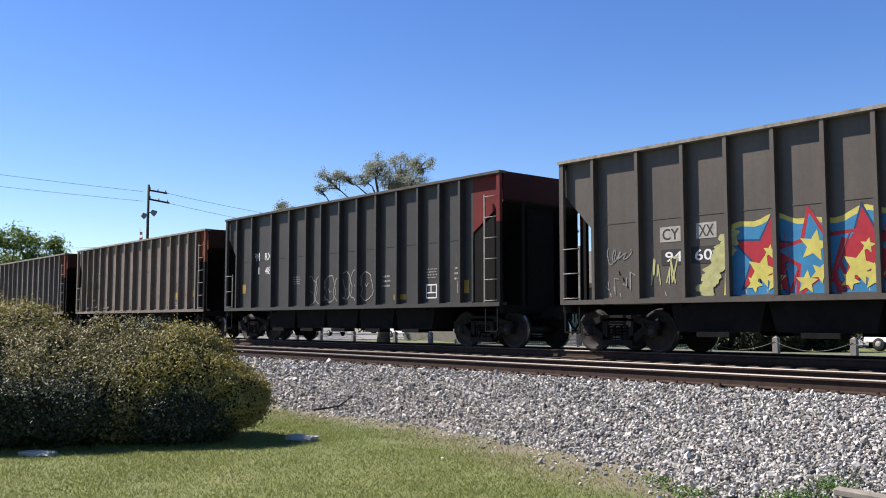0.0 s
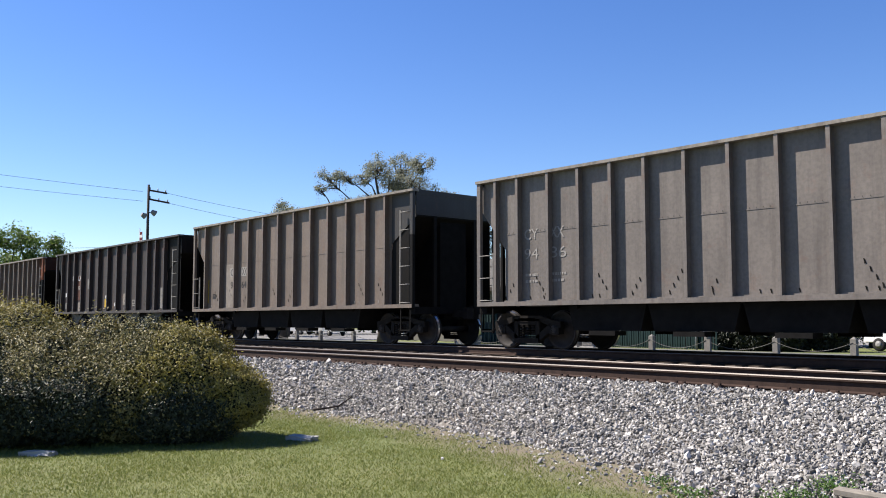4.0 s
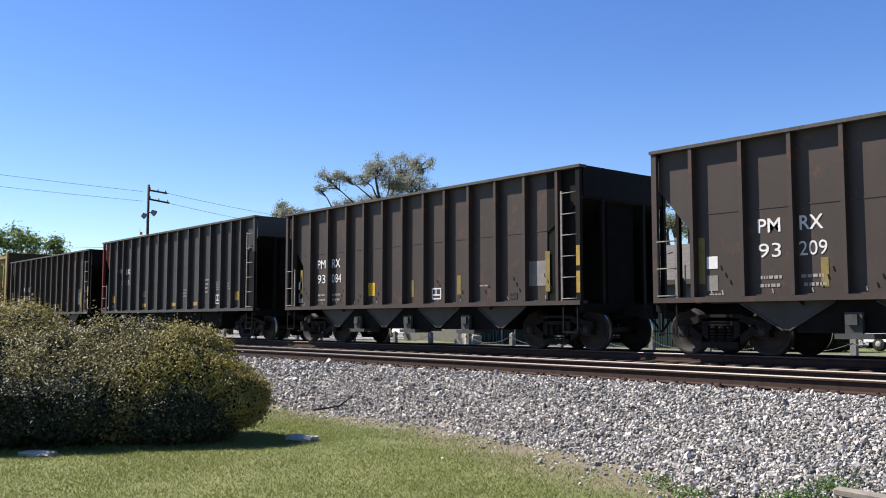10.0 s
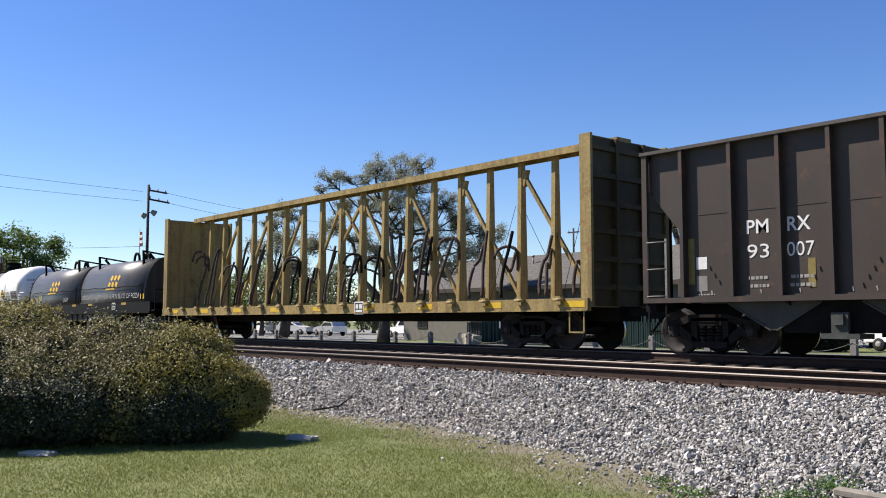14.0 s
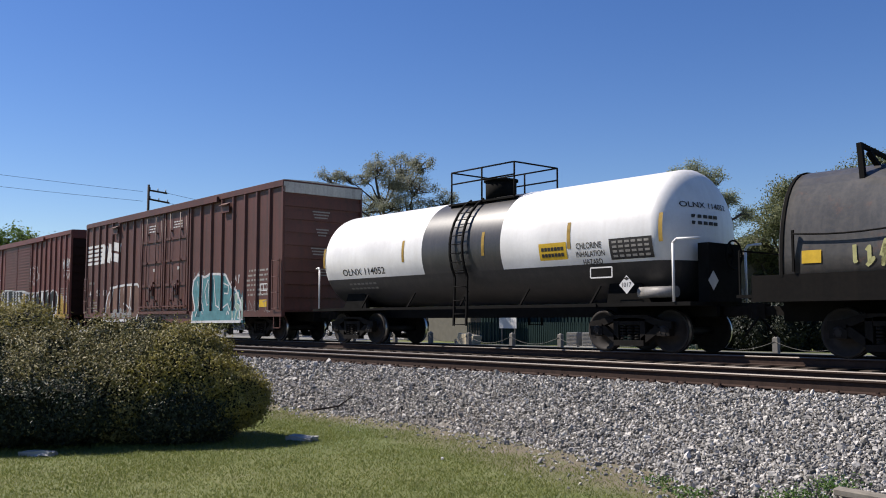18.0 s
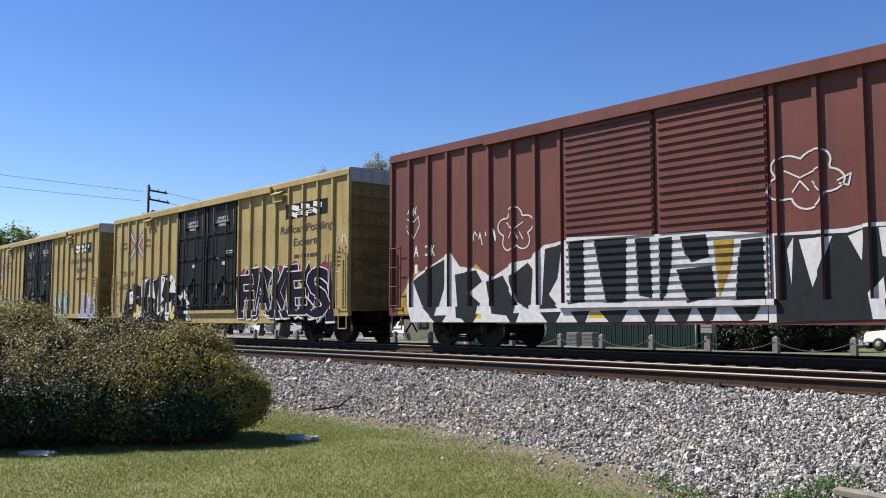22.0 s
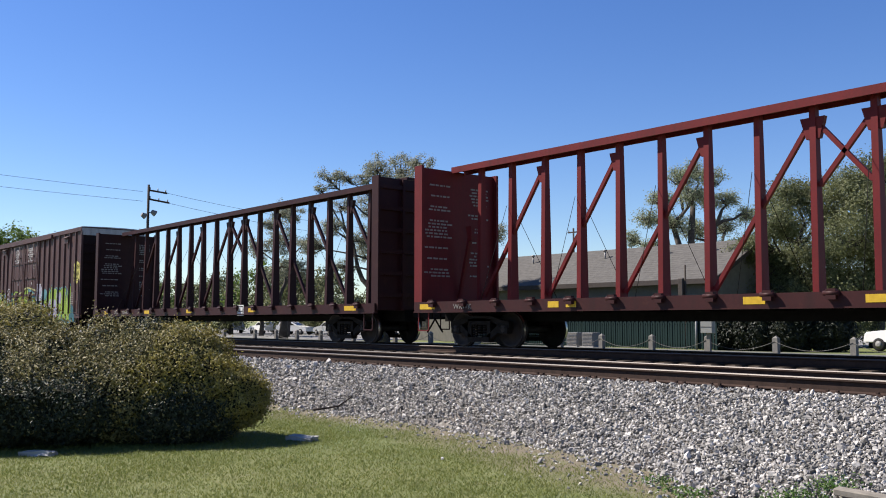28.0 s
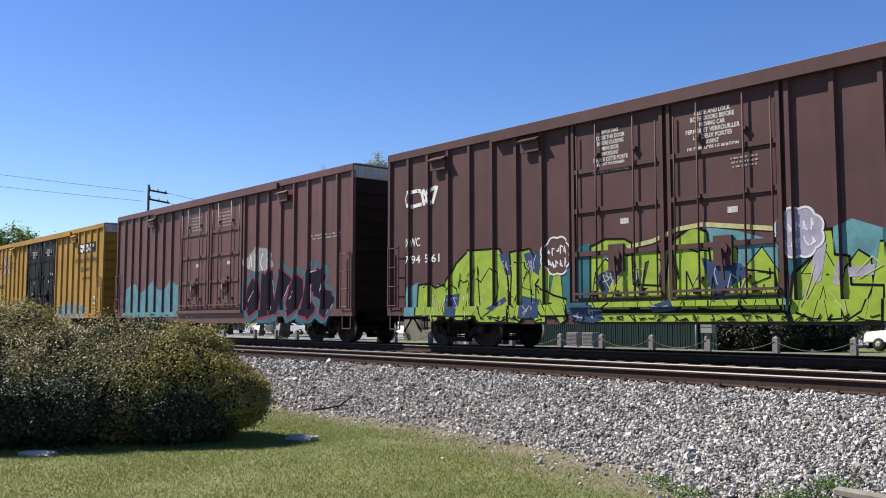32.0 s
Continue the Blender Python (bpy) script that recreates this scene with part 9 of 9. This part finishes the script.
# pale pieces on the second
for k, (poly, mat, seed) in enumerate((([(2.83, 0.93), (2.84, 1.92), (3.29, 2.08), (4.01, 2.12), (4.36, 1.91), (4.35, 0.91)], G_MINT, 3), ([(4.41, 0.94), (4.40, 1.91), (4.70, 2.15), (5.14, 2.13), (5.25, 1.87), (5.18, 0.98)], G_MINT, 5), ([(6.81, 0.84), (7.16, 2.03), (7.80, 2.02), (8.02, 1.65), (8.42, 1.98), (8.73, 1.87), (8.79, 1.38), (9.05, 1.19), (8.96, 0.82)], G_LILAC, 8))):
    place(c17, "graffiti_fill", [poly], mat, 0.002 + 0.0001 * k, "pale faded graffiti block")
    place(c17, "graffiti_rim", line(poly + poly[:1], 0.035), G_WHITE if k == 2 else G_TEAL, 0.0045)
    lo, hi = min(p[0] for p in poly), max(p[0] for p in poly)
    place(c17, "spray_tag", tag_scrawl(lo + 0.15, hi - 0.15, 1.0, 1.85, seed, 0.07, 4), G_SKY if k == 2 else G_TEAL, 0.0065)
    place(c17, "spray_tag", tag_scrawl(lo + 0.1, hi - 0.1, 1.0, 1.9, seed + 20, 0.05, 4), G_WHITE, 0.009)
wild(c17, -7.7, -2.6, 0.9, 2.2, 6, 83, G_DUSTLILAC, G_LILAC, None, None, 0.02, 0.36)
place(c17, "spray_tag", tag_scrawl(-1.9, -0.5, 3.0, 3.5, 84, 0.03, 4), G_FAINT, 0.004)
place(c17, "spray_tag", tag_scrawl(-1.8, 2.0, 0.95, 1.5, 85, 0.025, 9), G_FAINT, 0.004)

# brown soot stains low on the shaded ends of the two yellow cars
r_ = random.Random(17)
stp = (5.33 - 0.1 - 0.42 - 0.98) / 9
for car, xe in ((c16, 9.4), (c17, 9.325)):
    for i in range(6):
        for k in range(5):
            if r_.random() < 1.1 - 0.16 * i:
                bm = bmesh.new()
                y, z = -1.25 + 0.62 * k + r_.uniform(-0.1, 0.1), 0.98 + i * stp + 0.1 * stp
                prism(bm, [(max(-1.49, min(1.49, p)), max(z + 0.005, min(z + 0.62 * stp, q))) for p, q in blob(y, z + 0.3 * stp, 0.5, 0.4 * stp, 10 * i + k, 18, 0.5)], "x", xe - 0.006, xe - 0.004 + 0.0012 * k)
                part("soot_stain", bm, P_STAIN, car)


def route_board(car, x, z, mat):
    """A small tilted card holder on the side."""
    bm = bmesh.new()
    box(bm, x - 0.3, x + 0.3, -1.66, -1.6, z - 0.17, z + 0.14)
    prism(bm, [(-1.76, z + 0.1), (-1.6, z + 0.19), (-1.6, z + 0.16), (-1.75, z + 0.07)], "x", x - 0.32, x + 0.32)
    part("card_board", bm, mat, car)


for c, mat in ((c14, P_BOXRED), (c16, P_YELLOW), (c17, P_YELLOW), (c21, P_MAROON), (c22, P_YELLOW_B)):
    for x in (-5.4, 5.3):
        route_board(c, x, 4.78, mat)
for x in (-7.15, -3.8, 7.3):
    route_board(c20, x, 4.8, P_CNBROWN)
# deep brown car: lime piece over teal
for k, poly in enumerate(([(-8.64, 0.80), (-8.52, 1.57), (-8.08, 1.71), (-8.08, 0.80)],
                          [(-3.75, 2.14), (-3.57, 2.22), (-2.48, 2.28), (-2.05, 2.38), (-2.07, 0.86), (-3.06, 0.86), (-3.17, 1.25), (-3.58, 1.50)],
                          [(0.80, 2.50), (1.54, 2.37), (2.44, 2.08), (2.54, 0.85), (2.18, 0.84), (1.59, 1.64), (0.95, 1.81)],
                          [(2.56, 1.46), (2.54, 1.94), (3.04, 2.11), (3.00, 1.81)],
                          [(3.35, 2.27), (3.69, 2.42), (4.23, 2.21), (4.20, 1.26), (3.64, 1.28), (3.60, 1.81), (3.40, 1.82)])):
    place(c20, "graffiti_ground", [poly], G_DEEPTEAL if k % 2 else G_TEAL, 0.0002 + 0.0001 * k, "teal graffiti ground under lime letters")
for k, poly in enumerate(([(-8.16, 0.80), (-8.08, 1.64), (-7.61, 1.66), (-7.37, 1.54), (-6.92, 1.64), (-6.55, 2.14), (-6.33, 2.28), (-6.08, 2.45), (-4.95, 2.43), (-4.75, 2.10), (-4.63, 1.55), (-4.64, 0.63), (-5.70, 0.63), (-5.77, 0.79)],
                          [(-4.61, 0.63), (-4.54, 1.77), (-4.60, 2.32), (-4.18, 2.34), (-3.93, 2.37), (-3.75, 2.14), (-3.58, 1.69), (-3.76, 1.51), (-3.17, 1.25), (-2.78, 1.16), (-2.75, 0.78), (-3.53, 0.78), (-3.76, 1.09), (-4.01, 0.83), (-4.26, 0.61)],
                          [(-2.07, 0.90), (-2.05, 2.29), (-1.63, 2.43), (-1.12, 2.40), (-0.93, 2.30), (-0.90, 1.43), (-0.10, 1.37), (0.01, 2.24), (0.55, 2.54), (0.88, 2.40), (0.95, 1.81), (1.59, 1.64), (2.27, 1.54), (2.40, 0.86)],
                          [(2.54, 0.85), (2.64, 1.53), (3.00, 1.84), (3.05, 2.27), (3.35, 2.27), (3.40, 1.82), (3.63, 1.78), (3.65, 1.29), (4.20, 1.26), (4.17, 0.64), (2.61, 0.64)],
                          [(-2.40, 0.86), (2.47, 0.84), (2.54, 0.64), (-2.40, 0.63)])):
    place(c20, "graffiti_letter", [poly], G_LIME, 0.0012 + 0.00005 * k, "lime graffiti form with dark outlines")
    place(c20, "graffiti_outline", line(poly + poly[:1], 0.045), G_BLACK, 0.0068 + 0.0001 * k)
for k, poly in enumerate(([(-4.95, 2.29), (-4.62, 2.29), (-4.56, 1.77), (-4.73, 1.78)],
                          [(-4.12, 2.25), (-3.75, 2.31), (-3.51, 2.04), (-3.58, 1.69), (-4.00, 1.93)],
                          [(-6.92, 1.33), (-6.40, 1.37), (-6.52, 0.79), (-6.92, 0.79)],
                          [(-5.36, 0.97), (-4.76, 1.26), (-4.70, 1.15), (-5.16, 0.92)],
                          [(-4.19, 1.27), (-3.64, 1.17), (-3.59, 0.74), (-4.26, 0.74)],
                          [(-1.95, 1.63), (-1.23, 1.88), (-1.13, 1.80), (-1.49, 1.49), (-1.65, 1.13), (-1.80, 1.46)],
                          [(-0.84, 1.90), (-0.75, 1.51), (-0.90, 1.28)],
                          [(0.74, 1.90), (1.12, 1.81), (1.60, 1.75), (1.75, 1.53), (1.43, 1.36), (1.05, 1.03), (0.90, 1.38)],
                          [(-0.14, 1.83), (-0.14, 1.49), (-0.28, 1.57)],
                          [(-2.56, 0.98), (-1.97, 1.02), (-1.66, 0.73), (-1.97, 0.63), (-2.62, 0.69)],
                          [(-0.48, 0.96), (0.07, 1.10), (0.16, 0.88), (-0.39, 0.84)])):
    place(c20, "graffiti_fill", [poly], G_NAVY, 0.0082 + 0.00005 * k)
    xs_, zs_ = [p[0] for p in poly], [p[1] for p in poly]
    place(c20, "graffiti_highlight", tag_scrawl(min(xs_) + 0.05, max(xs_) - 0.05, min(zs_) + 0.1, max(zs_) - 0.1, 700 + k, 0.025, 2), G_LILAC, 0.0112)
for k, poly in enumerate(([(2.96, 1.71), (3.11, 2.10), (3.24, 2.03), (3.12, 1.37), (2.98, 1.31)], [(3.59, 1.58), (4.07, 1.62), (4.03, 1.44), (3.62, 1.42)], [(3.32, 1.30), (3.47, 1.75), (3.56, 1.68), (3.48, 1.28)])):
    place(c20, "graffiti_fill", [poly], G_LILAC, 0.0084 + 0.0001 * k)
for k, (a, b, z0, z1) in enumerate(((-7.9, -6.9, 0.72, 1.5), (-6.6, -5.4, 0.8, 2.1), (-4.6, -3.4, 0.8, 1.9), (-1.8, -0.6, 0.9, 2.0), (-0.4, 0.7, 0.9, 2.3), (0.9, 2.2, 0.8, 1.7), (2.7, 4.2, 0.8, 1.8))):
    place(c20, "graffiti_line", tag_scrawl(a, b, z0, z1, 333 + k, 0.022, 3), G_BLACK if k % 3 else G_PALEYEL, 0.0125)
place(c20, "spray_tag", tag_scrawl(-8.0, 4.2, 0.66, 0.8, 811, 0.022, 46), G_BLACK, 0.0125)
wild(c20, -7.7, -5.6, 0.7, 1.6, 3, 91, G_LIME, G_BLACK, None, G_WHITE, 0.03, 0.42)
wild(c20, -5.7, -2.9, 0.7, 1.95, 3, 191, G_LIME, G_BLACK, None, G_PALEYEL, 0.03, 0.42)
wild(c20, -2.0, 2.4, 0.9, 2.0, 5, 92, G_LIME, G_BLACK, None, G_PALEYEL, 0.03, 0.42)
wild(c20, 2.7, 4.2, 0.7, 1.9, 2, 94, G_LIME, G_BLACK, None, G_LILAC, 0.03, 0.42)
place(c20, "graffiti_line", line([(-1.95, 2.1), (-0.4, 2.3), (0.2, 2.5), (0.8, 2.55), (2.3, 2.35)], 0.09), G_PALEYEL, 0.0085)
# the rest of the piece, towards the front of the car
place(c20, "graffiti_ground", [[(4.2, 0.62), (8.7, 0.62), (8.6, 1.3), (8.0, 1.5), (7.3, 2.1), (6.4, 2.3), (5.2, 2.35), (4.2, 2.2)]], G_DEEPTEAL, 0.0012)
wild(c20, 4.2, 7.8, 0.66, 2.25, 5, 93, G_LIME, G_BLACK, G_TEAL, G_WHITE, 0.035, 0.5)
for k, (x, z, a, b) in enumerate(((4.7, 1.3, 0.35, 0.5), (5.6, 1.2, 0.42, 0.6), (6.2, 1.9, 0.25, 0.3))):
    place(c20, "graffiti_fill", [blob(x, z, a, b, 50 + k, 22, 0.25)], G_LILAC, 0.0092 + 0.0001 * k)
for x, z, a, b, sd in ((-3.05, 2.15, 0.42, 0.4, 4), (2.75, 2.25, 0.42, 0.42, 7)):
    cloud = [(x + a * (1 + 0.12 * abs(math.sin(4 * q))) * math.cos(q), z + b * (1 + 0.12 * abs(math.sin(4 * q))) * math.sin(q)) for q in frange(0, 2 * math.pi, 49)]
    place(c20, "graffiti_cloud", [cloud[:-1]], G_LILAC if x > 0 else P_CNBROWN, 0.0098)
    place(c20, "spray_tag", line(cloud, 0.04), G_WHITE, 0.0125)
    place(c20, "spray_tag", tag_scrawl(x - 0.3, x + 0.3, z, z + 0.25, sd, 0.03, 5) + tag_scrawl(x - 0.28, x + 0.3, z - 0.28, z - 0.05, sd + 3, 0.03, 5), G_WHITE, 0.0125)
place(c20, "graffiti_ball", [blob(8.72, 3.08, 0.46, 0.55, 5, 30, 0.07)], G_YELLOW, 0.002, "round yellow sprayed spot with dark scrawl")
place(c20, "spray_tag", tag_scrawl(8.36, 9.05, 3.25, 3.52, 96, 0.035, 5) + tag_scrawl(8.36, 9.05, 2.92, 3.18, 97, 0.035, 5) + tag_scrawl(8.42, 9.0, 2.62, 2.86, 98, 0.035, 4), G_BLACK, 0.006)
place(c20, "emblem", line([(-7.95, 3.82), (-8.35, 3.78), (-8.58, 3.85), (-8.62, 4.05), (-8.5, 4.18), (-8.1, 4.2), (-7.95, 4.15), (-7.85, 3.8), (-7.6, 4.15), (-7.45, 4.2), (-7.3, 4.2)], 0.1) + [stroke((-7.9, 4.2), (-7.55, 3.78), 0.11), stroke((-7.5, 3.78), (-7.3, 4.24), 0.11)], P_WHITE, 0.003)
letters(c20, "DWC", -8.63, -8.02, 2.68, 2.92)
letters(c20, "794", -8.6, -8.0, 2.22, 2.44)
letters(c20, "561", -7.75, -7.2, 2.22, 2.44)
for (a, b, t) in ((-2.0, -0.92, ("IMPORTANT", "CLOSE THIS DOOR", "BEFORE CLOSING", "MAIN DOOR", "IMPORTANT", "FERMER CETTE PORTE", "AVANT DE FERMER", "LA PORTE PRINCIPALE")), (0.45, 1.65, ("CLOSE AND LOCK", "BOTH DOORS BEFORE", "MOVING CAR", "FERMER ET VERROUILLER", "LES DEUX PORTES", "AVANT", "DE DEPLACER LE WAGON"))):
    for i, w in enumerate(t):
        m_ = (a + b) / 2
        k = (b - a) / 2 * len(w) / 21
        letters(c20, w, m_ - k, m_ + k, 4.72 - 0.12 * i, 4.81 - 0.12 * i, P_WHITE)
bars(c20, 7.76, 8.35, 1.5, 2.14, 6, P_STENCIL_DULL, 97)
bars(c20, 1.4, 2.0, 3.55, 3.8, 3, P_STENCIL_DULL, 98)
# maroon car: cyan wash, dark purple piece, white cloud
place(c21, "graffiti_ground", [[(-8.4, 0.85), (-2.7, 0.85), (-2.7, 2.2)] + [(-3.0 - 0.6 * i, 2.1 + 0.25 * math.sin(i * 1.9)) for i in range(9)] + [(-8.4, 2.0)]], G_CYAN, 0.0008, "cyan sprayed wash")
wild(c21, 2.7, 8.2, 0.8, 2.15, 4, 101, G_PURPLE, G_MAROON, G_DEEPTEAL, G_LILAC, 0.07, 0.4)
place(c21, "graffiti_cloud", [blob(3.6, 2.75, 1.0, 0.42, 5, 26, 0.2)], G_FAINT, 0.001)
place(c21, "spray_tag", tag_scrawl(2.8, 4.5, 2.4, 3.1, 102, 0.05, 4), G_WHITE, 0.004)
bars(c21, -1.8, -0.8, 4.1, 4.7, 5, P_STENCIL_DULL, 103)
bars(c21, 0.6, 1.6, 4.1, 4.7, 5, P_STENCIL_DULL, 104)
bars(c21, 6.9, 8.6, 3.2, 3.4, 2, P_STENCIL_DULL, 105)
wild(c22, -8.0, -2.8, 0.85, 1.7, 5, 111, G_SKY, G_LILAC, None, None, 0.05, 0.3)
wild(c22, 2.8, 7.0, 0.85, 1.5, 4, 112, G_CYAN, G_LILAC, None, None, 0.05, 0.3)

# slanting rows of dark dents low on the hopper panels, beside the ribs
for c, dense in ((c0, 1), (c2, 2), (c3, 2), (c4, 1), (c5, 1), (c6, 3), (c7, 1), (c8, 1), (c10, 1)):
    xs_ = sorted(o.location.x for o in c.children if o.name.startswith("rib"))[::2]
    r_ = random.Random(len(xs_) + dense)
    for a, b in zip(xs_, xs_[1:]):
        if r_.random() < 0.25 + 0.2 * dense:
            up = r_.choice((-1, 1))
            x, z = a + (b - a) * 0.5, 1.25 + r_.uniform(0, 0.15)
            for k in range(r_.randint(2, 3 + dense)):
                xx = x + 0.1 * k
                zz = z + (0.14 * k if up > 0 else 0.4 - 0.14 * k)
                if xx < b - 0.08:
                    place(c, "dent_mark", [stroke((xx, zz + 0.045), (xx + 0.025, zz - 0.045), 0.022, 0.035)], M_BLACK, 0.003)
        for k in range(3):
            if r_.random() < 0.4:
                xx = a + (b - a) * (0.3 + 0.22 * k)
                place(c, "dent_mark", [stroke((xx, 1.26), (xx + 0.02, 1.18), 0.03, 0.02)], M_BLACK if dense > 1 else P_STENCIL_DULL, 0.003)
        # rivet heads along the weld
        if dense > 1:
            place(c, "rivet_row", [rect(a + 0.35 + 0.14 * k, a + 0.37 + 0.14 * k, 2.775, 2.8) for k in range(int((b - a - 0.4) / 0.14))], P_TOUCHUP, 0.009)


# ---------- moving ----------
def motions():
    for car, mid in CARS:
        walk(car, [(t, pose(mid + s, TRAIN_TRACK, 0.0)) for t, s in RUN])
    # wheels roll without slipping; wheelsets that stand alike in their trucks share one turning
    ts = [t for t, _ in RUN]
    sp = np.polyfit(ts, [s for _, s in RUN], 5)
    for side in (-1, 1):
        same = [w for w, k in WHEELS if k == side]
        rows = []
        for i in range(32 * FPS + 1):
            t = i / FPS
            rows.append((t, pose(side * WHEELBASE / 2, 0, WHEEL_R, 0, math.degrees(float(np.polyval(sp, t)) / WHEEL_R), 0)))
        walk(same[0], rows)
        keys = same[0].animation_data
        for w in same[1:]:
            w.rotation_mode = "QUATERNION"
            d = w.animation_data_create()
            d.action = keys.action
            d.action_slot = keys.action_slot


motions()
